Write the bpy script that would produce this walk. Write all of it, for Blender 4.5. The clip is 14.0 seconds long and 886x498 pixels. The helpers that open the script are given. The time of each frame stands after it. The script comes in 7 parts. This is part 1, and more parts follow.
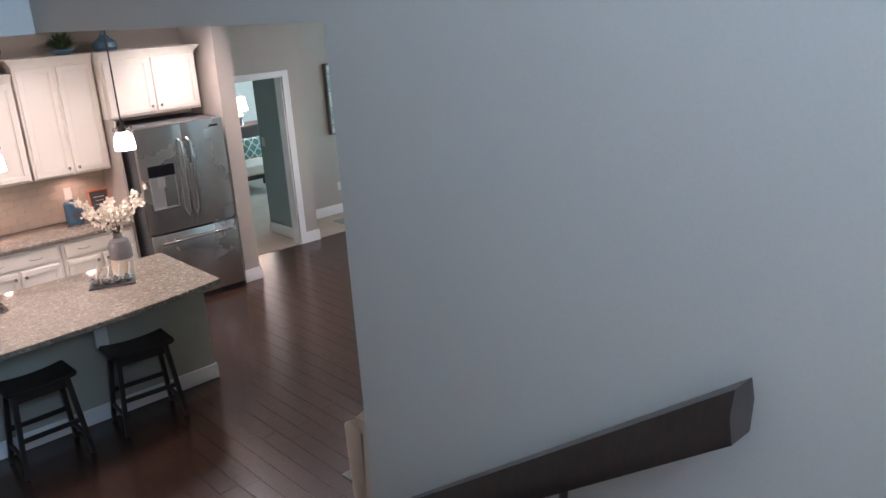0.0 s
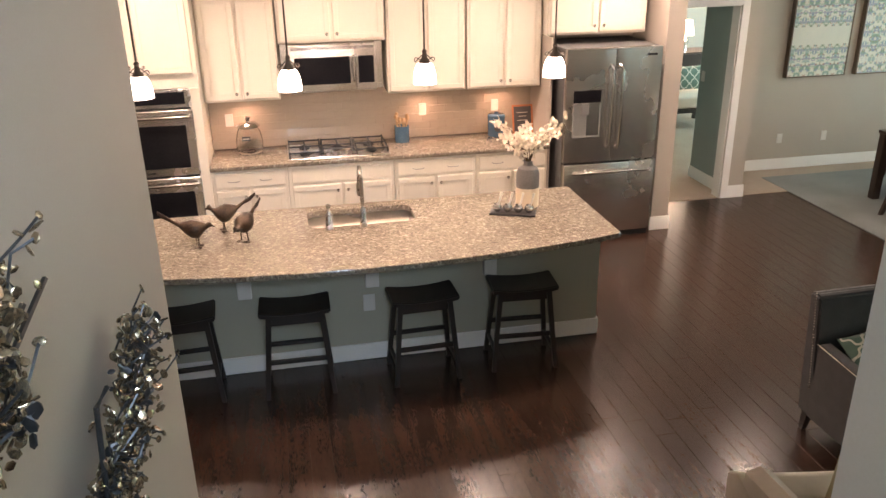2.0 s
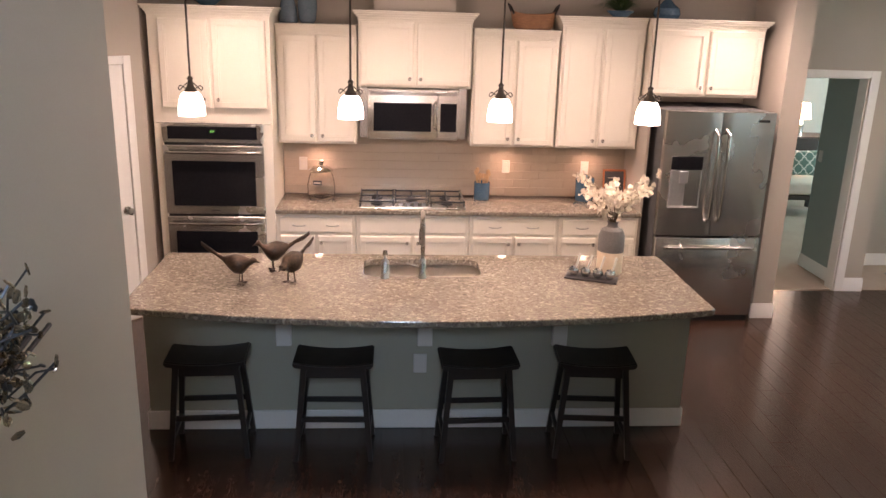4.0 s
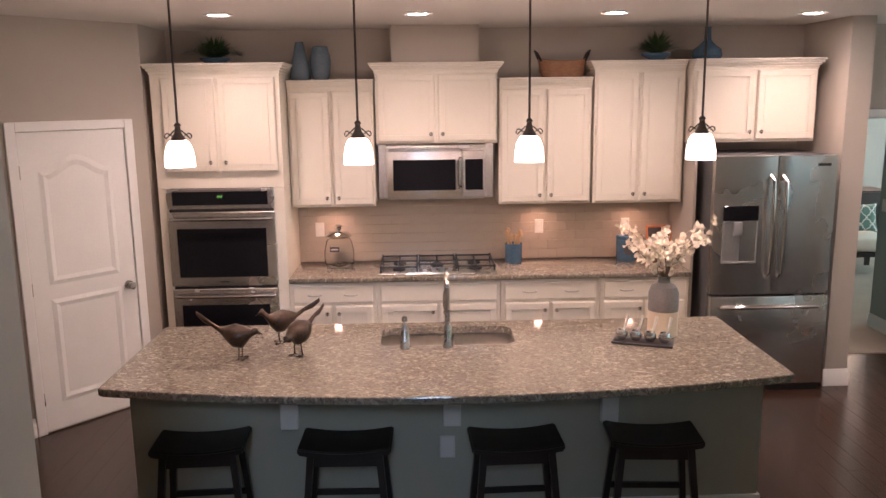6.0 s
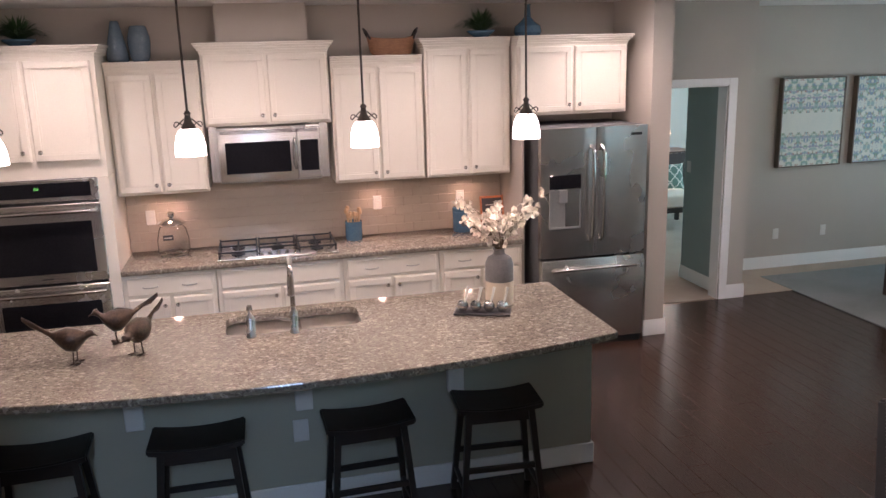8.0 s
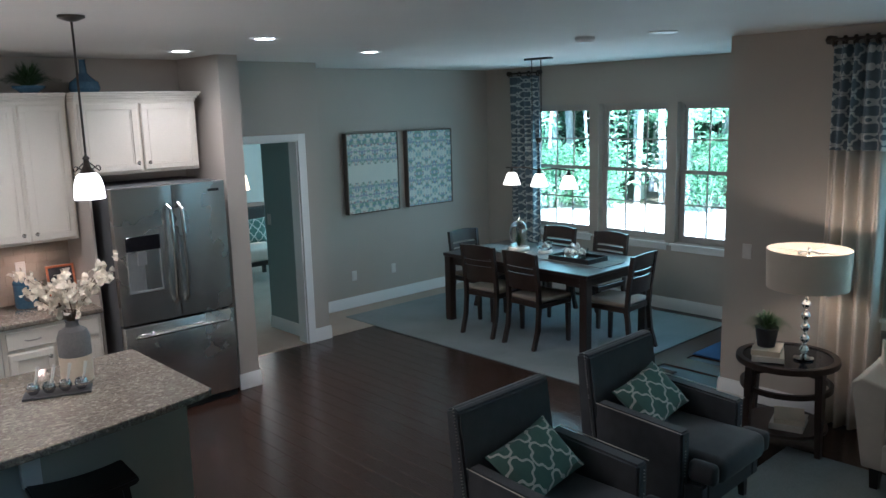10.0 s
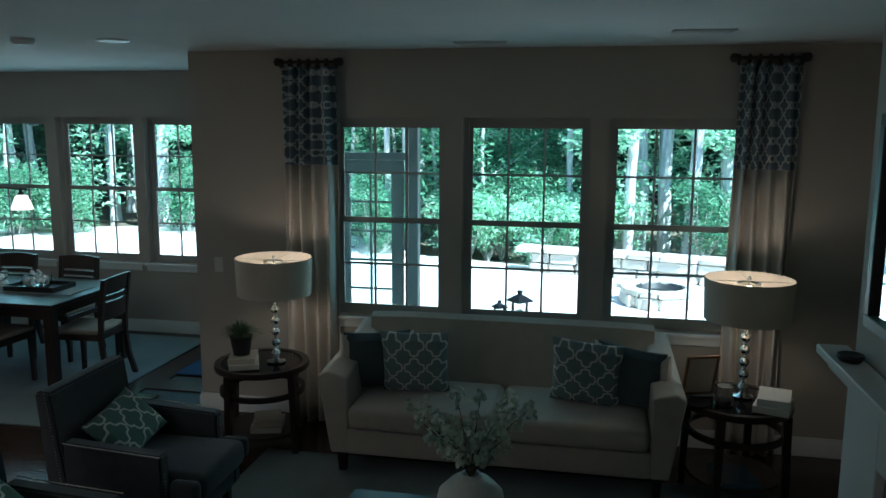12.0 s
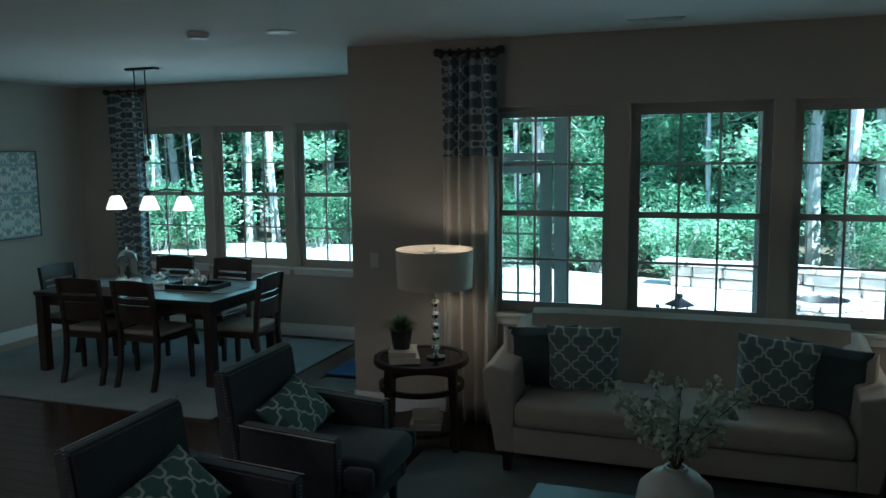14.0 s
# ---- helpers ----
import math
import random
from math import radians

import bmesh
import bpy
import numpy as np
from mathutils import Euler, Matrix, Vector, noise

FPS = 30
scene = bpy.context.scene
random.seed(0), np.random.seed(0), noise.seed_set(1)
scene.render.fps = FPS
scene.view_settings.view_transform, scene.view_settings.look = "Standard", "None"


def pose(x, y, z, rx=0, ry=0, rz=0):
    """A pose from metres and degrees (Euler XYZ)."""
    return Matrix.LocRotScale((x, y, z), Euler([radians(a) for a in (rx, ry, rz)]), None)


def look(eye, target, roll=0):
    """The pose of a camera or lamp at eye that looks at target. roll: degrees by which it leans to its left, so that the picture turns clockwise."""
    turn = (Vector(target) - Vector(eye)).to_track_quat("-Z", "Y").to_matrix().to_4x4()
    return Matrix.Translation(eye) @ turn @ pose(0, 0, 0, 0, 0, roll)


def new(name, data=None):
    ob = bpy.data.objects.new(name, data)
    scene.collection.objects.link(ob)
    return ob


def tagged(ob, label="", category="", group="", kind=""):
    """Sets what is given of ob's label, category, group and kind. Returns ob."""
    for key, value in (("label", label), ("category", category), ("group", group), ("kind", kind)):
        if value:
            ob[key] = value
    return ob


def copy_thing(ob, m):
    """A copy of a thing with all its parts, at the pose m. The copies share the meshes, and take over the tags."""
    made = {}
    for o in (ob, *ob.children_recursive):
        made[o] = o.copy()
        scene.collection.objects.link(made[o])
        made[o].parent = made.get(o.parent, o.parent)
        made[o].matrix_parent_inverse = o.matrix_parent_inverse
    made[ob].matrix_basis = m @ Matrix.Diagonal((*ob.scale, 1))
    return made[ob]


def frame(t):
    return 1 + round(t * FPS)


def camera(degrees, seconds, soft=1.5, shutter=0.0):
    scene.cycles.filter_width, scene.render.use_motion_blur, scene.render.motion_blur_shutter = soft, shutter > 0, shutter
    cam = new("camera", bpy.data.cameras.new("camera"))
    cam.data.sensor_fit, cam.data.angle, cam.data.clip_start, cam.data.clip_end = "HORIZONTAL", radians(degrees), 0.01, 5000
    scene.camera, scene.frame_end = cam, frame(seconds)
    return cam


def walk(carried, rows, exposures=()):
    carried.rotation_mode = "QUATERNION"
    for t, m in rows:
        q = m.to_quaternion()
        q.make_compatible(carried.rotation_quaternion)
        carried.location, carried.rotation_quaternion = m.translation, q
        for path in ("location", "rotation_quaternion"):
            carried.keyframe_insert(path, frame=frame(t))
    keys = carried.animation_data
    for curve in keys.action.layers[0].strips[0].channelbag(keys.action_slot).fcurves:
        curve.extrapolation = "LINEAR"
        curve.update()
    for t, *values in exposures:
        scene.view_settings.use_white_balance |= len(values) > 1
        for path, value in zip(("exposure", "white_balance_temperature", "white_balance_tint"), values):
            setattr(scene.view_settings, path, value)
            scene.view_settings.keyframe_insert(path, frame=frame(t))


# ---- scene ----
cam = camera(58.3, 14.0)
PATH = [
    (0, (-0.319, -8.234, 2.802), (0.943, -6.804, 2.199), -3.7),
    (0.5, (-0.088, -7.907, 2.868), (0.737, -6.25, 2.111), -3.2),
    (1, (-0.053, -7.79, 2.869), (0.293, -5.985, 2.081), -2.2),
    (1.5, (0.024, -7.668, 2.909), (0.196, -5.841, 2.113), -1.6),
    (2, (-0.003, -7.543, 2.843), (0.36, -5.728, 2.085), -0.9),
    (2.5, (0.092, -7.392, 2.834), (0.348, -5.512, 2.201), -0.2),
    (3, (0.088, -7.277, 2.718), (0.292, -5.381, 2.117), 1.1),
    (3.2, (0.118, -7.269, 2.678), (0.311, -5.374, 2.067), 1.9),
    (5.3, (0.345, -6.623, 2.291), (0.417, -4.669, 1.871), -0.0),
    (5.5, (0.348, -6.584, 2.284), (0.459, -4.628, 1.884), 0.2),
    (6, (0.344, -6.537, 2.252), (0.396, -4.574, 1.876), -0.7),
    (6.5, (0.345, -6.548, 2.266), (0.431, -4.595, 1.845), -0.8),
    (7, (0.291, -6.569, 2.284), (0.52, -4.634, 1.833), -1.2),
    (7.2, (0.287, -6.57, 2.317), (0.553, -4.642, 1.856), -1.2),
    (9.3, (0.402, -6.657, 2.352), (1.395, -4.968, 1.953), -1.5),
    (9.5, (0.328, -6.632, 2.338), (1.431, -5.009, 1.951), -1.2),
    (10, (0.349, -6.667, 2.329), (1.685, -5.221, 1.977), -1.6),
    (10.5, (0.392, -6.724, 2.303), (1.949, -5.51, 1.986), -1.3),
    (11, (0.421, -6.758, 2.299), (2.174, -5.842, 2.003), -1.0),
    (11.5, (0.426, -6.767, 2.295), (2.322, -6.2, 2.009), -0.1),
    (12, (0.479, -6.735, 2.277), (2.418, -6.356, 1.962), 0.3),
    (12.5, (0.555, -6.72, 2.279), (2.477, -6.265, 1.959), -0.3),
    (13, (0.592, -6.668, 2.209), (2.506, -6.161, 1.925), -0.1),
    (13.5, (0.552, -6.528, 2.146), (2.492, -6.106, 1.901), 0.3),
    (14, (0.566, -6.356, 2.013), (2.439, -5.702, 1.766), -0.7),
]

EXPOSURES = [(0, 3.9, 5700, 22), (0.5, 4.1, 6500, 23), (1.2, 4.2, 7500, 24), (3.2, 4.0, 7200, 26), (5.3, 3.6, 6800, 33), (7.2, 3.45, 6500, 28), (9.3, 3.8, 5200, 14), (9.8, 3.2, 5050, 7), (10.5, 2.8, 5000, 9), (11.3, 2.25, 4950, 1), (12.0, 1.78, 4900, -4), (14.0, 1.8, 4900, -4)]
walk(cam, [(t, look(eye, target, roll)) for t, eye, target, roll in PATH], EXPOSURES)

# world and lamps
world = bpy.data.worlds.new("sky")
scene.world = world
world.use_nodes = True
wn = world.node_tree
sky = wn.nodes.new("ShaderNodeTexSky")
sky.sky_type = "NISHITA"
sky.sun_disc = False
sky.sun_elevation = radians(58)
sky.sun_rotation = radians(125)
wn.links.new(sky.outputs[0], wn.nodes["Background"].inputs[0])
wn.nodes["Background"].inputs[1].default_value = 0.15


def lamp(name, kind, m, energy, color, size=0.1, size_y=None, spot=None, angle=None):
    d = bpy.data.lights.new(name, kind)
    d.energy, d.color = energy, color
    if kind == "AREA":
        d.size = size
        if size_y:
            d.shape, d.size_y = "RECTANGLE", size_y
    elif kind == "SUN":
        d.angle = radians(0.5)
    else:
        d.shadow_soft_size = size
    if spot:
        d.spot_size, d.spot_blend = radians(spot), 1.0
    ob = new(name, d)
    ob.matrix_world = m
    return ob


lamp("sun", "SUN", look((-8, -30, 44), (9, -6, 0)), 5.0, (1.0, 0.95, 0.86))
WARM = (1.0, 0.75, 0.58)
SOFTWARM = (1.0, 0.80, 0.67)
DAY = (0.55, 0.95, 1.0)
CANS = [(-0.94, -1.22), (0.34, -1.18), (1.65, -1.13), (3.04, -0.98), (3.06, -2.13), (4.45, -1.42)]
PENDANTS = [(-0.79, -2.75), (0.05, -2.75), (0.86, -2.75), (1.685, -2.75)]
SHADES3 = [(6.65, -0.96), (6.65, -1.34), (6.65, -1.72)]
CEIL = 2.79
for x, y in CANS:
    lamp("can_lamp", "SPOT", pose(x, y, CEIL - 0.03), 5.28, SOFTWARM, 0.07, spot=140)
for x, y in PENDANTS:
    lamp("pendant_lamp", "POINT", pose(x, y, 1.97), 0.86, WARM, 0.035)
for x, y in SHADES3:
    lamp("chandelier_lamp", "POINT", pose(x, y, 1.60), 0.33, WARM, 0.03)
for x in (-0.36, 1.30, 2.06):
    lamp("cabinet_lamp", "SPOT", pose(x, -0.16, 1.415, -8), 1.32, (1.0, 0.62, 0.44), 0.03, spot=150)
for x, y in ((5.535, -4.56), (5.455, -7.65)):
    lamp("table_lamp_bulb", "POINT", pose(x, y, 1.27), 0.73, WARM, 0.04)
lamp("bedroom_lamp", "POINT", pose(6.3, 4.3, 1.3), 4.0, WARM, 0.08)
for y0, y1 in ((-5.60, -4.82), (-6.65, -5.82), (-7.68, -6.86)):
    lamp("window_light", "AREA", pose(6.125, (y0 + y1) / 2, 1.57, 0, 90, 0), 0.36, DAY, 1.1, abs(y1 - y0) * 0.7)
for y0, y1 in ((-0.83, 0.05), (-1.88, -0.99), (-2.91, -2.03)):
    lamp("window_light", "AREA", pose(8.185, (y0 + y1) / 2, 1.53, 0, 90, 0), 1.0, DAY, 1.1, abs(y1 - y0) * 0.7)
lamp("patio_door_light", "AREA", pose(7.1, -3.86, 1.1, 90, 0, 180), 1.9, DAY, 0.7, 1.7)
# Added fill to brighten the bedroom; the wall behind it has no window.
lamp("bedroom_window_light", "AREA", pose(8.55, 2.9, 1.5, 0, 90, 0), 7.9, DAY, 1.3, 1.6)
lamp("stair_window_light", "AREA", pose(0.3, -9.15, 3.9, 90, 0, 22), 8.25, (0.46, 0.75, 0.96), 0.9, 1.2)

# materials


def rgb(c):
    return (c[0], c[1], c[2], 1)


def mat(name, c1, c2=None, rough=0.5, metal=0.0, scale=4.0, fine=60.0, bump=0.1, dist=0.002, stretch=(1, 1, 1), spec=0.5, island=0.0, rvar=0.08, sheen=0.0):
    """Principled surface whose colour wanders between c1 and c2 at two scales, with relief."""
    c2 = c2 or tuple(v * 0.9 for v in c1)
    m = bpy.data.materials.new(name)
    m.use_nodes = True
    nt = m.node_tree
    n, l = nt.nodes, nt.links
    p = n["Principled BSDF"]
    tc = n.new("ShaderNodeTexCoord")
    mp = n.new("ShaderNodeMapping")
    mp.inputs["Scale"].default_value = stretch
    l.new(tc.outputs["Object"], mp.inputs[0])
    a, b = n.new("ShaderNodeTexNoise"), n.new("ShaderNodeTexNoise")
    a.inputs["Scale"].default_value, b.inputs["Scale"].default_value = scale, fine
    a.inputs["Detail"].default_value = b.inputs["Detail"].default_value = 4
    l.new(mp.outputs[0], a.inputs["Vector"])
    l.new(mp.outputs[0], b.inputs["Vector"])
    add = n.new("ShaderNodeMath")
    add.operation = "MULTIPLY_ADD"
    add.inputs[1].default_value = 0.5
    l.new(a.outputs[0], add.inputs[0])
    half = n.new("ShaderNodeMath")
    half.operation = "MULTIPLY"
    half.inputs[1].default_value = 0.5
    l.new(b.outputs[0], half.inputs[0])
    l.new(half.outputs[0], add.inputs[2])
    fac = add.outputs[0]
    if island:
        oi = n.new("ShaderNodeObjectInfo")
        g = n.new("ShaderNodeNewGeometry")
        s1 = n.new("ShaderNodeMath")
        s1.operation = "ADD"
        l.new(oi.outputs["Random"], s1.inputs[0])
        l.new(g.outputs["Random Per Island"], s1.inputs[1])
        s2 = n.new("ShaderNodeMath")
        s2.operation = "MULTIPLY_ADD"
        s2.inputs[1].default_value = island * 0.5
        l.new(s1.outputs[0], s2.inputs[0])
        l.new(fac, s2.inputs[2])
        fac = s2.outputs[0]
    r = n.new("ShaderNodeMapRange")
    r.inputs[1].default_value, r.inputs[2].default_value = (0.36, 0.64) if not island else (0.4, 0.6 + island * 0.9)
    l.new(fac, r.inputs[0])
    mix = n.new("ShaderNodeMix")
    mix.data_type = "RGBA"
    mix.inputs[6].default_value, mix.inputs[7].default_value = rgb(c1), rgb(c2)
    l.new(r.outputs[0], mix.inputs[0])
    l.new(mix.outputs[2], p.inputs["Base Color"])
    rr = n.new("ShaderNodeMapRange")
    rr.inputs[3].default_value, rr.inputs[4].default_value = max(0.02, rough - rvar), min(1, rough + rvar)
    l.new(a.outputs[0], rr.inputs[0])
    l.new(rr.outputs[0], p.inputs["Roughness"])
    p.inputs["Metallic"].default_value = metal
    p.inputs["Specular IOR Level"].default_value = spec
    if sheen:
        p.inputs["Sheen Weight"].default_value = sheen
    if bump:
        bp = n.new("ShaderNodeBump")
        bp.inputs["Strength"].default_value, bp.inputs["Distance"].default_value = bump, dist
        l.new(b.outputs[0], bp.inputs["Height"])
        l.new(bp.outputs[0], p.inputs["Normal"])
    return m


def emit(name, color, strength, base=(0.8, 0.8, 0.8)):
    m = bpy.data.materials.new(name)
    m.use_nodes = True
    p = m.node_tree.nodes["Principled BSDF"]
    p.inputs["Base Color"].default_value = rgb(base)
    p.inputs["Emission Color"].default_value = rgb(color)
    p.inputs["Emission Strength"].default_value = strength
    return m


def glass(name, color=(1, 1, 1), rough=0.0):
    m = bpy.data.materials.new(name)
    m.use_nodes = True
    p = m.node_tree.nodes["Principled BSDF"]
    p.inputs["Base Color"].default_value = rgb(color)
    p.inputs["Roughness"].default_value = rough
    p.inputs["Transmission Weight"].default_value = 1
    p.inputs["IOR"].default_value = 1.45
    return m


def pane_glass(name):
    """Thin window glass: clear with a mirror's share by angle."""
    m = bpy.data.materials.new(name)
    m.use_nodes = True
    n, l = m.node_tree.nodes, m.node_tree.links
    n.remove(n["Principled BSDF"])
    t, g, mx, f = n.new("ShaderNodeBsdfTransparent"), n.new("ShaderNodeBsdfGlossy"), n.new("ShaderNodeMixShader"), n.new("ShaderNodeFresnel")
    g.inputs["Roughness"].default_value = 0.02
    f.inputs[0].default_value = 1.45
    t.inputs[0].default_value = (0.93, 0.97, 0.96, 1)
    l.new(f.outputs[0], mx.inputs[0])
    l.new(t.outputs[0], mx.inputs[1])
    l.new(g.outputs[0], mx.inputs[2])
    l.new(mx.outputs[0], n["Material Output"].inputs[0])
    return m


def lattice(name, ground, line, size, axes=("X", "Z"), width=0.062, rough=0.85, origin=(0, 0), fold=None):
    """Cloth printed with a quatrefoil lattice; size is one repeat in metres."""
    m = mat(name, ground, tuple(v * 0.85 for v in ground), rough, 0, 20, 500, 0.25, 0.001, sheen=0.2)
    nt = m.node_tree
    n, l = nt.nodes, nt.links
    p = n["Principled BSDF"]
    old = p.inputs["Base Color"].links[0].from_socket
    tc = n.new("ShaderNodeTexCoord")
    sp = n.new("ShaderNodeSeparateXYZ")
    l.new(tc.outputs["Object"], sp.inputs[0])

    def math_(op, a, b=None, c=None):
        k = n.new("ShaderNodeMath")
        k.operation = op
        for i, v in enumerate((a, b, c)):
            if v is None:
                continue
            if isinstance(v, (int, float)):
                k.inputs[i].default_value = v
            else:
                l.new(v, k.inputs[i])
        return k.outputs[0]

    across = sp.outputs[axes[0]]
    if fold:
        across = math_("MULTIPLY_ADD", sp.outputs["X"], fold, across)
    u = math_("PINGPONG", math_("MULTIPLY_ADD", across, 1 / size, 50.0), 0.5)
    v = math_("PINGPONG", math_("MULTIPLY_ADD", sp.outputs[axes[1]], 0.92 / size, 50.0), 0.5)
    rim = math_("SUBTRACT", math_("ADD", u, v), 0.5)
    lobe = math_("MULTIPLY", math_("COSINE", math_("MULTIPLY", math_("SUBTRACT", u, v), 4 * math.pi)), 0.05)
    edge = math_("LESS_THAN", math_("ABSOLUTE", math_("ADD", rim, lobe)), width)
    mix = n.new("ShaderNodeMix")
    mix.data_type = "RGBA"
    l.new(edge, mix.inputs[0])
    l.new(old, mix.inputs[6])
    mix.inputs[7].default_value = rgb(line)
    l.new(mix.outputs[2], p.inputs["Base Color"])
    return m


def speckle(name, cols, scale=90, rough=0.12):
    """Polished granite: grains of several minerals over soft clouds."""
    m = mat(name, cols[0], cols[1], rough, 0, 5, 30, 0.0, rvar=0.03)
    n, l = m.node_tree.nodes, m.node_tree.links
    p = n["Principled BSDF"]
    old = p.inputs["Base Color"].links[0].from_socket
    tc = n.new("ShaderNodeTexCoord")
    for c, sc, lo in ((cols[2], scale, 0.57), (cols[3], scale * 0.62, 0.60), (cols[4], scale * 1.5, 0.60)):
        t = n.new("ShaderNodeTexNoise")
        t.inputs["Scale"].default_value = sc
        t.inputs["Detail"].default_value = 2.5
        t.inputs["Distortion"].default_value = 0.6
        mp = n.new("ShaderNodeMapping")
        mp.inputs["Scale"].default_value = (1, 1.7, 1)
        mp.inputs["Location"].default_value = (sc, 0, 0)
        l.new(tc.outputs["Object"], mp.inputs[0])
        l.new(mp.outputs[0], t.inputs["Vector"])
        r = n.new("ShaderNodeMapRange")
        r.inputs[1].default_value, r.inputs[2].default_value = lo - 0.03, lo + 0.03
        l.new(t.outputs[0], r.inputs[0])
        mix = n.new("ShaderNodeMix")
        mix.data_type = "RGBA"
        l.new(r.outputs[0], mix.inputs[0])
        l.new(old, mix.inputs[6])
        mix.inputs[7].default_value = rgb(c)
        old = mix.outputs[2]
    l.new(old, p.inputs["Base Color"])
    return m


WALL = mat("greige wall paint", (0.43, 0.385, 0.33), (0.41, 0.365, 0.31), 0.75, 0, 1.2, 180, 0.12, 0.001)
BEDWALL = mat("blue green wall paint", (0.30, 0.36, 0.34), (0.28, 0.34, 0.32), 0.75, 0, 1.2, 180, 0.12, 0.001)
ISLANDPAINT = mat("grey green island paint", (0.38, 0.365, 0.29), (0.355, 0.34, 0.27), 0.6, 0, 1.2, 180, 0.1, 0.001)
CEILING = mat("ceiling paint", (0.66, 0.64, 0.60), (0.62, 0.60, 0.56), 0.9, 0, 1.5, 140, 0.2, 0.001)
# White window frames, darkened here: their backlit shade is put into the colour.
VINYLSHADE = mat("white window vinyl with painted shade", (0.40, 0.375, 0.335), (0.37, 0.345, 0.31), 0.4, 0, 3, 90, 0.05, 0.001)
TRIM = mat("white trim paint", (0.78, 0.77, 0.74), (0.74, 0.73, 0.70), 0.35, 0, 3, 90, 0.05, 0.001)
CAB = mat("cream cabinet paint", (0.74, 0.685, 0.59), (0.70, 0.645, 0.55), 0.4, 0, 3, 90, 0.05, 0.001)
FLOORWOOD = mat("dark hardwood", (0.024, 0.0125, 0.0085), (0.050, 0.026, 0.0175), 0.22, 0, 3, 26, 0.12, 0.001, (6, 1, 1), island=0.2, rvar=0.05)
GROOVE = mat("dark plank joint", (0.012, 0.006, 0.004), None, 0.6)
GRANITE = speckle("polished granite", [(0.185, 0.160, 0.124), (0.275, 0.24, 0.19), (0.115, 0.094, 0.076), (0.40, 0.36, 0.30), (0.145, 0.12, 0.098)], 60, 0.08)
TILE = mat("glazed cream tile", (0.47, 0.40, 0.32), (0.44, 0.37, 0.295), 0.12, 0, 2, 40, 0.05, 0.001, island=0.15, rvar=0.03)
GROUT = mat("cream grout", (0.44, 0.375, 0.30), None, 0.9)
STEEL = mat("brushed stainless steel", (0.74, 0.72, 0.69), (0.66, 0.64, 0.61), 0.27, 1.0, 1.5, 8, 0.0, rvar=0.03)
SINKSTEEL = mat("satin sink steel", (0.62, 0.58, 0.52), (0.54, 0.50, 0.45), 0.38, 1.0, 4, 40, 0.0)
STEELH = mat("polished steel handle", (0.66, 0.64, 0.61), (0.6, 0.58, 0.56), 0.16, 1.0, 8, 60, 0.0)
NICKEL = mat("brushed nickel", (0.45, 0.42, 0.38), (0.40, 0.37, 0.33), 0.28, 1.0, 8, 90, 0.0)
BRONZE = mat("dark bronze", (0.06, 0.05, 0.045), (0.10, 0.085, 0.07), 0.38, 0.8, 8, 90, 0.05)
BLACKGLASS = mat("black oven glass", (0.008, 0.008, 0.010), (0.012, 0.012, 0.014), 0.06, 0, 3, 60, 0.0, rvar=0.02, spec=0.2)
BLACKIRON = mat("black cast iron", (0.018, 0.018, 0.018), (0.03, 0.03, 0.03), 0.5, 0.2, 12, 160, 0.3)
BLACKWOOD = mat("black stained wood", (0.012, 0.009, 0.008), (0.022, 0.015, 0.012), 0.4, 0, 8, 60, 0.15, 0.001, (1, 1, 6))
ESPRESSO = mat("espresso wood", (0.022, 0.013, 0.010), (0.04, 0.024, 0.017), 0.32, 0, 6, 50, 0.12, 0.001, (1, 5, 1))
GREYCLOTH = mat("charcoal grey linen", (0.036, 0.037, 0.041), (0.058, 0.06, 0.064), 0.95, 0, 14, 700, 0.5, 0.001, sheen=0.25)
BEIGECLOTH = mat("oatmeal linen", (0.38, 0.33, 0.27), (0.44, 0.385, 0.32), 0.95, 0, 10, 600, 0.5, 0.001, sheen=0.25)
SEATCLOTH = mat("tan seat cloth", (0.30, 0.25, 0.19), (0.36, 0.30, 0.24), 0.95, 0, 14, 500, 0.4, 0.001)
DARKTEAL = mat("dark slate teal cloth", (0.05, 0.07, 0.075), (0.075, 0.10, 0.105), 0.9, 0, 14, 600, 0.4, 0.001, sheen=0.3)
OLIVE = mat("olive cloth", (0.17, 0.15, 0.08), (0.22, 0.19, 0.11), 0.95, 0, 14, 600, 0.4, 0.001)
CREAMCLOTH = mat("cream linen", (0.62, 0.56, 0.48), (0.68, 0.62, 0.54), 0.9, 0, 8, 500, 0.3, 0.001)
RUG = mat("pale grey green wool", (0.10, 0.12, 0.115), (0.18, 0.205, 0.20), 1.0, 0, 2.2, 120, 0.8, 0.004, sheen=0.2)
CARPET = mat("beige carpet", (0.36, 0.29, 0.23), (0.42, 0.35, 0.28), 1.0, 0, 4, 300, 0.8, 0.004)
MATBLUE = mat("deep blue doormat", (0.015, 0.05, 0.12), (0.03, 0.08, 0.17), 1.0, 0, 18, 300, 0.7, 0.004)
PILLOWGREEN = lattice("green quatrefoil cloth", (0.11, 0.20, 0.165), (0.66, 0.66, 0.60), 0.155)
PILLOWTEAL = lattice("grey teal quatrefoil cloth", (0.19, 0.25, 0.25), (0.66, 0.66, 0.61), 0.148)
CURTAINPRINT = lattice("blue grey quatrefoil curtain", (0.14, 0.18, 0.21), (0.56, 0.58, 0.55), 0.105, ("Y", "Z"), 0.095, fold=0.8)
CERAMICBLUE = mat("blue glazed ceramic", (0.05, 0.11, 0.17), (0.08, 0.15, 0.21), 0.15, 0, 6, 60, 0.05)
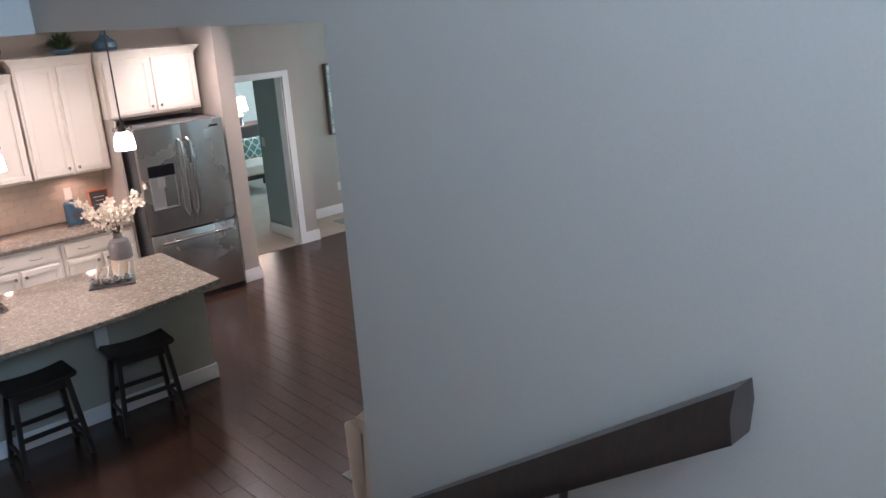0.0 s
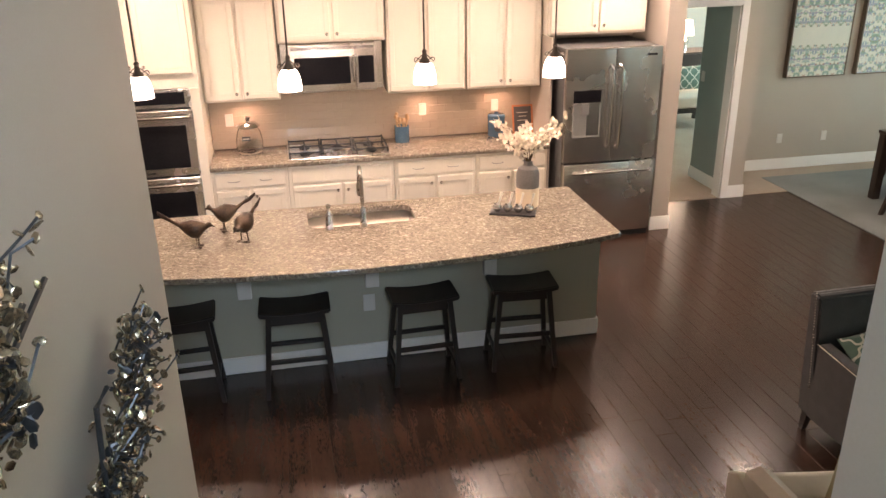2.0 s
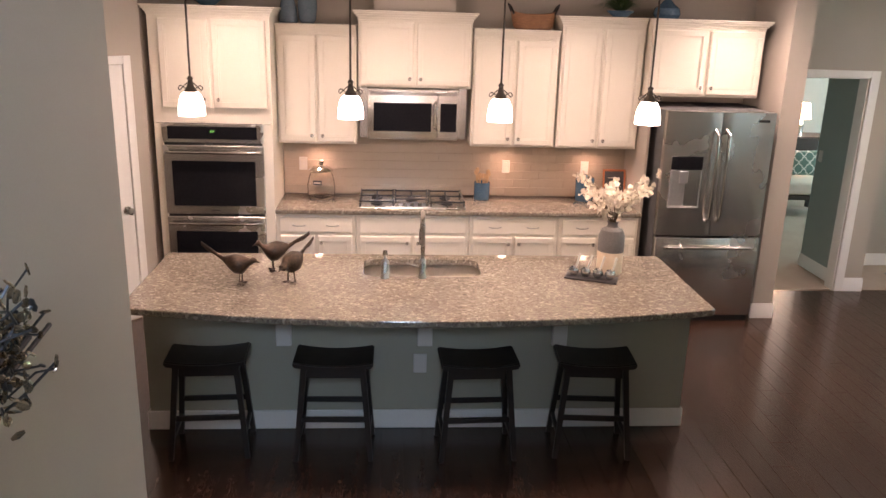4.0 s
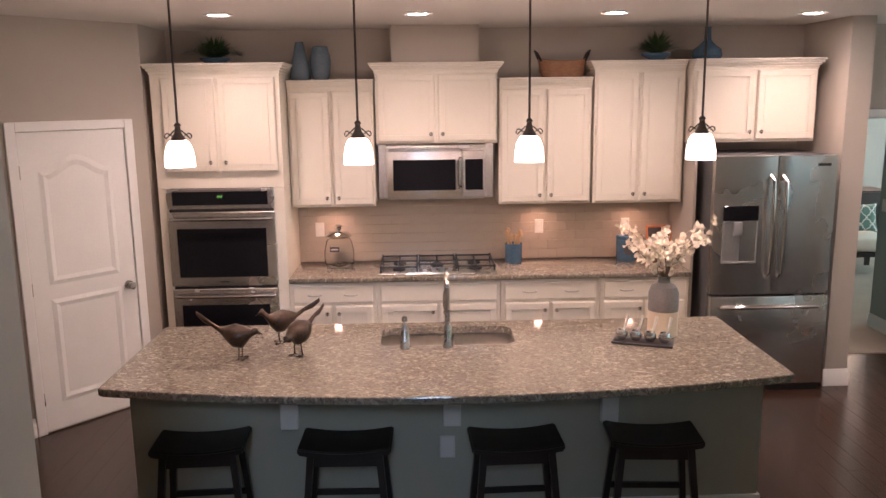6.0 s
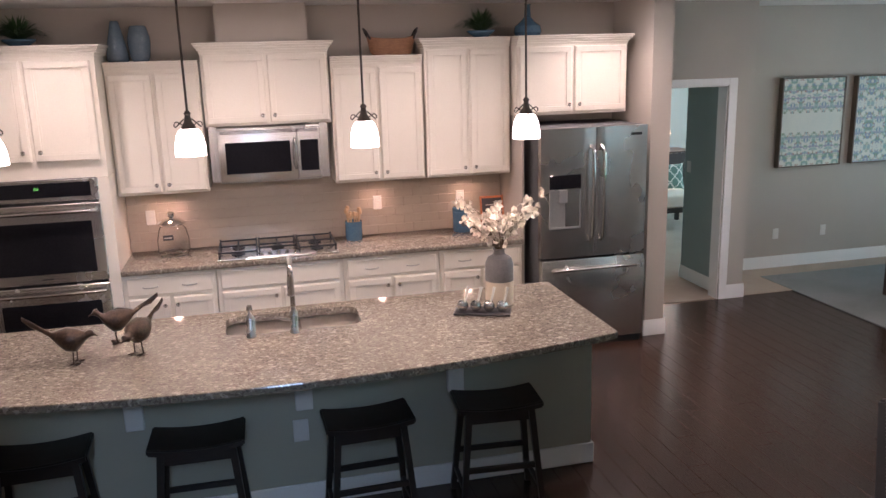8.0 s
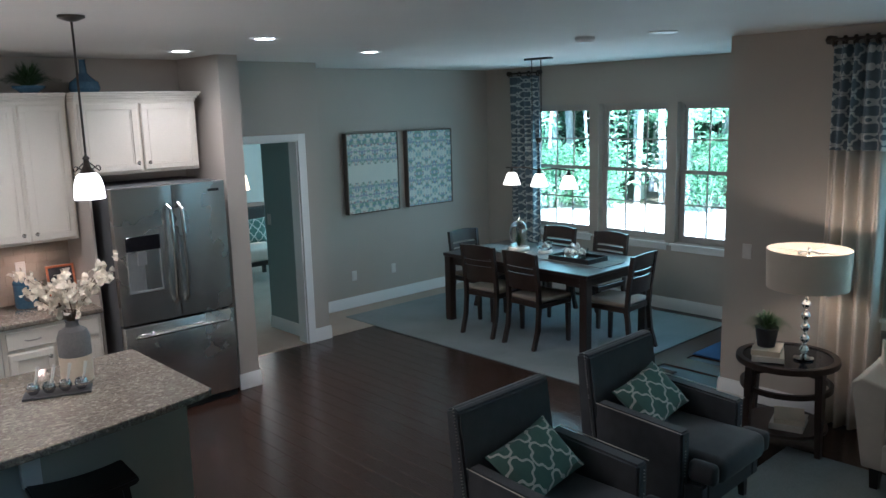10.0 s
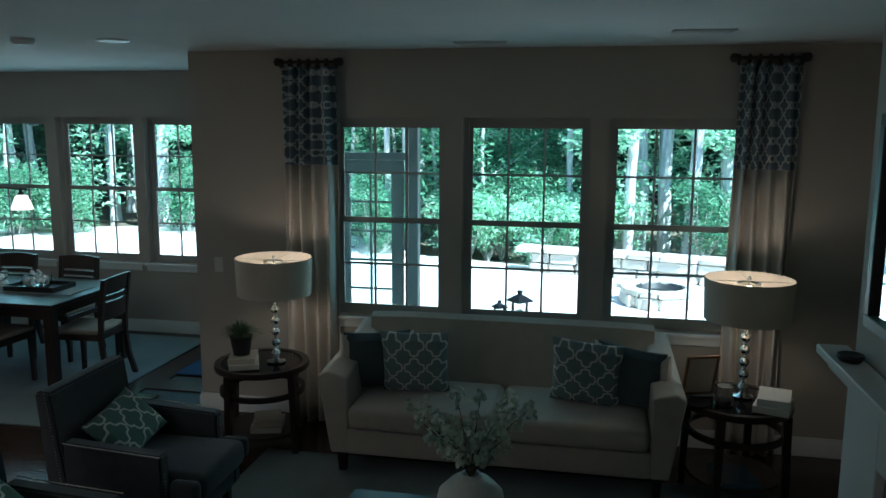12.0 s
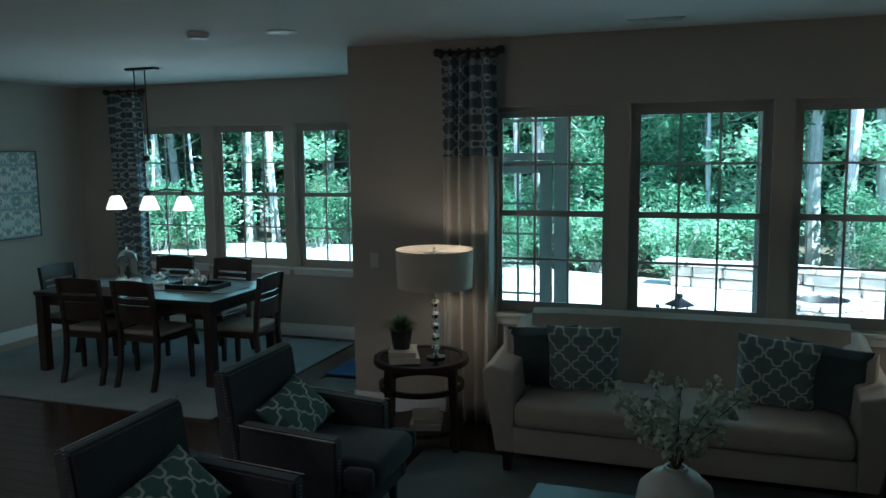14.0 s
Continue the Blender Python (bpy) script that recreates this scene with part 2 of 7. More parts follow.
CERAMICGREY = mat("slate blue glaze", (0.09, 0.13, 0.16), (0.12, 0.16, 0.19), 0.14, 0, 6, 60, 0.0)
CERAMICCREAM = mat("cream ceramic", (0.60, 0.50, 0.37), (0.66, 0.56, 0.43), 0.5, 0, 8, 80, 0.05)
CERAMICDGREY = mat("matte grey glaze", (0.13, 0.125, 0.12), (0.17, 0.165, 0.16), 0.5, 0, 8, 80, 0.05)
WHITECERAMIC = mat("white glazed ceramic", (0.70, 0.68, 0.62), (0.64, 0.62, 0.57), 0.3, 0, 8, 60, 0.05)
PETAL = mat("ivory petal", (0.78, 0.73, 0.64), (0.66, 0.58, 0.46), 0.7, 0, 30, 200, 0.1)
PETALG = mat("pale green blossom", (0.52, 0.58, 0.46), (0.66, 0.68, 0.58), 0.7, 0, 30, 200, 0.1)
STEM = mat("brown twig", (0.09, 0.06, 0.035), (0.14, 0.10, 0.06), 0.8, 0, 30, 200, 0.2)
LEAFDARK = mat("dark green blade", (0.025, 0.06, 0.02), (0.06, 0.11, 0.04), 0.5, 0, 20, 100, 0.1, island=0.5)
WICKER = mat("brown wicker", (0.20, 0.09, 0.045), (0.32, 0.16, 0.08), 0.7, 0, 20, 90, 0.9, 0.004, (1, 1, 5))
BIRDMETAL = mat("aged brown metal", (0.022, 0.015, 0.010), (0.075, 0.045, 0.028), 0.34, 0.5, 14, 80, 0.4, 0.002)
SLATE = mat("black slate", (0.02, 0.02, 0.022), (0.035, 0.035, 0.038), 0.5, 0, 20, 100, 0.4, 0.001)
CHALK = mat("chalkboard", (0.06, 0.06, 0.065), (0.08, 0.08, 0.085), 0.8, 0, 8, 100, 0.1)
COPPERWOOD = mat("orange stained wood", (0.50, 0.16, 0.07), (0.60, 0.22, 0.10), 0.5, 0, 8, 60, 0.1)
LIGHTWOOD = mat("pale wood", (0.45, 0.28, 0.15), (0.52, 0.35, 0.20), 0.55, 0, 10, 70, 0.1)
PLASTIC = mat("white plastic", (0.66, 0.64, 0.60), (0.64, 0.62, 0.58), 0.35, 0, 8, 60, 0.0)
PAPER = mat("book pages", (0.62, 0.60, 0.54), (0.52, 0.50, 0.45), 0.8, 0, 20, 300, 0.3, 0.001, (1, 1, 30))
CHROME = mat("polished chrome", (0.72, 0.72, 0.72), (0.66, 0.66, 0.66), 0.08, 1.0, 8, 60, 0.0, rvar=0.02)
SHADECLOTH = mat("cream lampshade linen", (0.62, 0.53, 0.42), (0.66, 0.57, 0.46), 0.9, 0, 8, 500, 0.3, 0.001)
GLASS = glass("clear glass")
PANE = pane_glass("window glass")
MIRROR = mat("mirror", (0.85, 0.87, 0.86), (0.85, 0.87, 0.86), 0.02, 1.0, 3, 3, 0.0, rvar=0.01)
OPAL = emit("lit opal glass", (1.0, 0.86, 0.74), 1.0, (0.9, 0.85, 0.8))
OPAL2 = emit("lit small opal glass", (1.0, 0.80, 0.60), 0.5, (0.9, 0.85, 0.8))
CANLIGHT = emit("lit can lens", (1.0, 0.93, 0.86), 6.0)
BULB = emit("lit bulb", (1.0, 0.72, 0.42), 2.7)
CLOCKGREEN = emit("green display digits", (0.3, 1.0, 0.2), 0.08, (0.02, 0.05, 0.02))
GOLDBEAD = mat("champagne metal leaf", (0.09, 0.07, 0.05), (0.62, 0.50, 0.36), 0.25, 0.9, 30, 100, 0.1, island=0.6)
ARTMETAL = mat("dark wire", (0.03, 0.035, 0.04), (0.05, 0.05, 0.055), 0.4, 0.7, 30, 100, 0.1)
PATIO = mat("pale concrete patio", (0.60, 0.57, 0.53), (0.70, 0.67, 0.62), 0.9, 0, 1.0, 40, 0.5, 0.004)
STONE = mat("tan field stone", (0.42, 0.38, 0.33), (0.60, 0.56, 0.50), 0.9, 0, 3, 30, 0.6, 0.01, island=0.5)
MULCH = mat("leaf litter", (0.10, 0.085, 0.06), (0.20, 0.17, 0.12), 1.0, 0, 1.0, 18, 0.8, 0.02)
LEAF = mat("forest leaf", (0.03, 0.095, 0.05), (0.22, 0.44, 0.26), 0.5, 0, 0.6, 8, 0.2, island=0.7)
# Lighter copy of the forest leaf: sunlight on the foliage is put into its colour.
LEAFSUNPAINT = mat("leaf with painted sun", (0.18, 0.40, 0.25), (0.55, 0.78, 0.56), 0.5, 0, 0.8, 8, 0.2, island=0.6)
# Darker copy of the forest leaf: the wood's inner shade is put into its colour.
LEAFSHADE = mat("forest leaf with painted shade", (0.02, 0.055, 0.035), (0.10, 0.20, 0.12), 0.6, 0, 0.3, 8, 0.2, island=0.7)
BARK = mat("pale bark", (0.44, 0.43, 0.41), (0.74, 0.72, 0.69), 0.9, 0, 2, 16, 0.8, 0.01, (1, 1, 0.3))
PORCH = mat("green grey porch paint", (0.13, 0.16, 0.15), (0.16, 0.19, 0.18), 0.6, 0, 3, 80, 0.1)
for m in (LEAF, LEAFSUNPAINT):
    n, l = m.node_tree.nodes, m.node_tree.links
    p = n["Principled BSDF"]
    tl, ms = n.new("ShaderNodeBsdfTranslucent"), n.new("ShaderNodeMixShader")
    l.new(p.inputs["Base Color"].links[0].from_socket, tl.inputs[0])
    ms.inputs[0].default_value = 0.4
    l.new(p.outputs[0], ms.inputs[1])
    l.new(tl.outputs[0], ms.inputs[2])
    l.new(ms.outputs[0], n["Material Output"].inputs[0])

# mesh helpers


def finish(bm, material, name, smooth=True):
    me = bpy.data.meshes.new(name)
    bm.normal_update()
    bm.to_mesh(me)
    bm.free()
    me.materials.append(material)
    if smooth:
        for poly in me.polygons:
            poly.use_smooth = True
        me.set_sharp_from_angle(angle=radians(35))
    return me


def part(name, bm, material, parent=None, label="", kind="", loc=None):
    ob = new(name, finish(bm, material, name))
    if parent:
        ob.parent = parent
    if loc:
        ob.location = loc
    return tagged(ob, label, "", "", kind)


def thing(name, loc=(0, 0, 0), label="", category="", group="", rz=0):
    ob = new(name)
    ob.matrix_basis = pose(*loc, 0, 0, rz)
    ob.empty_display_size = 0.1
    return tagged(ob, label, category, group)


def box(bm, x0, x1, y0, y1, z0, z1, r=0.0, seg=1):
    x0, x1, y0, y1, z0, z1 = min(x0, x1), max(x0, x1), min(y0, y1), max(y0, y1), min(z0, z1), max(z0, z1)
    v = [bm.verts.new((x, y, z)) for x in (x0, x1) for y in (y0, y1) for z in (z0, z1)]
    f = [bm.faces.new([v[i] for i in q]) for q in ((0, 1, 3, 2), (4, 6, 7, 5), (0, 4, 5, 1), (2, 3, 7, 6), (0, 2, 6, 4), (1, 5, 7, 3))]
    if r:
        es = list({e for q in f for e in q.edges})
        bmesh.ops.bevel(bm, geom=es, offset=r, segments=seg, profile=0.5, affect="EDGES")
    return v


def B(*a, r=0.0, seg=1):
    bm = bmesh.new()
    box(bm, *a, r=r, seg=seg)
    return bm


def boxes(rows, r=0.0):
    bm = bmesh.new()
    for q in rows:
        box(bm, *q, r=r)
    return bm


def lathe(bm, prof, x=0, y=0, z=0, n=20, cap=True):
    """Turn (radius, height) pairs about a vertical axis."""
    rings = []
    for rad, h in prof:
        if rad < 1e-5:
            rings.append([bm.verts.new((x, y, z + h))])
        else:
            rings.append([bm.verts.new((x + rad * math.cos(2 * math.pi * i / n), y + rad * math.sin(2 * math.pi * i / n), z + h)) for i in range(n)])
    for a, b in zip(rings, rings[1:]):
        for i in range(n):
            j = (i + 1) % n
            q = [a[i % len(a)], a[j % len(a)], b[j % len(b)], b[i % len(b)]]
            q = list(dict.fromkeys(q))
            if len(q) > 2:
                try:
                    bm.faces.new(q)
                except ValueError:
                    pass
    if cap:
        for ring in (rings[0], rings[-1]):
            if len(ring) > 2:
                bm.faces.new(ring if ring is rings[-1] else ring[::-1])
    return bm


def L(prof, n=20, cap=True, **k):
    return lathe(bmesh.new(), prof, n=n, cap=cap, **k)


def tube(bm, pts, rad, n=8, taper=None):
    """A round rod along points; taper gives the last radius."""
    pts = [Vector(p) for p in pts]
    rings = []
    for i, p in enumerate(pts):
        d = (pts[min(i + 1, len(pts) - 1)] - pts[max(i - 1, 0)]).normalized()
        up = Vector((0, 0, 1)) if abs(d.z) < 0.9 else Vector((1, 0, 0))
        a = d.cross(up).normalized()
        b = d.cross(a)
        k = rad if taper is None else rad + (taper - rad) * i / (len(pts) - 1)
        rings.append([bm.verts.new(p + (a * math.cos(2 * math.pi * j / n) + b * math.sin(2 * math.pi * j / n)) * k) for j in range(n)])
    for a, b in zip(rings, rings[1:]):
        for i in range(n):
            bm.faces.new((a[i], a[(i + 1) % n], b[(i + 1) % n], b[i]))
    bm.faces.new(rings[0][::-1])
    bm.faces.new(rings[-1])
    return bm


def T(pts, rad, n=8, taper=None):
    return tube(bmesh.new(), pts, rad, n, taper)


def prism(bm, poly, z0, z1, r=0.0):
    """Stand a plan outline up from z0 to z1."""
    lo = [bm.verts.new((x, y, z0)) for x, y in poly]
    hi = [bm.verts.new((x, y, z1)) for x, y in poly]
    fs = [bm.faces.new(lo[::-1]), bm.faces.new(hi)]
    n = len(poly)
    for i in range(n):
        fs.append(bm.faces.new((lo[i], lo[(i + 1) % n], hi[(i + 1) % n], hi[i])))
    if r:
        es = [e for e in fs[1].edges] + [e for e in fs[0].edges]
        bmesh.ops.bevel(bm, geom=es, offset=r, segments=2, profile=0.5, affect="EDGES")
    bmesh.ops.recalc_face_normals(bm, faces=bm.faces[:])
    return bm


def skewleg(bm, top, bot, w0, w1=None):
    """A square leg from top to bottom, which may lean and taper."""
    w1 = w1 or w0
    v = []
    for (x, y, z), w in ((top, w0), (bot, w1)):
        v += [bm.verts.new((x + a * w / 2, y + b * w / 2, z)) for a, b in ((-1, -1), (1, -1), (1, 1), (-1, 1))]
    bm.faces.new(v[:4])
    bm.faces.new(v[4:][::-1])
    for i in range(4):
        j = (i + 1) % 4
        bm.faces.new((v[j], v[i], v[4 + i], v[4 + j]))
    bmesh.ops.recalc_face_normals(bm, faces=bm.faces[:])
    return bm


def cushion(w, h, d, n=12, pinch=0.85):
    """A stuffed square cushion in the xz plane, thickness d, corners drawn out."""
    bm = bmesh.new()
    sides = []
    for s in (-1, 1):
        g = []
        for i in range(n + 1):
            row = []
            for j in range(n + 1):
                u, v = 2 * i / n - 1, 2 * j / n - 1
                t = max(0, (1 - u ** 4) * (1 - v ** 4)) ** 0.5
                k = 1 - 0.07 * (1 - abs(v) ** 2) * (abs(u) ** 3)
                k2 = 1 - 0.07 * (1 - abs(u) ** 2) * (abs(v) ** 3)
                ww = 0.012 * noise.noise(Vector((u * 2, v * 2, s * 3 + w)))
                row.append(bm.verts.new((u * w / 2 * k, s * (d / 2 * t * pinch + 0.006) + ww * t, v * h / 2 * k2)))
            g.append(row)
        for i in range(n):
            for j in range(n):
                q = (g[i][j], g[i + 1][j], g[i + 1][j + 1], g[i][j + 1])
                bm.faces.new(q if s < 0 else q[::-1])
        sides.append(g)
    a, b = sides
    for i in range(n):
        for p, q in (((i, 0), (i + 1, 0)), ((i + 1, n), (i, n)), ((0, i + 1), (0, i)), ((n, i), (n, i + 1))):
            bm.faces.new((a[p[0]][p[1]], b[p[0]][p[1]], b[q[0]][q[1]], a[q[0]][q[1]]))
    bmesh.ops.recalc_face_normals(bm, faces=bm.faces[:])
    return bm


def structure(name, bm, material, label=""):
    ob = part(name, bm, material, None, label, "structure")
    return ob


def wall_with_holes(axis, at, thick, a0, a1, z0, z1, holes):
    """A wall slab in the plane axis = at .. at + thick, from a0 to a1, with rectangular holes (a0, a1, z0, z1)."""
    bm = bmesh.new()
    cuts = sorted(holes)
    rows = []
    cur = a0
    for h in cuts:
        if h[0] > cur:
            rows.append((cur, h[0], z0, z1))
        if h[2] > z0:
            rows.append((h[0], h[1], z0, h[2]))
        if h[3] < z1:
            rows.append((h[0], h[1], h[3], z1))
        cur = h[1]
    if cur < a1:
        rows.append((cur, a1, z0, z1))
    for b0, b1, c0, c1 in rows:
        if axis == "x":
            box(bm, at, at + thick, b0, b1, c0, c1)
        else:
            box(bm, b0, b1, at, at + thick, c0, c1)
    return bm

# the shell
LW = [(-5.643, -4.79), (-6.671, -5.771), (-7.70, -6.795)]
DW = [(-0.846, 0.068), (-1.891, -0.976), (-2.93, -2.012)]
WZ0, WZ1 = 0.829, 2.312
DZ0, DZ1 = 0.763, 2.312

structure("floor", B(-2.6, 8.35, -9.4, 1.1, -0.25, -0.012), GROOVE, "dark hardwood floor of the great room")
structure("ceiling", boxes([(-2.6, 8.35, -4.90, 1.1, CEIL, CEIL + 0.25), (0.73, 8.35, -9.4, -4.90, CEIL, CEIL + 0.25), (-2.6, -0.56, -9.4, -4.90, CEIL, CEIL + 0.25)]), CEILING, "smooth off-white ceiling")
structure("wall_north_kitchen", wall_with_holes("y", 0.0, 0.14, -1.8, 4.88, 0, CEIL, [(3.98, 4.62, 0, 2.05)]), WALL, "greige painted kitchen wall")
structure("wall_north_return", B(4.88 - 0.14, 4.88, 0.14, 0.84, 0, CEIL), WALL, "greige painted wall return")
structure("wall_north_dining", B(4.88, 8.35, 0.84, 0.98, 0, CEIL), WALL, "greige painted dining wall")
structure("wall_east_dining", wall_with_holes("x", 8.16, 0.16, -3.84, 0.84, 0, CEIL, [(a, b, DZ0, DZ1) for a, b in DW]), WALL, "greige dining wall with three windows")
structure("wall_south_dining", wall_with_holes("y", -3.84, 0.16, 6.26, 8.16, 0, CEIL, [(6.62, 7.54, 0, 2.08)]), WALL, "greige dining wall with a glazed door")
structure("wall_east_living", wall_with_holes("x", 6.10, 0.16, -8.75, -3.68, 0, CEIL, [(a, b, WZ0, WZ1) for a, b in LW]), WALL, "greige living room wall with three windows")
structure("wall_south_living", B(0.73, 6.26, -8.91, -8.75, 0, CEIL), WALL, "greige living room wall")
structure("wall_west_stair", B(-0.56, -0.44, -9.4, -5.02, 0, 5.2), WALL, "greige stair wall")
structure("wall_east_stair", B(0.61, 0.73, -9.4, -6.87, 0, 5.2), WALL, "greige stair wall")
structure("wall_upper_stair", boxes([(0.61, 0.73, -6.87, -5.02, 2.77, 5.2), (-0.56, 0.73, -5.02, -4.90, 2.765, 5.2)]), WALL, "greige wall above the stair opening")
structure("wall_south_stair", wall_with_holes("y", -9.56, 0.16, -2.6, 0.90, 0, 5.2, [(-0.2, 0.6, 3.3, 4.6)]), WALL, "greige wall behind the stairs")
structure("ceiling_stair", B(-0.56, 0.73, -9.56, -4.90, 5.2, 5.35), CEILING, "ceiling high above the stairs")
structure("wall_west", B(-2.6, -2.46, -9.4, -1.46, 0, CEIL), WALL, "greige wall")
structure("chimney_breast", boxes([(2.0, 4.02, -8.75, -7.83, 1.2, CEIL), (2.0, 2.55, -8.75, -7.83, 0, 1.2), (3.45, 4.02, -8.75, -7.83, 0, 1.2), (2.55, 3.45, -8.75, -8.5, 0, 1.2), (2.55, 3.45, -8.5, -7.83, 0.95, 1.2)]), WALL, "greige chimney breast")
bm = bmesh.new()
prism(bm, [(-1.66, 0.12), (-1.66, -0.62), (-2.46, -1.53), (-2.6, -1.53), (-2.6, 0.12)], 0, CEIL)
structure("wall_pantry", bm, WALL, "angled greige pantry wall")
structure("wall_fridge_side", B(3.46, 3.635, -0.72, 0.0, 0, CEIL), WALL, "greige wall end beside the refrigerator")
structure("wall_vent_chase", B(0.13, 0.80, -0.31, 0.0, 2.50, CEIL), WALL, "greige boxed chase above the cabinets")


def baseboard(a, b, side, h=0.135):
    """Along a to b; side is the way into the room."""
    d = Vector((b[0] - a[0], b[1] - a[1], 0))
    n = Vector((side[0], side[1], 0))
    bm = bmesh.new()
    prof = [(0, 0), (0.015, 0), (0.015, h * 0.72), (0.009, h * 0.82), (0.006, h), (0, h)]
    p, q = [], []
    for o, z in prof:
        p.append(bm.verts.new((a[0] + n.x * o, a[1] + n.y * o, z)))
        q.append(bm.verts.new((b[0] + n.x * o, b[1] + n.y * o, z)))
    for i in range(len(prof)):
        j = (i + 1) % len(prof)
        bm.faces.new((p[i], p[j], q[j], q[i]))
    bm.faces.new(p)
    bm.faces.new(q[::-1])
    bmesh.ops.recalc_face_normals(bm, faces=bm.faces[:])
    return structure("baseboard", bm, TRIM, "white moulded baseboard")


for a, b, s in [((4.882, 0.838), (8.158, 0.838), (0, -1)), ((8.158, 0.825), (8.158, -3.665), (-1, 0)), ((4.70, -0.002), (4.895, -0.002), (0, -1)), ((4.882, -0.002), (4.882, 0.838), (1, 0)),
                ((6.098, -3.68), (6.098, -8.748), (-1, 0)), ((6.085, -3.678), (6.54, -3.678), (0, 1)), ((7.62, -3.678), (8.145, -3.678), (0, 1)),
                ((3.445, -0.722), (3.65, -0.722), (0, -1)), ((3.637, -0.722), (3.637, -0.002), (1, 0)), ((-0.425, -5.018), (-0.575, -5.018), (0, 1)), ((4.02, -8.748), (6.085, -8.748), (0, 1)),
                ((3.655, -0.002), (3.93, -0.002), (0, -1))]:
    baseboard(a, b, s)
d45 = Vector((-0.80, -0.91)).normalized()
n45 = (0.751, -0.660)
for s0, s1 in ((0.012, 0.105), (0.99, 1.20)):
    baseboard((-1.66 + d45.x * s0 + n45[0] * 0.002, -0.62 + d45.y * s0 + n45[1] * 0.002), (-1.66 + d45.x * s1 + n45[0] * 0.002, -0.62 + d45.y * s1 + n45[1] * 0.002), n45)


# windows
def window(n, x, y0, y1, z0, z1, meet, cols, zoff=0.0):
    """A white double-hung window in a wall whose room face is at x, with its bars, panes, sill and stool."""
    w = thing("window_%d" % n, (0, 0, 0), "white double-hung window with a grid of small panes", "window")
    w["kind"] = "structure"
    t = 0.035
    xo = x + 0.09
    part("window_frame", boxes([(xo, xo + 0.06, y0, y0 + t, z0, z1), (xo, xo + 0.06, y1 - t, y1, z0, z1), (xo, xo + 0.06, y0 + t, y1 - t, z1 - t, z1), (xo, xo + 0.06, y0 + t, y1 - t, z0, z0 + t)]), VINYLSHADE, w)
    part("window_sill", boxes([(x - 0.035, x + 0.15, y0 - 0.05, y1 + 0.05, z0 - 0.028, z0 - 0.002), (x - 0.016, x - 0.002, y0 - 0.03, y1 + 0.03, z0 - 0.085, z0 - 0.03)], 0.004), TRIM, w)
    s = 0.026
    a, b = y0 + t, y1 - t
    for k, (c0, c1, dx) in enumerate(((z0 + t, meet + 0.022, 0.0), (meet - 0.022, z1 - t, 0.026))):
        X0, X1 = xo + dx + 0.002, xo + dx + 0.024
        sash = part("sash", boxes([(X0, X1, a, a + s, c0, c1), (X0, X1, b - s, b, c0, c1), (X0, X1, a + s, b - s, c0, c0 + 0.04), (X0, X1, a + s, b - s, c1 - 0.04, c1)]), VINYLSHADE, w)
        m = bmesh.new()
        for i in range(1, cols):
            yy = a + s + (b - a - 2 * s) * i / cols
            box(m, X0 + 0.005, X1 - 0.005, yy - 0.008, yy + 0.008, c0 + 0.04, c1 - 0.04)
        zz = (c0 + c1) / 2
        box(m, X0 + 0.004, X1 - 0.004, a + s, b - s, zz - 0.008, zz + 0.008)
        part("muntin", m, VINYLSHADE, sash)
        g = part("pane", B(X0 + 0.009, X0 + 0.012, a + s, b - s, c0 + 0.04, c1 - 0.04), PANE, sash)
        g.visible_shadow = False
    return w


for i, (a, b) in enumerate(LW):
    window(i + 1, 6.10, a, b, WZ0, WZ1, 1.55, 3)
for i, (a, b) in enumerate(DW):
    window(i + 4, 8.16, a, b, DZ0, DZ1, 1.55, 3)

# door casing to the bedroom
trim = boxes([(3.93, 3.985, -0.018, -0.002, 0, 2.11), (4.615, 4.70, -0.018, -0.002, 0, 2.11), (3.985, 4.615, -0.018, -0.002, 2.045, 2.11),
              (3.985, 4.0, 0.0, 0.14, 0, 2.05), (4.60, 4.615, 0.0, 0.14, 0, 2.05), (4.0, 4.6, 0.0, 0.14, 2.035, 2.05)], 0.003)
structure("trim", trim, TRIM, "white door casing of the bedroom opening")

# bedroom beyond
structure("floor_bedroom", B(2.4, 8.6, 0.02, 5.6, -0.2, 0.006), CARPET, "beige bedroom carpet")
structure("wall_bedroom", boxes([(4.70, 4.738, 0.142, 0.84, 0, CEIL), (2.4, 8.6, 5.3, 5.45, 0, CEIL), (2.3, 2.4, 0.14, 5.45, 0, CEIL), (8.6, 8.7, 0.98, 5.45, 0, CEIL)]), BEDWALL, "blue-green bedroom wall")
structure("ceiling_bedroom", B(2.3, 8.7, 1.1, 5.45, CEIL, CEIL + 0.2), CEILING, "off-white bedroom ceiling")
baseboard((4.698, 0.15), (4.698, 0.84), (-1, 0))

# stairs
st = bmesh.new()
steps = []
for i in range(7):
    y1 = -5.55 - 0.25 * i
    z = 0.18 * (i + 1)
    steps.append((y1, z))
    box(st, -0.438, 0.608, y1 - 0.25, y1 - 0.002, -0.01, z - 0.03)
box(st, -0.438, 0.608, -9.4, -7.302, -0.01, 1.41)
stairs = structure("stairs", st, TRIM, "wooden stairs with white risers")
for y1, z in steps:
    part("tread", B(-0.436, 0.606, y1 - 0.25, y1 + 0.025, z - 0.029, z, r=0.006), ESPRESSO, stairs)
part("tread", B(-0.436, 0.606, -9.4, -7.275, 1.411, 1.44, r=0.006), ESPRESSO, stairs)


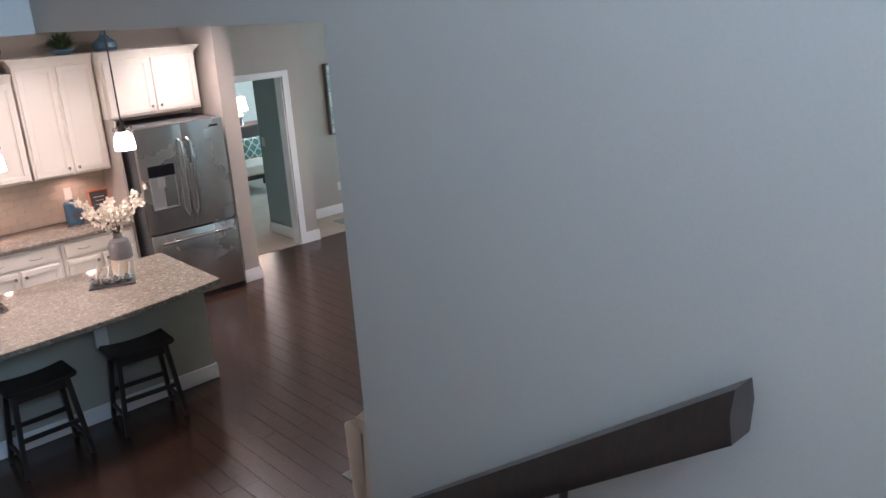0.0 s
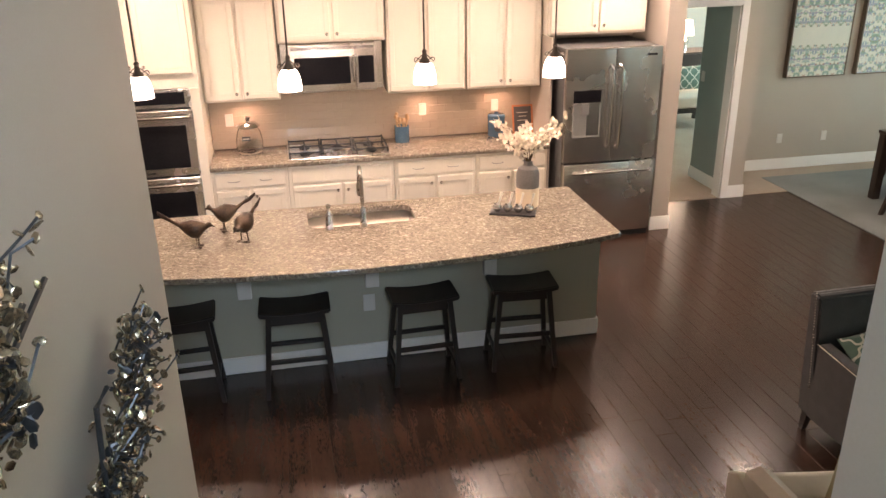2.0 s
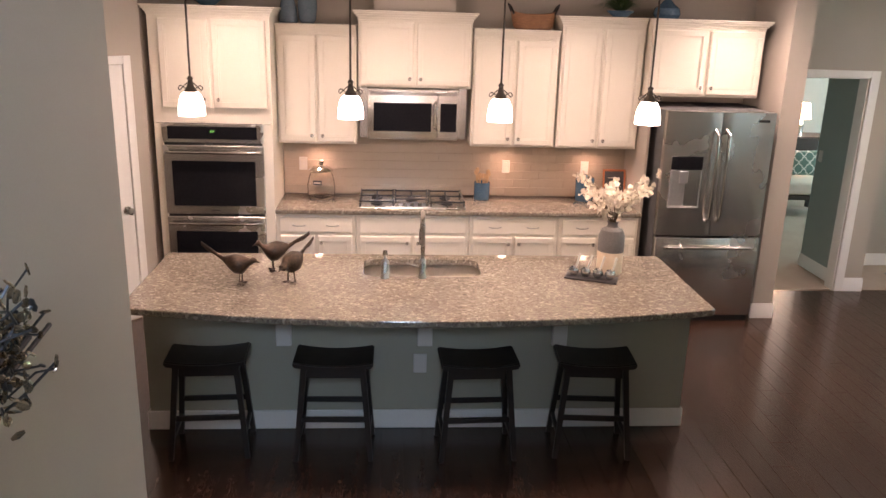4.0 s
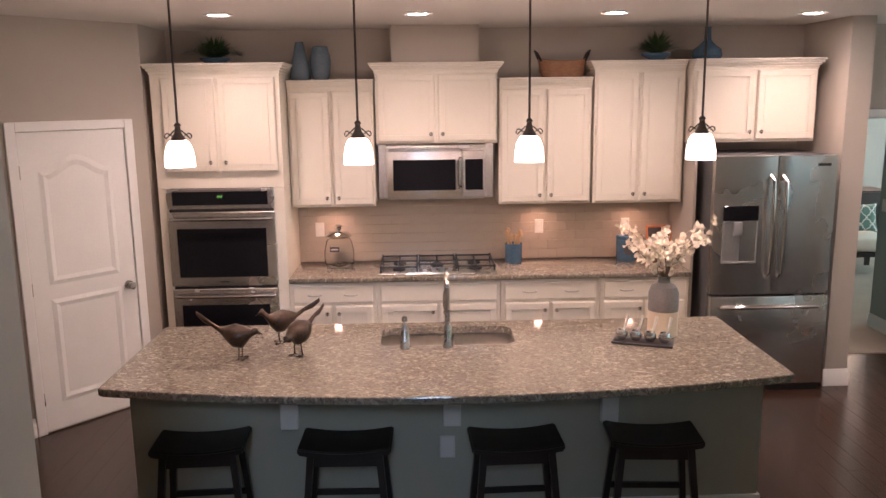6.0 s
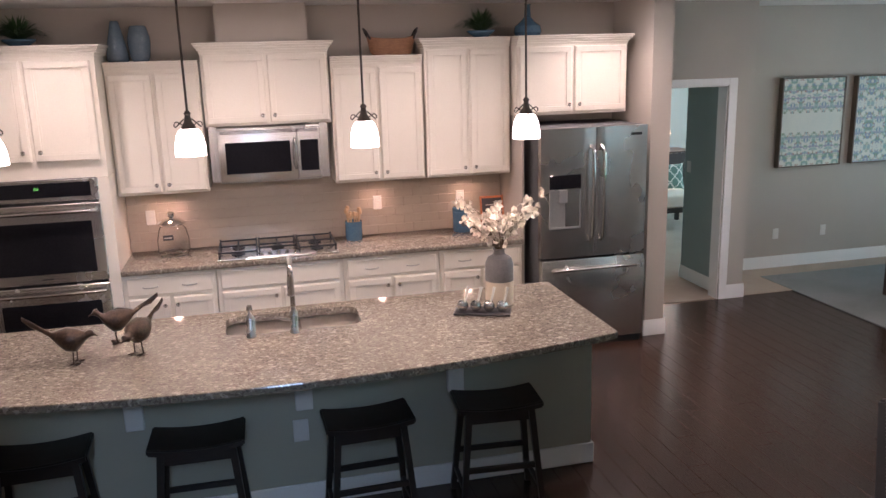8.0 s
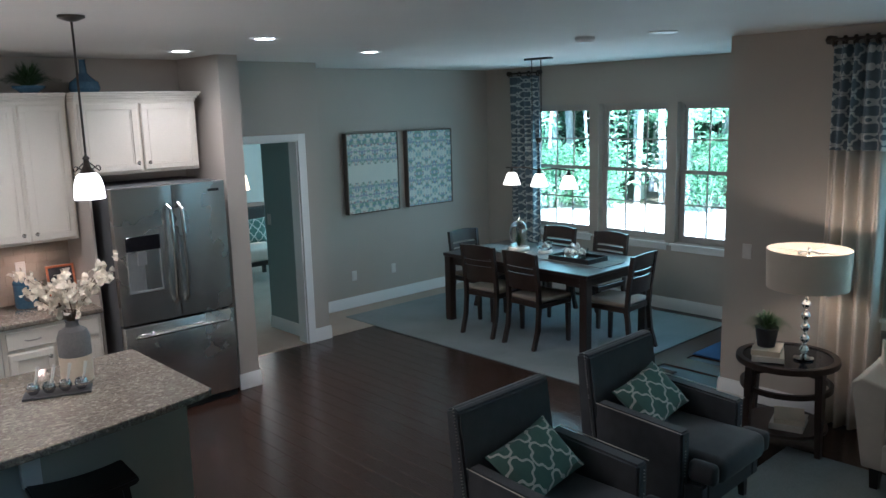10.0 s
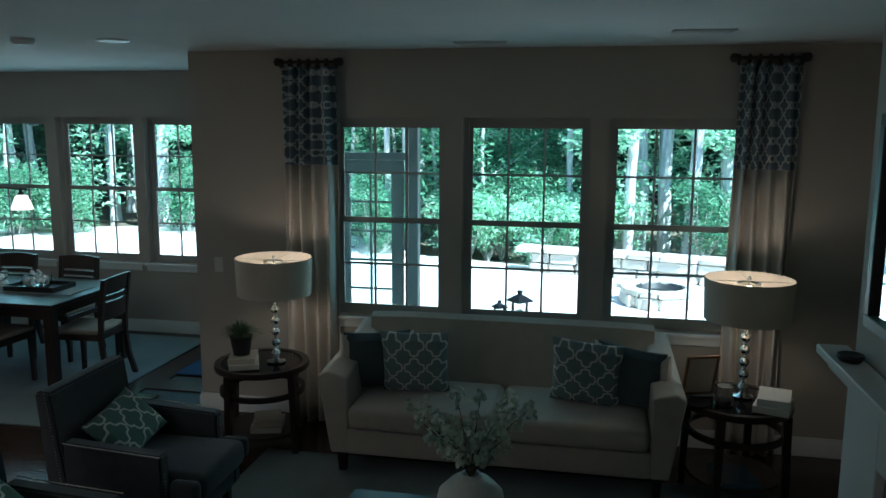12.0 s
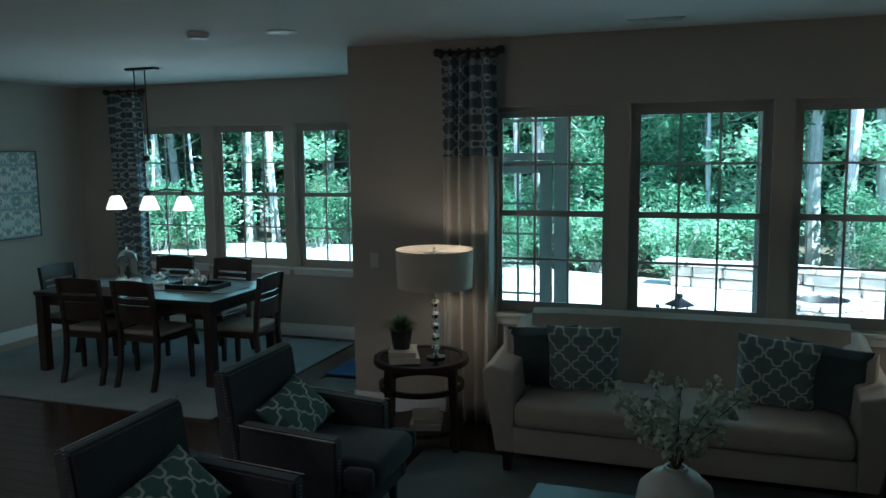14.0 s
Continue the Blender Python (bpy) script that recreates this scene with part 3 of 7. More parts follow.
# kitchen cabinets
def panel_door(parent, x0, x1, z0, z1, y, knob=None, pull=False, depth=0.02):
    """A raised-panel front facing -y at y; knob: (x, z) of its knob."""
    s = 0.055 if z1 - z0 > 0.25 else 0.028
    d = part("door" if z1 - z0 > 0.25 else "drawer", B(x0, x1, y - depth, y, z0, z1, r=0.004), CAB, parent)
    fr = bmesh.new()
    if z1 - z0 > 0.25:
        bw = 0.007
        for q in ((x0 + s, x1 - s, z0 + s, z0 + s + bw), (x0 + s, x1 - s, z1 - s - bw, z1 - s), (x0 + s, x0 + s + bw, z0 + s + bw, z1 - s - bw), (x1 - s - bw, x1 - s, z0 + s + bw, z1 - s - bw)):
            box(fr, q[0], q[1], y - depth - 0.005, y - depth + 0.001, q[2], q[3])
        for q in ((x0 + 0.006, x1 - 0.006, z0 + 0.006, z0 + s - 0.006), (x0 + 0.006, x1 - 0.006, z1 - s + 0.006, z1 - 0.006), (x0 + 0.006, x0 + s - 0.006, z0 + s - 0.006, z1 - s + 0.006), (x1 - s + 0.006, x1 - 0.006, z0 + s - 0.006, z1 - s + 0.006)):
            box(fr, q[0], q[1], y - depth - 0.009, y - depth + 0.001, q[2], q[3], r=0.002)
        part("panel_frame", fr, CAB, d)
    else:
        fr.free()
    if knob:
        k = L([(0.006, 0), (0.005, 0.012), (0.013, 0.02), (0.0155, 0.027), (0.011, 0.033), (0, 0.035)], 14)
        kb = part("knob", k, NICKEL, d, "round nickel knob")
        kb.matrix_basis = pose(knob[0], y - depth - 0.008, knob[1], 90)
    if pull:
        cx, cz, h = (x0 + x1) / 2, (z0 + z1) / 2, 0.05
        for q in ([cx] if x1 - x0 < 0.5 else [x0 + (x1 - x0) * 0.27, x0 + (x1 - x0) * 0.73]) if pull is True else pull:
            part("pull", T([(q - h, y - depth, cz), (q - h, y - depth - 0.02, cz), (q - h * 0.5, y - depth - 0.028, cz - 0.004), (q + h * 0.5, y - depth - 0.028, cz - 0.004), (q + h, y - depth - 0.02, cz), (q + h, y - depth, cz)], 0.0045, 8), NICKEL, d, "curved nickel pull")
    return d


def crown(parent, x0, x1, yf, yb, z, left=True, right=True, h=0.075):
    bm = bmesh.new()
    for o, a, b in ((0.006, 0, 0.022), (0.018, 0.022, 0.04), (0.033, 0.04, 0.058), (0.045, 0.058, h)):
        box(bm, x0 - (o if left else 0), x1 + (o if right else 0), yf - o, yb, z + a, z + b, r=0.003)
    part("crown", bm, CAB, parent)


def upper(x0, x1, z0, z1, yf, label, name="wall_cabinet", left=True, right=True):
    c = thing(name, ((x0 + x1) / 2, yf, z0), label, "kitchen cabinet", "kitchen wall cabinets")
    w = (x1 - x0) / 2
    part("body", B(-w, w, 0, -yf - 0.002, 0, z1 - z0, r=0.002), CAB, c)
    g = 0.016
    panel_door(c, -w + g, -0.012, 0.018, z1 - z0 - 0.012, -0.001, (-0.045, 0.075))
    panel_door(c, 0.012, w - g, 0.018, z1 - z0 - 0.012, -0.001, (0.045, 0.075))
    crown(c, -w, w, 0, -yf - 0.002, z1 - z0, left, right)
    return c


upper(-0.668, -0.012, 1.415, 2.315, -0.34, "cream wall cabinet with two raised panel doors", left=False, right=False)
upper(0.004, 0.936, 1.90, 2.435, -0.38, "cream cabinet above the microwave with two doors")
upper(0.952, 1.672, 1.415, 2.315, -0.34, "cream wall cabinet with two raised panel doors", left=False, right=False)
upper(1.688, 2.392, 1.415, 2.435, -0.355, "tall cream wall cabinet with two raised panel doors", right=False)
fc = thing("fridge_cabinet", (2.885, -0.47, 1.885), "cream cabinet above the refrigerator with two doors", "kitchen cabinet", "kitchen wall cabinets")
part("body", B(-0.475, 0.475, 0.0, 0.465, 0, 0.55, r=0.002), CAB, fc)
panel_door(fc, -0.455, -0.012, 0.02, 0.54, -0.001, (-0.045, 0.08))
panel_door(fc, 0.012, 0.455, 0.02, 0.54, -0.001, (0.045, 0.08))
crown(fc, -0.475, 0.475, 0, 0.465, 0.55, left=False)
part("side_panel", B(-0.474, -0.455, -0.12, 0.46, -1.885, -0.002), WALL, fc, "tall taupe side panel")

# oven tower
oc = thing("oven_cabinet", (-1.16, -0.62, 0), "tall cream cabinet built around a double oven", "kitchen cabinet")
part("base_rail", B(-0.445, 0.485, 0.0, 0.615, 0.10, 0.26, r=0.002), CAB, oc)
part("side_panel", B(-0.445, -0.385, 0.0, 0.615, 0.262, 1.605, r=0.002), CAB, oc)
part("side_panel", B(0.40, 0.485, 0.0, 0.615, 0.262, 1.605, r=0.002), CAB, oc)
part("upper_body", B(-0.445, 0.485, 0.0, 0.615, 1.607, 2.435, r=0.002), CAB, oc)
part("plinth", B(-0.42, 0.45, 0.06, 0.615, 0.0, 0.098), CAB, oc)
part("back_panel", B(-0.383, 0.398, 0.5, 0.615, 0.262, 1.605), CAB, oc)
panel_door(oc, -0.365, 0.012, 1.73, 2.41, -0.001, (-0.03, 1.80))
panel_door(oc, 0.036, 0.455, 1.73, 2.41, -0.001, (0.08, 1.80))
crown(oc, -0.445, 0.485, 0, 0.615, 2.435)

ov = thing("double_oven", (-1.152, -0.635, 0.27), "stainless steel double wall oven with black glass doors", "oven")
part("body", B(-0.383, 0.397, 0.016, 0.5, 0.0, 1.33), BLACKIRON, ov)
cp = part("control_panel", B(-0.39, 0.405, -0.015, 0.0, 1.185, 1.335, r=0.005), STEEL, ov)
part("display", B(-0.345, 0.355, -0.019, -0.0152, 1.215, 1.315), BLACKGLASS, cp)
dg = bmesh.new()
for k, dx in enumerate((0.0, 0.012, 0.024)):
    for q in ((0, 0.006, 0.0, 0.0015), (0, 0.006, 0.007, 0.0085), (0, 0.006, 0.0145, 0.016), (-0.0005, 0.001, 0.0, 0.016), (0.005, 0.0065, 0.0, 0.016)):
        box(dg, -0.01 + dx + q[0], -0.01 + dx + q[1], -0.0202, -0.0192, 1.27 + q[2], 1.27 + q[3])
part("clock_digits", dg, CLOCKGREEN, cp)
for z0, z1 in ((0.60, 1.165), (0.02, 0.58)):
    d = part("door", B(-0.39, 0.405, -0.025, 0.012, z0, z1, r=0.006), STEEL, ov)
    part("glass", B(-0.325, 0.335, -0.029, -0.0255, z0 + 0.07, z1 - 0.125, r=0.002), BLACKGLASS, d)
    part("handle", T([(-0.36, -0.026, z1 - 0.055), (-0.36, -0.07, z1 - 0.05), (-0.2, -0.078, z1 - 0.05), (0.21, -0.078, z1 - 0.05), (0.375, -0.07, z1 - 0.05), (0.375, -0.026, z1 - 0.055)], 0.012, 12), STEELH, d, "polished bar handle")
for z in (0.635, 0.055):
    part("badge", B(-0.03, 0.04, -0.0275, -0.0252, z - 0.006, z + 0.004), BLACKIRON, ov)

# microwave
mw = thing("microwave", (0.46, -0.40, 1.47), "stainless steel microwave hung over the cooktop", "microwave")
part("body", B(-0.38, 0.38, 0.0, 0.39, 0.0, 0.42, r=0.004), STEEL, mw)
d = part("door", B(-0.379, 0.20, -0.03, -0.002, 0.015, 0.405, r=0.008, seg=2), STEEL, mw)
part("glass", B(-0.33, 0.15, -0.033, -0.0302, 0.075, 0.31), BLACKGLASS, d)
part("handle", T([(0.185, -0.03, 0.10), (0.185, -0.065, 0.12), (0.185, -0.072, 0.21), (0.185, -0.065, 0.30), (0.185, -0.03, 0.32)], 0.013, 12), STEELH, d, "polished vertical handle")
cpn = part("control_panel", B(0.204, 0.379, -0.03, -0.002, 0.015, 0.405, r=0.006), STEEL, mw)
part("keypad", B(0.225, 0.36, -0.033, -0.0302, 0.075, 0.31), BLACKGLASS, cpn)
part("vent", boxes([(-0.36, 0.36, -0.034, -0.0302, 0.375 + i * 0.009, 0.378 + i * 0.009) for i in range(3)]), BLACKIRON, mw)
part("cooktop_lamp", B(-0.06, 0.06, 0.05, 0.12, -0.006, -0.001), PLASTIC, mw)
for x in (-0.415, 0.42):
    fl = thing("filler_panel", (0.46 + x, -0.30, 1.47), "narrow steel filler beside the microwave", "panel", "microwave fillers")
    part("panel", B(-0.03, 0.03, 0.0, 0.02, 0, 0.425), STEEL, fl)

# base cabinets
for x0, x1, ndoor, pulls in ((-0.672, -0.012, 2, True), (-0.008, 0.938, 2, False), (0.942, 1.705, 2, True), (1.709, 2.40, 2, True)):
    c = thing("base_cabinet", ((x0 + x1) / 2, -0.61, 0), "cream base cabinet with a drawer above two doors", "kitchen cabinet", "kitchen base cabinets")
    w = (x1 - x0) / 2
    part("body", boxes([(-w, w, 0, 0.60, 0.10, 0.872), (-w, w, 0.07, 0.60, 0, 0.10)], 0.002), CAB, c)
    panel_door(c, -w + 0.03, w - 0.03, 0.715, 0.845, -0.001, None, True if pulls else [])
    panel_door(c, -w + 0.03, -0.012, 0.13, 0.69, -0.001, (-0.045, 0.635))
    panel_door(c, 0.012, w - 0.03, 0.13, 0.69, -0.001, (0.045, 0.635))
ct = thing("countertop", (0, 0, 0.874), "speckled granite countertop along the kitchen wall", "countertop")
part("slab", B(-0.672, 2.408, -0.65, -0.012, 0, 0.04, r=0.008, seg=2), GRANITE, ct)

# cooktop
ck = thing("gas_cooktop", (0.46, -0.335, 0.915), "stainless gas cooktop with black iron grates", "cooktop")
part("base", B(-0.455, 0.455, -0.26, 0.26, 0, 0.012, r=0.005), STEEL, ck)
for i, (cx, cy) in enumerate(((-0.30, 0.12), (-0.30, -0.10), (0.0, 0.04), (0.30, 0.12), (0.30, -0.10))):
    bn = part("burner", L([(0.05, 0.012), (0.05, 0.022), (0.036, 0.023), (0.036, 0.032), (0, 0.033)], 18, x=cx, y=cy), BLACKIRON, ck)
for cx in (-0.30, 0.0, 0.30):
    g = bmesh.new()
    for q in (-0.14, 0.0, 0.14):
        box(g, cx + q - 0.006, cx + q + 0.006, -0.20 if cx else -0.10, 0.24, 0.045, 0.057)
    for q in ((-0.20 if cx else -0.10), 0.02, 0.234):
        box(g, cx - 0.146, cx + 0.146, q - 0.006, q + 0.006, 0.045, 0.057)
    for sx in (-0.14, 0.14):
        for sy in ((-0.20 if cx else -0.10), 0.234):
            box(g, cx + sx - 0.006, cx + sx + 0.006, sy - 0.006, sy + 0.006, 0.012, 0.065)
    part("grate", g, BLACKIRON, ck)
for i in range(5):
    part("knob", L([(0.02, 0), (0.02, 0.006), (0.016, 0.008), (0.015, 0.026), (0, 0.027)], 16, x=-0.13 + i * 0.065, y=-0.20, z=0.012), STEELH, ck)

# refrigerator
fr = thing("refrigerator", (2.945, -0.80, 0), "stainless french door refrigerator with a water dispenser", "refrigerator")
part("body", B(-0.445, 0.445, 0.07, 0.75, 0.03, 1.80, r=0.006), mat("grey fridge side", (0.12, 0.12, 0.12), (0.10, 0.10, 0.10), 0.5), fr)
for s, nm in ((-1, "left"), (1, "right")):
    bm = bmesh.new()
    a, b = (-0.45, -0.003) if s < 0 else (0.003, 0.45)
    cols = []
    for i in range(9):
        x = a + (b - a) * i / 8
        bul = 0.025 * (1 - (abs(x) / 0.45) ** 2) + (0 if 0 < i < 8 else -0.006)
        cols.append([bm.verts.new((x, -bul, z)) for z in (0.77, 1.80)] + [bm.verts.new((x, 0.065, z)) for z in (0.77, 1.80)])
    for p, q in zip(cols, cols[1:]):
        bm.faces.new((p[0], q[0], q[1], p[1]))
        bm.faces.new((p[2], p[3], q[3], q[2]))
        bm.faces.new((p[1], q[1], q[3], p[3]))
        bm.faces.new((p[0], p[2], q[2], q[0]))
    bm.faces.new((cols[0][0], cols[0][1], cols[0][3], cols[0][2]))
    bm.faces.new((cols[-1][0], cols[-1][2], cols[-1][3], cols[-1][1]))
    d = part("door", bm, STEEL, fr)
    x = s * 0.045
    part("handle", T([(x, -0.03, 0.90), (x, -0.075, 0.94), (x, -0.09, 1.15), (x, -0.09, 1.42), (x, -0.075, 1.62), (x, -0.03, 1.66)], 0.014, 12), STEELH, d, "long polished handle")
    if s < 0:
        part("dispenser_panel", B(-0.385, -0.125, -0.026, -0.012, 1.33, 1.44, r=0.003), BLACKGLASS, d)
        part("dispenser_recess", boxes([(-0.385, -0.375, -0.026, -0.008, 1.01, 1.32), (-0.135, -0.125, -0.026, -0.008, 1.01, 1.32), (-0.375, -0.135, -0.026, -0.008, 1.01, 1.025), (-0.375, -0.135, -0.017, -0.013, 1.025, 1.32), (-0.31, -0.24, -0.035, -0.017, 1.22, 1.32)], 0.002), mat("dispenser grey", (0.42, 0.42, 0.41), (0.36, 0.36, 0.35), 0.3, 0.6), d)
    else:
        part("badge", B(0.30, 0.39, -0.0205, -0.008, 1.725, 1.745), BLACKIRON, d)
fz = part("freezer_drawer", B(-0.45, 0.45, -0.02, 0.065, 0.06, 0.755, r=0.01, seg=2), STEEL, fr)
part("handle", T([(-0.36, -0.02, 0.665), (-0.35, -0.06, 0.675), (-0.2, -0.075, 0.68), (0.2, -0.075, 0.68), (0.35, -0.06, 0.675), (0.36, -0.02, 0.665)], 0.013, 12), STEELH, fz, "wide polished handle")
part("kickplate", B(-0.44, 0.44, 0.01, 0.06, 0.0, 0.055), BLACKIRON, fr)

# island
isl = thing("kitchen_island", (0.48, -2.2, 0), "grey-green painted kitchen island base", "kitchen island")
for a, b, c, d in ((-1.66, 1.65, -0.41, -0.36), (-1.66, 1.65, 0.33, 0.38), (-1.66, -1.61, -0.36, 0.33), (1.60, 1.65, -0.36, 0.33)):
    part("panel", B(a, b, c, d, 0, 0.851), ISLANDPAINT, isl)
bb = bmesh.new()
for q in ((-1.675, 1.665, -0.426, -0.411), (-1.675, 1.665, 0.381, 0.395), (-1.675, -1.661, -0.411, 0.381), (1.651, 1.665, -0.411, 0.381)):
    box(bb, q[0], q[1], q[2], q[3], 0.0, 0.125, r=0.004)
part("baseboard", bb, TRIM, isl, "white baseboard")
for x in (-0.84, 0.005, 0.83):
    part("bracket", boxes([(x - 0.045, x + 0.045, -0.45, -0.4105, 0.565, 0.80), (x - 0.045, x + 0.045, -0.62, -0.4105, 0.80, 0.851)], 0.004), PLASTIC, isl, "white corbel under the counter")
part("outlet", B(-0.062, 0.02, -0.418, -0.4105, 0.375, 0.50, r=0.004), PLASTIC, isl, "white outlet cover")
top = thing("island_top", (0, 0, 0.853), "speckled granite island top with a curved front edge", "countertop")
bm = bmesh.new()
outline = [(2.165, -1.82), (2.165, -2.86), (2.14, -2.88)]
for i in range(1, 24):
    x = 2.14 - 3.34 * i / 24
    k = (x - 0.485) / 1.665
    outline.append((x, -2.88 - 0.19 * (1 - k * k)))
outline += [(-1.20, -2.88), (-1.23, -2.86), (-1.23, -1.82)]
sink = [(0.10, -2.30), (0.86, -2.30), (0.86, -1.94), (0.10, -1.94)]
x0, x1, y0, y1 = 0.10, 0.86, -2.30, -1.94
ring_o, ring_i = [], []
rad = 0.07
for cx, cy, a0 in ((x1 - rad, y1 - rad, 0), (x0 + rad, y1 - rad, 90), (x0 + rad, y0 + rad, 180), (x1 - rad, y0 + rad, 270)):
    for k in range(5):
        t = radians(a0 + 22.5 * k)
        ring_i.append((cx + rad * math.cos(t), cy + rad * math.sin(t)))
for z, flip in ((0.0, True), (0.042, False)):
    vo = [bm.verts.new((x, y, z)) for x, y in outline]
    vi = [bm.verts.new((x, y, z)) for x, y in ring_i]
    eo = [bm.edges.new((vo[i], vo[(i + 1) % len(vo)])) for i in range(len(vo))]
    ei = [bm.edges.new((vi[i], vi[(i + 1) % len(vi)])) for i in range(len(vi))]
    bmesh.ops.triangle_fill(bm, edges=eo + ei, use_beauty=True)
    if z == 0:
        lo_o, lo_i = vo, vi
for lo, hi in ((lo_o, vo), (lo_i, vi)):
    n = len(lo)
    for i in range(n):
        bm.faces.new((lo[i], lo[(i + 1) % n], hi[(i + 1) % n], hi[i]))
bmesh.ops.recalc_face_normals(bm, faces=bm.faces[:])
rim = [e for e in bm.edges if all(abs(v.co.z - 0.042) < 1e-6 or v.co.z < 1e-6 for v in e.verts) and len(e.link_faces) == 2 and e.calc_face_angle(0) > 1.2 and abs(e.verts[0].co.z - e.verts[1].co.z) < 1e-6 and e.verts[0] in set(vo) | set(lo_o)]
bmesh.ops.bevel(bm, geom=rim, offset=0.008, segments=2, profile=0.5, affect="EDGES")
slab = part("slab", bm, GRANITE, top)
for poly in slab.data.polygons:
    poly.use_smooth = False
sk = thing("sink", (0.48, -2.12, 0.849), "double bowl undermount stainless sink", "sink")
for a, b in ((-0.385, 0.02), (0.045, 0.385)):
    bm = bmesh.new()
    g = []
    for s, z in ((0.0, 0.0), (0.012, -0.17), (0.05, -0.19)):
        g.append([bm.verts.new(p) for p in ((a + s, -0.185 + s, z), (b - s, -0.185 + s, z), (b - s, 0.185 - s, z), (a + s, 0.185 - s, z))])
    for p, q in zip(g, g[1:]):
        for i in range(4):
            bm.faces.new((p[i], p[(i + 1) % 4], q[(i + 1) % 4], q[i]))
    bm.faces.new(g[-1])
    bo = part("bowl", bm, SINKSTEEL, sk)
    so = bo.modifiers.new("thick", "SOLIDIFY")
    so.thickness = 0.003
part("divider", B(0.021, 0.044, -0.18, 0.18, -0.10, -0.02, r=0.006, seg=2), SINKSTEEL, sk)

fa = thing("faucet", (0.475, -2.335, 0.895), "brushed nickel gooseneck faucet", "faucet")
part("base", L([(0.028, 0), (0.028, 0.01), (0.022, 0.02), (0.022, 0.12), (0.017, 0.13), (0, 0.131)], 18), NICKEL, fa)
pts = [(0, 0, 0.12), (0, 0, 0.30)]
for k in range(9):
    t = math.pi * k / 8
    pts.append((0, 0.085 - 0.085 * math.cos(t), 0.32 + 0.085 * math.sin(t)))
pts.append((0, 0.17, 0.26))
part("neck", T(pts, 0.0135, 12), NICKEL, fa)
part("spray_head", L([(0.015, 0), (0.021, 0.03), (0.019, 0.09), (0.014, 0.11)], 14, x=0, y=0.17, z=0.17), NICKEL, fa)
part("lever", T([(-0.015, 0, 0.075), (-0.06, -0.005, 0.085), (-0.105, -0.01, 0.10)], 0.010, 10, 0.006), NICKEL, fa)
sd = thing("soap_dispenser", (0.24, -2.335, 0.895), "brushed nickel soap dispenser", "soap dispenser")
part("bottle", L([(0.028, 0), (0.03, 0.006), (0.026, 0.012), (0.026, 0.105), (0.012, 0.125), (0.010, 0.135)], 18), NICKEL, sd)
part("pump", L([(0.006, 0.135), (0.006, 0.15), (0.017, 0.153), (0.014, 0.178), (0, 0.18)], 14), NICKEL, sd)


# stools
def stool():
    s = thing("bar_stool", (0, 0, 0), "black wooden saddle seat bar stool", "bar stool", "stools at the island")
    bm = bmesh.new()
    n, hw, hd = 10, 0.225, 0.135
    g = []
    for i in range(n + 1):
        u = 2 * i / n - 1
        zt = 0.585 + 0.022 * u * u
        g.append([bm.verts.new((u * hw, a * hd, z)) for a, z in ((-1, zt), (1, zt), (1, zt - 0.035), (-1, zt - 0.035))])
    for p, q in zip(g, g[1:]):
        for i in range(4):
            bm.faces.new((p[i], p[(i + 1) % 4], q[(i + 1) % 4], q[i]))
    bm.faces.new(g[0][::-1])
    bm.faces.new(g[-1])
    bmesh.ops.recalc_face_normals(bm, faces=bm.faces[:])
    bmesh.ops.bevel(bm, geom=[e for e in bm.edges if e.calc_face_angle(0) > 0.8], offset=0.008, segments=2, affect="EDGES")
    part("seat", bm, BLACKWOOD, s)
    part("apron", boxes([(-0.17, 0.17, -0.105, -0.085, 0.50, 0.552), (-0.17, 0.17, 0.085, 0.105, 0.50, 0.552), (-0.175, -0.155, -0.085, 0.085, 0.50, 0.552), (0.155, 0.175, -0.085, 0.085, 0.50, 0.552)]), BLACKWOOD, s)
    for a in (-1, 1):
        for b in (-1, 1):
            part("leg", skewleg(bmesh.new(), (a * 0.165, b * 0.095, 0.565), (a * 0.215, b * 0.155, 0), 0.034, 0.028), BLACKWOOD, s)
    for b in (-1, 1):
        part("stretcher", B(-0.19, 0.19, b * 0.125 - 0.011, b * 0.125 + 0.011, 0.235, 0.265, r=0.003), BLACKWOOD, s)
    for a in (-1, 1):
        part("stretcher", B(a * 0.20 - 0.011, a * 0.20 + 0.011, -0.135, 0.135, 0.12, 0.15, r=0.003), BLACKWOOD, s)
    return s


s0 = stool()
s0.matrix_basis = pose(-0.765, -2.815, 0.001, 0, 0, 3)
for x, y, rz in ((-0.045, -2.845, -1), (0.785, -2.865, 2), (1.475, -2.85, -4)):
    copy_thing(s0, pose(x, y, 0.001, 0, 0, rz))


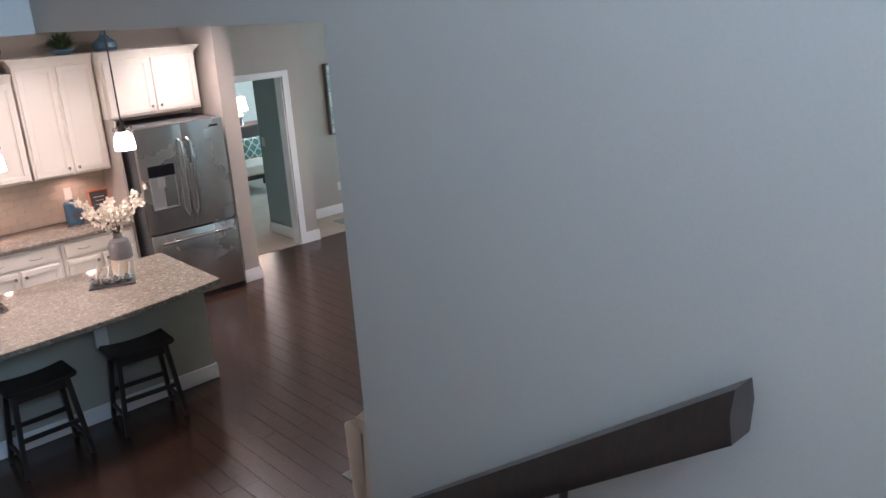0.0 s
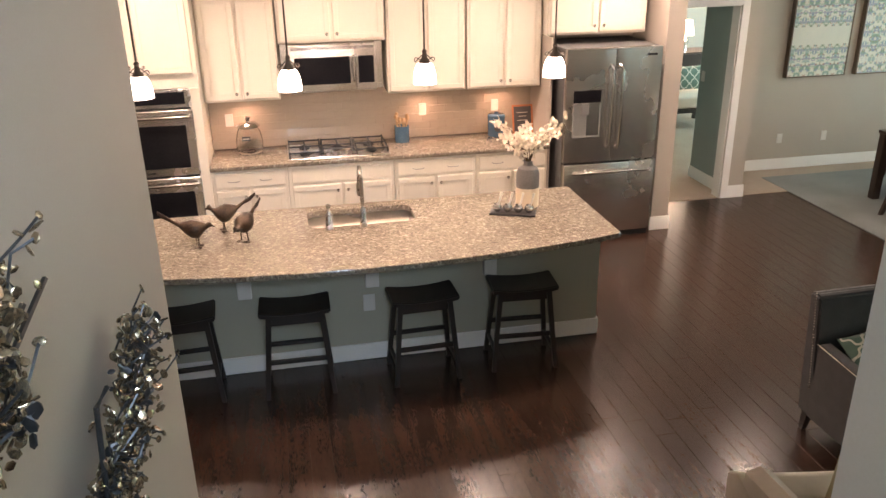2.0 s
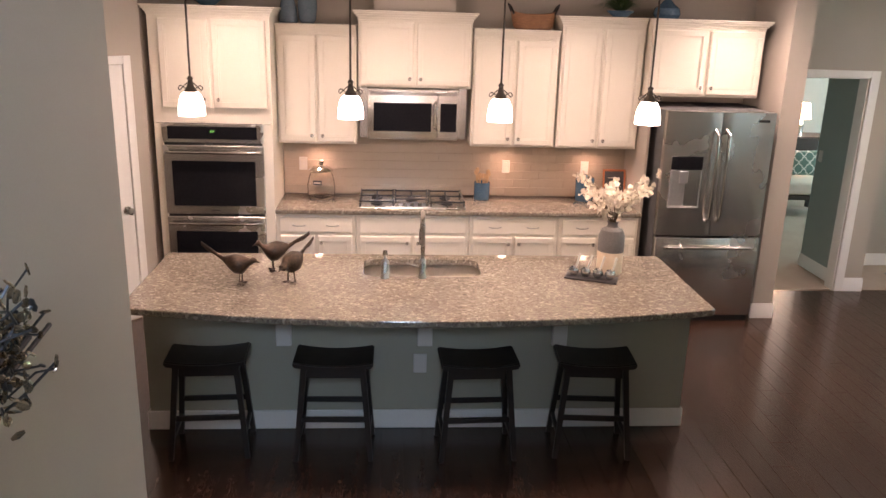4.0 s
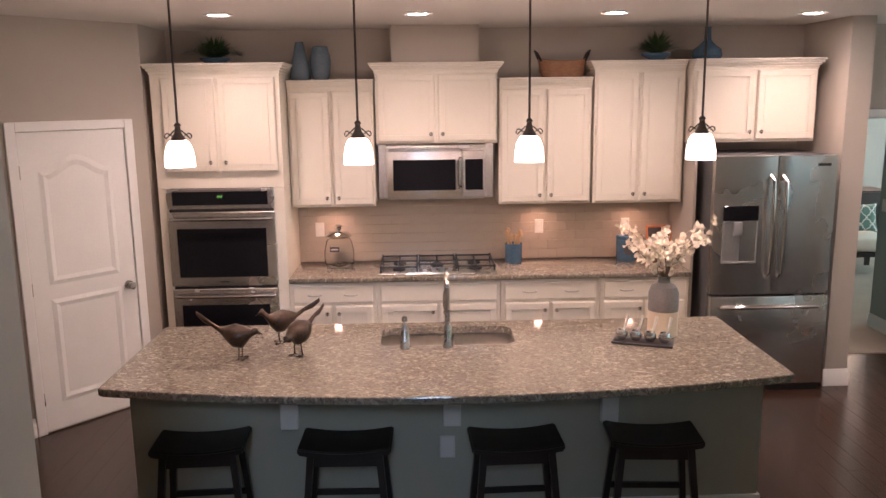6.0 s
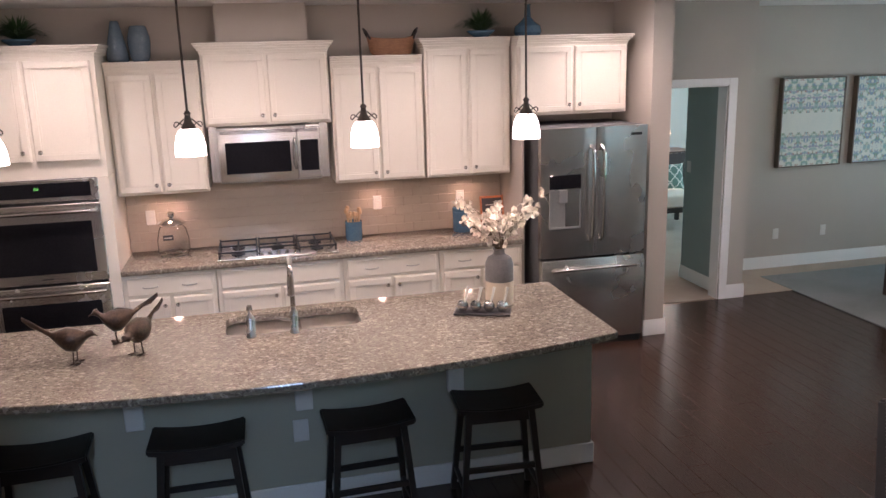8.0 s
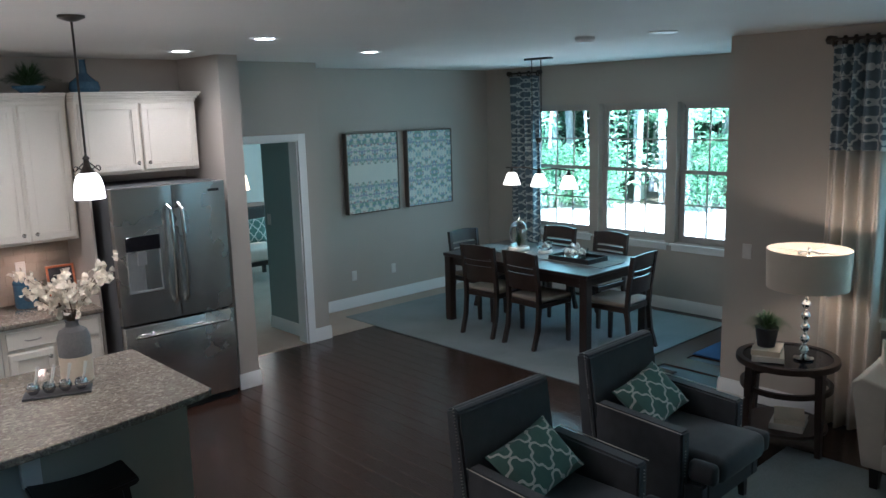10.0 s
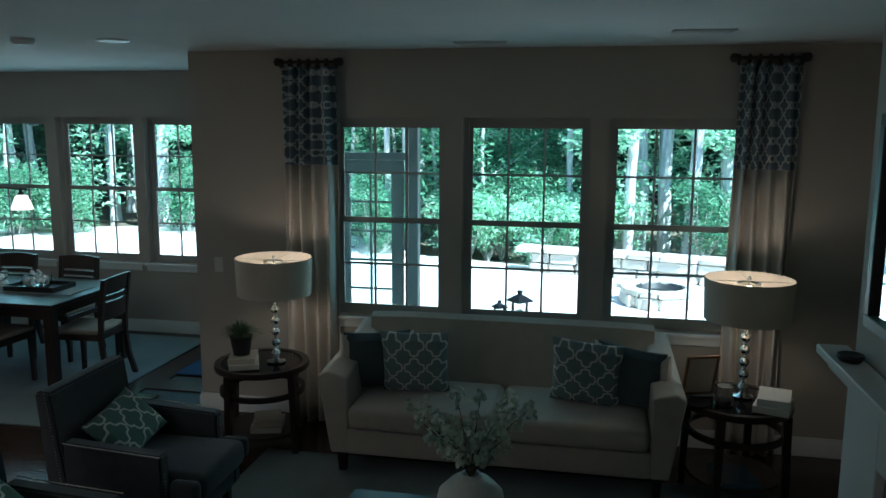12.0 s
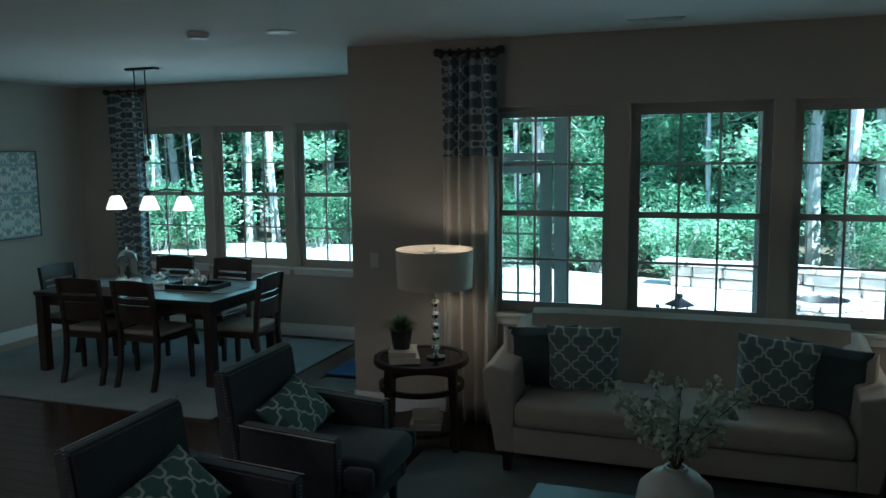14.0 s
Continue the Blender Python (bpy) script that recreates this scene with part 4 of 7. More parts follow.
# pendants
def pendant(x, y):
    p = thing("pendant_light", (x, y, CEIL), "bronze pendant light with a glowing opal glass shade", "pendant light", "pendants over the island")
    part("canopy", L([(0.0, 0), (0.06, -0.001), (0.06, -0.012), (0.03, -0.025), (0.01, -0.03), (0, -0.03)], 20, False), BRONZE, p)
    part("rod", T([(0, 0, -0.02), (0, 0, -0.66)], 0.0055, 8), BRONZE, p)
    part("holder", L([(0.009, -0.64), (0.017, -0.652), (0.012, -0.66), (0.018, -0.69), (0.034, -0.715), (0.036, -0.735), (0, -0.735)], 16), BRONZE, p)
    for a in (-1, 1):
        q = [(a * 0.016, 0, -0.675)]
        for k in range(9):
            t = math.pi * (0.2 + 1.5 * k / 8)
            q.append((a * (0.05 + 0.014 * math.sin(t) * 0.9 + (-0.012 if k > 6 else 0)), 0, -0.703 + 0.014 * math.cos(t) * -1))
        part("scroll", T(q, 0.0035, 6), BRONZE, p)
    sh = part("shade", L([(0.030, -0.716), (0.047, -0.728), (0.060, -0.755), (0.068, -0.795), (0.070, -0.842), (0.066, -0.842), (0.064, -0.795), (0.056, -0.758), (0.044, -0.733), (0.027, -0.722)], 24, False), OPAL, p, "glowing opal glass shade", loc=(0, 0, -0.002))
    sh.visible_shadow = False
    for o in p.children:
        if not o.name.startswith(("canopy", "rod")):
            o.location.z -= 0.002
        elif o.name.startswith("rod"):
            o.data.transform(Matrix.Diagonal((1, 1, 1.005, 1)))
    return p


p0 = pendant(*PENDANTS[0])
for x, y in PENDANTS[1:]:
    copy_thing(p0, pose(x, y, CEIL))

# ceiling cans and vents
c0 = None
for x, y in CANS:
    c = thing("recessed_light", (x, y, CEIL), "white recessed ceiling light, lit", "ceiling light", "recessed ceiling lights")
    part("trim", L([(0.062, -0.002), (0.095, -0.002), (0.098, -0.006), (0.090, -0.012), (0.066, -0.008), (0.062, -0.002)], 28, False), PLASTIC, c)
    part("lens", L([(0.0, -0.003), (0.063, -0.003), (0.06, -0.007), (0.0, -0.012)], 24, False), CANLIGHT, c).visible_shadow = False
c = thing("recessed_light", (5.22, -3.64, CEIL), "white recessed ceiling light, unlit", "ceiling light", "recessed ceiling lights")
part("trim", L([(0.062, -0.002), (0.10, -0.002), (0.10, -0.006), (0.090, -0.012), (0.066, -0.008), (0.062, -0.002)], 28, False), PLASTIC, c)
part("lens", L([(0.0, -0.003), (0.063, -0.003), (0.06, -0.007), (0.0, -0.012)], 24, False), PLASTIC, c)
c = thing("smoke_detector", (5.05, -3.12, CEIL), "white round smoke detector on the ceiling", "smoke detector")
part("body", L([(0.07, -0.001), (0.07, -0.02), (0.055, -0.04), (0.02, -0.045), (0, -0.045)], 24), PLASTIC, c)
for x, y in ((5.71, -5.96), (5.23, -7.28)):
    c = thing("ceiling_vent", (x, y, CEIL), "white slotted ceiling air vent", "vent", "ceiling vents")
    part("frame", boxes([(-0.07, 0.07, -0.17, -0.155, -0.01, -0.001), (-0.07, 0.07, 0.155, 0.17, -0.01, -0.001), (-0.07, -0.055, -0.155, 0.155, -0.01, -0.001), (0.055, 0.07, -0.155, 0.155, -0.01, -0.001)]), PLASTIC, c)
    for i in range(6):
        part("slat", B(-0.046 + i * 0.018 - 0.003, -0.046 + i * 0.018 + 0.003, -0.155, 0.155, -0.012, -0.001), PLASTIC, c)

# pantry door
pd = thing("pantry_door", (-1.66 + d45.x * 0.548 + n45[0] * 0.004, -0.62 + d45.y * 0.548 + n45[1] * 0.004, 0), "white two panel door with an arched upper panel, closed", "door", rz=math.degrees(math.atan2(0.91, 0.80)))
part("casing", boxes([(-0.425, -0.362, -0.02, 0, 0, 2.125), (0.362, 0.425, -0.02, 0, 0, 2.125), (-0.362, 0.362, -0.02, 0, 2.062, 2.125)], 0.004), TRIM, pd)
door = part("slab", B(-0.358, 0.358, -0.006, 0, 0.012, 2.058, r=0.002), TRIM, pd)
for z0, z1, arch in ((1.03, 1.80, 0.10), (0.20, 0.93, 0.0)):
    bm = bmesh.new()
    o, i_ = [], []
    w, b = 0.245, 0.028
    shape = [(-w, z0), (w, z0), (w, z1)]
    if arch:
        for k in range(1, 16):
            u = 1 - 2 * k / 16
            shape.append((w * u, z1 + arch * 0.5 * (1 + math.cos(math.pi * u))))
    shape.append((-w, z1))
    cx, cz = 0, (z0 + z1) / 2
    out = [bm.verts.new((x, -0.0065, z)) for x, z in shape]
    mid = [bm.verts.new((x * (1 - b / w), -0.0155, cz + (z - cz) * (1 - b / (z1 - cz)))) for x, z in shape]
    inn = [bm.verts.new((x * (1 - 2 * b / w), -0.0075, cz + (z - cz) * (1 - 2 * b / (z1 - cz)))) for x, z in shape]
    n = len(shape)
    for p, q in ((out, mid), (mid, inn)):
        for k in range(n):
            bm.faces.new((p[k], p[(k + 1) % n], q[(k + 1) % n], q[k]))
    bm.faces.new(inn)
    bmesh.ops.recalc_face_normals(bm, faces=bm.faces[:])
    pnl = part("panel", bm, TRIM, door)
    for poly in pnl.data.polygons:
        poly.use_smooth = False
kn = part("door_knob", L([(0.033, 0), (0.033, 0.006), (0.012, 0.012), (0.012, 0.035), (0.025, 0.045), (0.029, 0.058), (0.022, 0.068), (0, 0.071)], 20), NICKEL, pd, "round nickel door knob")
kn.matrix_basis = pose(0.30, -0.007, 0.93, 90)
pd.scale = (1.03, 1, 1)
for z in (0.25, 1.02, 1.80):
    part("hinge", T([(-0.36, -0.012, z - 0.045), (-0.36, -0.012, z + 0.045)], 0.006, 8), NICKEL, pd)


def plate(name, loc, rz, label, cat, w=0.036, h=0.058, slots=True):
    t = thing(name, loc, label, cat, rz=rz)
    part("cover", B(-w, w, -0.006, 0, -h, h, r=0.003), PLASTIC, t)
    part("insert", boxes([(-0.016, 0.016, -0.0085, -0.0062, 0.008, 0.04), (-0.016, 0.016, -0.0085, -0.0062, -0.04, -0.008)] if slots else [(-0.01, 0.01, -0.009, -0.0062, -0.02, 0.02)], 0.001), WHITECERAMIC, t)
    return t


for x in (-0.50, 1.318, 2.04):
    plate("outlet", (x, -0.0215, 1.185), 0, "white outlet cover on the tiled backsplash", "outlet")
for x in (5.835, 6.435):
    plate("outlet", (x, 0.836, 0.385), 0, "white outlet cover low on the dining wall", "outlet")
plate("light_switch", (6.096, -3.867, 1.18), -90, "white light switch beside the curtain", "light switch", slots=False)

# things on the counter and cabinets
jar = thing("glass_jar", (-0.33, -0.185, 0.916), "clear glass biscuit jar with a lid and dark label", "jar")
part("body", L([(0.0, 0.0), (0.085, 0.0), (0.098, 0.02), (0.100, 0.10), (0.085, 0.17), (0.068, 0.20), (0.064, 0.20), (0.080, 0.17), (0.095, 0.10), (0.093, 0.025), (0.0, 0.008)], 28, False), GLASS, jar)
part("lid", L([(0.085, 0.205), (0.088, 0.212), (0.06, 0.235), (0.02, 0.24), (0.012, 0.25), (0.022, 0.265), (0.024, 0.28), (0.012, 0.29), (0, 0.29)], 24), CHROME, jar, "polished lid with a round knob")
part("label", B(-0.05, 0.012, -0.104, -0.1005, 0.115, 0.150), CHALK, jar)
part("label_bar", B(-0.042, 0.004, -0.1065, -0.1045, 0.128, 0.136), PAPER, jar)
for o in jar.children:
    o.data.transform(Matrix.Diagonal((1.22, 1.22, 1.16, 1)))
cr = thing("utensil_crock", (1.09, -0.17, 0.916), "blue ceramic crock full of wooden utensils", "utensil crock")
part("pot", L([(0.0, 0), (0.066, 0), (0.07, 0.01), (0.07, 0.155), (0.064, 0.155), (0.063, 0.012), (0, 0.012)], 24, False), CERAMICBLUE, cr)
for k in range(8):
    a = k * 2.4
    bx, by = 0.03 * math.cos(a), 0.03 * math.sin(a)
    hgt = 0.22 + 0.03 * math.sin(k * 1.7)
    u = T([(bx, by, 0.02), (bx * 1.9, by * 1.6, hgt)], 0.006, 8)
    lathe(u, [(0.0, 0.0), (0.016, 0.01), (0.018, 0.03), (0.012, 0.045), (0, 0.05)], bx * 1.9, by * 1.6, hgt - 0.02, 8)
    part("utensil", u, LIGHTWOOD, cr)
cn = thing("canister", (2.02, -0.17, 0.916), "blue ceramic canister with a chalkboard label", "canister")
part("body", L([(0.0, 0), (0.078, 0), (0.083, 0.01), (0.083, 0.17), (0.078, 0.175), (0, 0.175)], 26), CERAMICBLUE, cn)
part("lid", L([(0.085, 0.176), (0.085, 0.20), (0.075, 0.212), (0.02, 0.216), (0.02, 0.232), (0, 0.234)], 26), CERAMICBLUE, cn)
lb = part("label", L([(0, 0), (0.042, 0), (0.042, 0.003), (0, 0.003)], 24), CHALK, cn)
lb.matrix_basis = pose(0, -0.081, 0.095, 90)
cb = thing("chalkboard_easel", (2.30, -0.13, 0.916), "small chalkboard in an orange wooden frame", "chalkboard")
cb.matrix_basis = pose(2.30, -0.16, 0.916, -12)
part("frame", boxes([(-0.105, 0.105, 0, 0.012, 0, 0.018), (-0.105, 0.105, 0, 0.012, 0.262, 0.28), (-0.105, -0.088, 0, 0.012, 0.018, 0.262), (0.088, 0.105, 0, 0.012, 0.018, 0.262)], 0.003), COPPERWOOD, cb)
part("board", B(-0.088, 0.088, 0.004, 0.009, 0.018, 0.262), CHALK, cb)
part("writing", boxes([(-0.055, 0.05, 0.0022, 0.0038, 0.20, 0.207), (-0.04, 0.04, 0.0022, 0.0038, 0.165, 0.171), (-0.055, 0.045, 0.0022, 0.0038, 0.125, 0.131), (-0.03, 0.03, 0.0022, 0.0038, 0.085, 0.09)]), PAPER, cb)
part("leg", B(-0.008, 0.008, 0.012, 0.02, 0.0, 0.26), COPPERWOOD, cb)

v = thing("tall_vase", (-0.578, -0.2, 2.392), "slate blue glazed cone vase on the cabinet", "vase")
part("body", L([(0, 0), (0.075, 0), (0.08, 0.02), (0.068, 0.12), (0.045, 0.22), (0.03, 0.285), (0.026, 0.29), (0, 0.283)], 26), CERAMICGREY, v)
v = thing("round_vase", (-0.42, -0.2, 2.392), "slate blue glazed barrel vase on the cabinet", "vase")
part("body", L([(0, 0), (0.055, 0), (0.07, 0.03), (0.082, 0.13), (0.078, 0.18), (0.058, 0.25), (0.05, 0.255), (0, 0.245)], 26), CERAMICGREY, v)
v = thing("bottle_vase", (2.60, -0.2, 2.513), "blue glazed bottle vase on the cabinet", "vase")
part("body", L([(0, 0), (0.10, 0), (0.115, 0.03), (0.105, 0.08), (0.06, 0.115), (0.028, 0.15), (0.022, 0.24), (0.028, 0.25), (0, 0.25)], 26), CERAMICBLUE, v)
bk = thing("wicker_basket", (1.46, -0.2, 2.392), "long brown wicker basket with two loop handles", "basket")
bm = bmesh.new()
g = []
for k, (z, s) in enumerate(((0, 0.8), (0.03, 0.9), (0.06, 0.95), (0.09, 0.98), (0.12, 1.0), (0.125, 0.96), (0.10, 0.92), (0.02, 0.8))):
    g.append([bm.verts.new((0.19 * s * math.cos(t) * (abs(math.cos(t)) ** -0.3 if abs(math.cos(t)) > 0.05 else 1), 0.10 * s * math.sin(t), z + 0.02 * math.cos(t) ** 2 * (1 if z > 0.05 else 0))) for t in [2 * math.pi * i / 32 for i in range(32)]])
for p, q in zip(g, g[1:]):
    for i in range(32):
        bm.faces.new((p[i], p[(i + 1) % 32], q[(i + 1) % 32], q[i]))
bm.faces.new(g[0][::-1])
bm.faces.new(g[-1])
part("bowl", bm, WICKER, bk)
for s in (-1, 1):
    part("handle", T([(s * 0.17, -0.05, 0.12), (s * 0.20, -0.04, 0.18), (s * 0.215, 0, 0.20), (s * 0.20, 0.04, 0.18), (s * 0.17, 0.05, 0.12)], 0.009, 8), BLACKWOOD, bk)


def blades(n, r, h, wid, seed, droop=0.6):
    """A clump of thin arching leaves."""
    rnd = random.Random(seed)
    bm = bmesh.new()
    for k in range(n):
        a = rnd.uniform(0, 2 * math.pi)
        rr = r * rnd.uniform(0.25, 1.0)
        hh = h * rnd.uniform(0.55, 1.0)
        prev = None
        side = Vector((-math.sin(a), math.cos(a), 0))
        for i in range(5):
            t = i / 4
            p = Vector((rr * t * math.cos(a), rr * t * math.sin(a), hh * (t - droop * t * t * (rr / r))))
            w = wid * (1 - t) ** 0.6
            cur = (bm.verts.new(p - side * w), bm.verts.new(p + side * w))
            if prev:
                bm.faces.new((prev[0], prev[1], cur[1], cur[0]))
            prev = cur
    return bm


for x, seed in ((-1.21, 1), (2.18, 2)):
    pl = thing("potted_plant", (x, -0.27, 2.513), "spiky green plant in a dark blue bowl on the cabinet", "plant", "plants on the cabinets")
    part("bowl", L([(0, 0), (0.06, 0), (0.11, 0.035), (0.115, 0.05), (0.105, 0.05), (0, 0.04)], 24), CERAMICBLUE, pl)
    lf = part("leaves", blades(420, 0.28, 0.27, 0.008, seed, 0.85), LEAFDARK, pl, loc=(0, 0, 0.03))


# metal birds
def bird(loc, rz, k, pose_z):
    b = thing("bird_figurine", loc, "rustic brown metal bird figurine with an upswept tail", "figurine", "birds on the island", rz)
    bm = bmesh.new()
    spine = [(-0.30, 0.0, 0.245 * k, 0.004, 0.012), (-0.25, 0, 0.215 * k, 0.004, 0.018), (-0.19, 0, 0.185, 0.005, 0.013), (-0.13, 0, 0.155, 0.014, 0.015), (-0.08, 0, 0.140, 0.040, 0.043), (-0.03, 0, 0.130, 0.054, 0.064), (0.02, 0, 0.125, 0.050, 0.060), (0.06, 0, 0.137, 0.032, 0.036), (0.085, 0, 0.155 + pose_z * 0.5, 0.020, 0.022), (0.105, 0, 0.175 + pose_z, 0.022, 0.022), (0.125, 0, 0.178 + pose_z, 0.017, 0.016), (0.14, 0, 0.170 + pose_z, 0.005, 0.006), (0.165, 0, 0.160 + pose_z, 0.001, 0.001)]
    g = []
    for x, y, z, ry, rz_ in spine:
        g.append([bm.verts.new((x, y + ry * math.cos(t), z + rz_ * math.sin(t))) for t in [2 * math.pi * i / 14 for i in range(14)]])
    for p, q in zip(g, g[1:]):
        for i in range(14):
            bm.faces.new((p[i], p[(i + 1) % 14], q[(i + 1) % 14], q[i]))
    bm.faces.new(g[0])
    bm.faces.new(g[-1][::-1])
    for s in (-1, 1):
        tube(bm, [(0.0, s * 0.014, 0.095), (0.005, s * 0.02, 0.05), (0.0, s * 0.022, 0.006)], 0.004, 6)
        for a in (-0.6, 0, 0.6):
            tube(bm, [(0.0, s * 0.022, 0.006), (0.04 * math.cos(a), s * 0.022 + 0.03 * math.sin(a), 0.003)], 0.003, 5)
        tube(bm, [(0.0, s * 0.022, 0.006), (-0.02, s * 0.022, 0.003)], 0.003, 5)
    bmesh.ops.recalc_face_normals(bm, faces=bm.faces[:])
    ob = finish(bm, BIRDMETAL, "bird_figurine")
    ob.transform(Matrix.Diagonal((0.78, 1.2, 1.0, 1)))
    new_ob = new("body", ob)
    new_ob.parent = b
    return b


bird((-0.63, -2.47, 0.896), -10, 1.0, -0.02)
bird((-0.47, -2.20, 0.896), 196, 0.95, 0.01)
bird((-0.33, -2.43, 0.896), 240, 0.92, -0.06)


# flower vase on the island
def branches(parent, z0, n, height, spread, bloom, stem, size, seed, per=9, name="flower"):
    """Twigs with loose petals, each branch one part, each branch's blossoms one part."""
    rnd = random.Random(seed)
    for k in range(n):
        a = 2 * math.pi * k / n + rnd.uniform(-0.3, 0.3)
        s = spread * rnd.uniform(0.45, 1.0)
        h = height * rnd.uniform(0.7, 1.0)
        pts = [Vector((s * t * t * 0.5 * math.cos(a) + s * 0.5 * t * math.cos(a) + rnd.uniform(-1, 1) * 0.012, s * t * math.sin(a) * (0.5 + 0.5 * t), z0 + h * t)) for t in (0, 0.25, 0.5, 0.75, 1.0)]
        part("stem", T(pts, 0.0032, 6, 0.0014), stem, parent)
        bm = bmesh.new()
        for j in range(per):
            t = rnd.uniform(0.38, 1.0) if j else 1.0
            i = min(3, int(t * 4))
            p = pts[i].lerp(pts[i + 1], t * 4 - i) + Vector([rnd.uniform(-1, 1) * size * 0.9 for _ in range(3)])
            for q in range(4):
                m = Matrix.Translation(p) @ Euler([rnd.uniform(0, 6.28) for _ in range(3)]).to_matrix().to_4x4()
                sz = size * rnd.uniform(0.6, 1.1)
                ring = [bm.verts.new(m @ Vector((sz * 0.5 + sz * 0.5 * math.cos(u) , sz * 0.38 * math.sin(u), sz * 0.22 * math.cos(u * 2)))) for u in [2 * math.pi * w / 7 for w in range(7)]]
                c = bm.verts.new(m @ Vector((sz * 0.5, 0, -sz * 0.15)))
                for w in range(7):
                    bm.faces.new((ring[w], ring[(w + 1) % 7], c))
        part("blossoms", bm, bloom, parent)


fv = thing("flower_vase", (1.71, -2.19, 0.896), "two-tone grey and cream bottle vase of ivory blossoms", "vase of flowers")
part("lower_body", L([(0, 0), (0.078, 0), (0.084, 0.006), (0.085, 0.15), (0, 0.15)], 30), CERAMICCREAM, fv, "cream lower half")
part("upper_body", L([(0.0, 0.1505), (0.085, 0.1505), (0.085, 0.25), (0.07, 0.29), (0.036, 0.31), (0.032, 0.33), (0.038, 0.345), (0.03, 0.345), (0.026, 0.325), (0, 0.32)], 30), CERAMICDGREY, fv, "matte grey upper half")
branches(fv, 0.33, 12, 0.30, 0.28, PETAL, STEM, 0.047, 5, 9)
tr = thing("serving_tray", (1.56, -2.33, 0.896), "black slate tray with four small glass cups and spoons", "tray")
tr.matrix_basis = pose(1.56, -2.33, 0.896, 0, 0, -22)
part("tray", B(-0.165, 0.165, -0.065, 0.065, 0, 0.012, r=0.003), SLATE, tr)
for i in range(4):
    x = -0.115 + i * 0.077
    c = part("cup", L([(0, 0.013), (0.02, 0.013), (0.032, 0.03), (0.034, 0.05), (0.026, 0.068), (0.023, 0.068), (0.030, 0.05), (0.028, 0.032), (0.0, 0.018)], 18, False, x=x), CHROME, tr)
    part("spoon", T([(x, 0, 0.03), (x + 0.018, 0.015, 0.09), (x + 0.03, 0.025, 0.15)], 0.005, 8, 0.009), WHITECERAMIC, tr)


# wall pictures
def canvas(x0, x1, z0, z1, label, vertical):
    c = thing("wall_picture", ((x0 + x1) / 2, 0.836, (z0 + z1) / 2), label, "wall art")
    w, h = (x1 - x0) / 2, (z1 - z0) / 2
    part("box_frame", boxes([(-w, w, -0.07, 0, -h, -h + 0.012), (-w, w, -0.07, 0, h - 0.012, h), (-w, -w + 0.012, -0.07, 0, -h + 0.012, h - 0.012), (w - 0.012, w, -0.07, 0, -h + 0.012, h - 0.012)]), mat("brown frame edge", (0.12, 0.09, 0.065), (0.17, 0.13, 0.10), 0.6), c)
    base = mat("printed canvas", (0.66, 0.66, 0.58), (0.60, 0.62, 0.56), 0.85, 0, 6, 60, 0.2)
    n, l = base.node_tree.nodes, base.node_tree.links
    p = n["Principled BSDF"]
    old = p.inputs["Base Color"].links[0].from_socket
    tc, sp = n.new("ShaderNodeTexCoord"), n.new("ShaderNodeSeparateXYZ")
    l.new(tc.outputs["Object"], sp.inputs[0])

    def mth(op, a, b=None):
        k = n.new("ShaderNodeMath")
        k.operation = op
        for i, q in enumerate((a, b)):
            if q is None:
                continue
            if isinstance(q, (int, float)):
                k.inputs[i].default_value = q
            else:
                l.new(q, k.inputs[i])
        return k.outputs[0]

    per = 0.19 if not vertical else 0.26
    ax, az = ("X", "Z")
    px = mth("PINGPONG", mth("ADD", sp.outputs[ax], 5.0), per / 2)
    pz = mth("ABSOLUTE", sp.outputs[az]) if not vertical else mth("PINGPONG", mth("ADD", sp.outputs[az], 5.0), 0.235)
    cmb = n.new("ShaderNodeCombineXYZ")
    l.new(px, cmb.inputs[0])
    l.new(pz, cmb.inputs[1])
    band = 0.05 if not vertical else -1.0
    for col, off, lo, sc in (((0.12, 0.30, 0.32), 0.0, 0.53, 15), ((0.16, 0.20, 0.36), 7.0, 0.56, 22), ((0.36, 0.16, 0.10), 13.0, 0.62, 26), ((0.20, 0.33, 0.22), 21.0, 0.58, 18)):
        t = n.new("ShaderNodeTexNoise")
        t.inputs["Scale"].default_value = sc
        t.inputs["Detail"].default_value = 1.5
        vm = n.new("ShaderNodeVectorMath")
        vm.operation = "ADD"
        vm.inputs[1].default_value = (off, off, 0)
        l.new(cmb.outputs[0], vm.inputs[0])
        l.new(vm.outputs[0], t.inputs["Vector"])
        r = n.new("ShaderNodeMapRange")
        r.inputs[1].default_value, r.inputs[2].default_value, r.inputs[4].default_value = lo - 0.03, lo + 0.03, 0.6
        l.new(t.outputs[0], r.inputs[0])
        f = mth("MULTIPLY", r.outputs[0], mth("GREATER_THAN", pz, band * 2))
        mix = n.new("ShaderNodeMix")
        mix.data_type = "RGBA"
        l.new(f, mix.inputs[0])
        l.new(old, mix.inputs[6])
        mix.inputs[7].default_value = rgb(col)
        old = mix.outputs[2]
    l.new(old, p.inputs["Base Color"])
    part("canvas", B(-w + 0.013, w - 0.013, -0.062, -0.004, -h + 0.013, h - 0.013), base, c)


canvas(5.757, 6.525, 1.12, 2.058, "box-framed canvas print in teal bands with a plain middle", False)
canvas(6.67, 7.418, 1.12, 2.058, "box-framed canvas print in teal and blue columns", True)


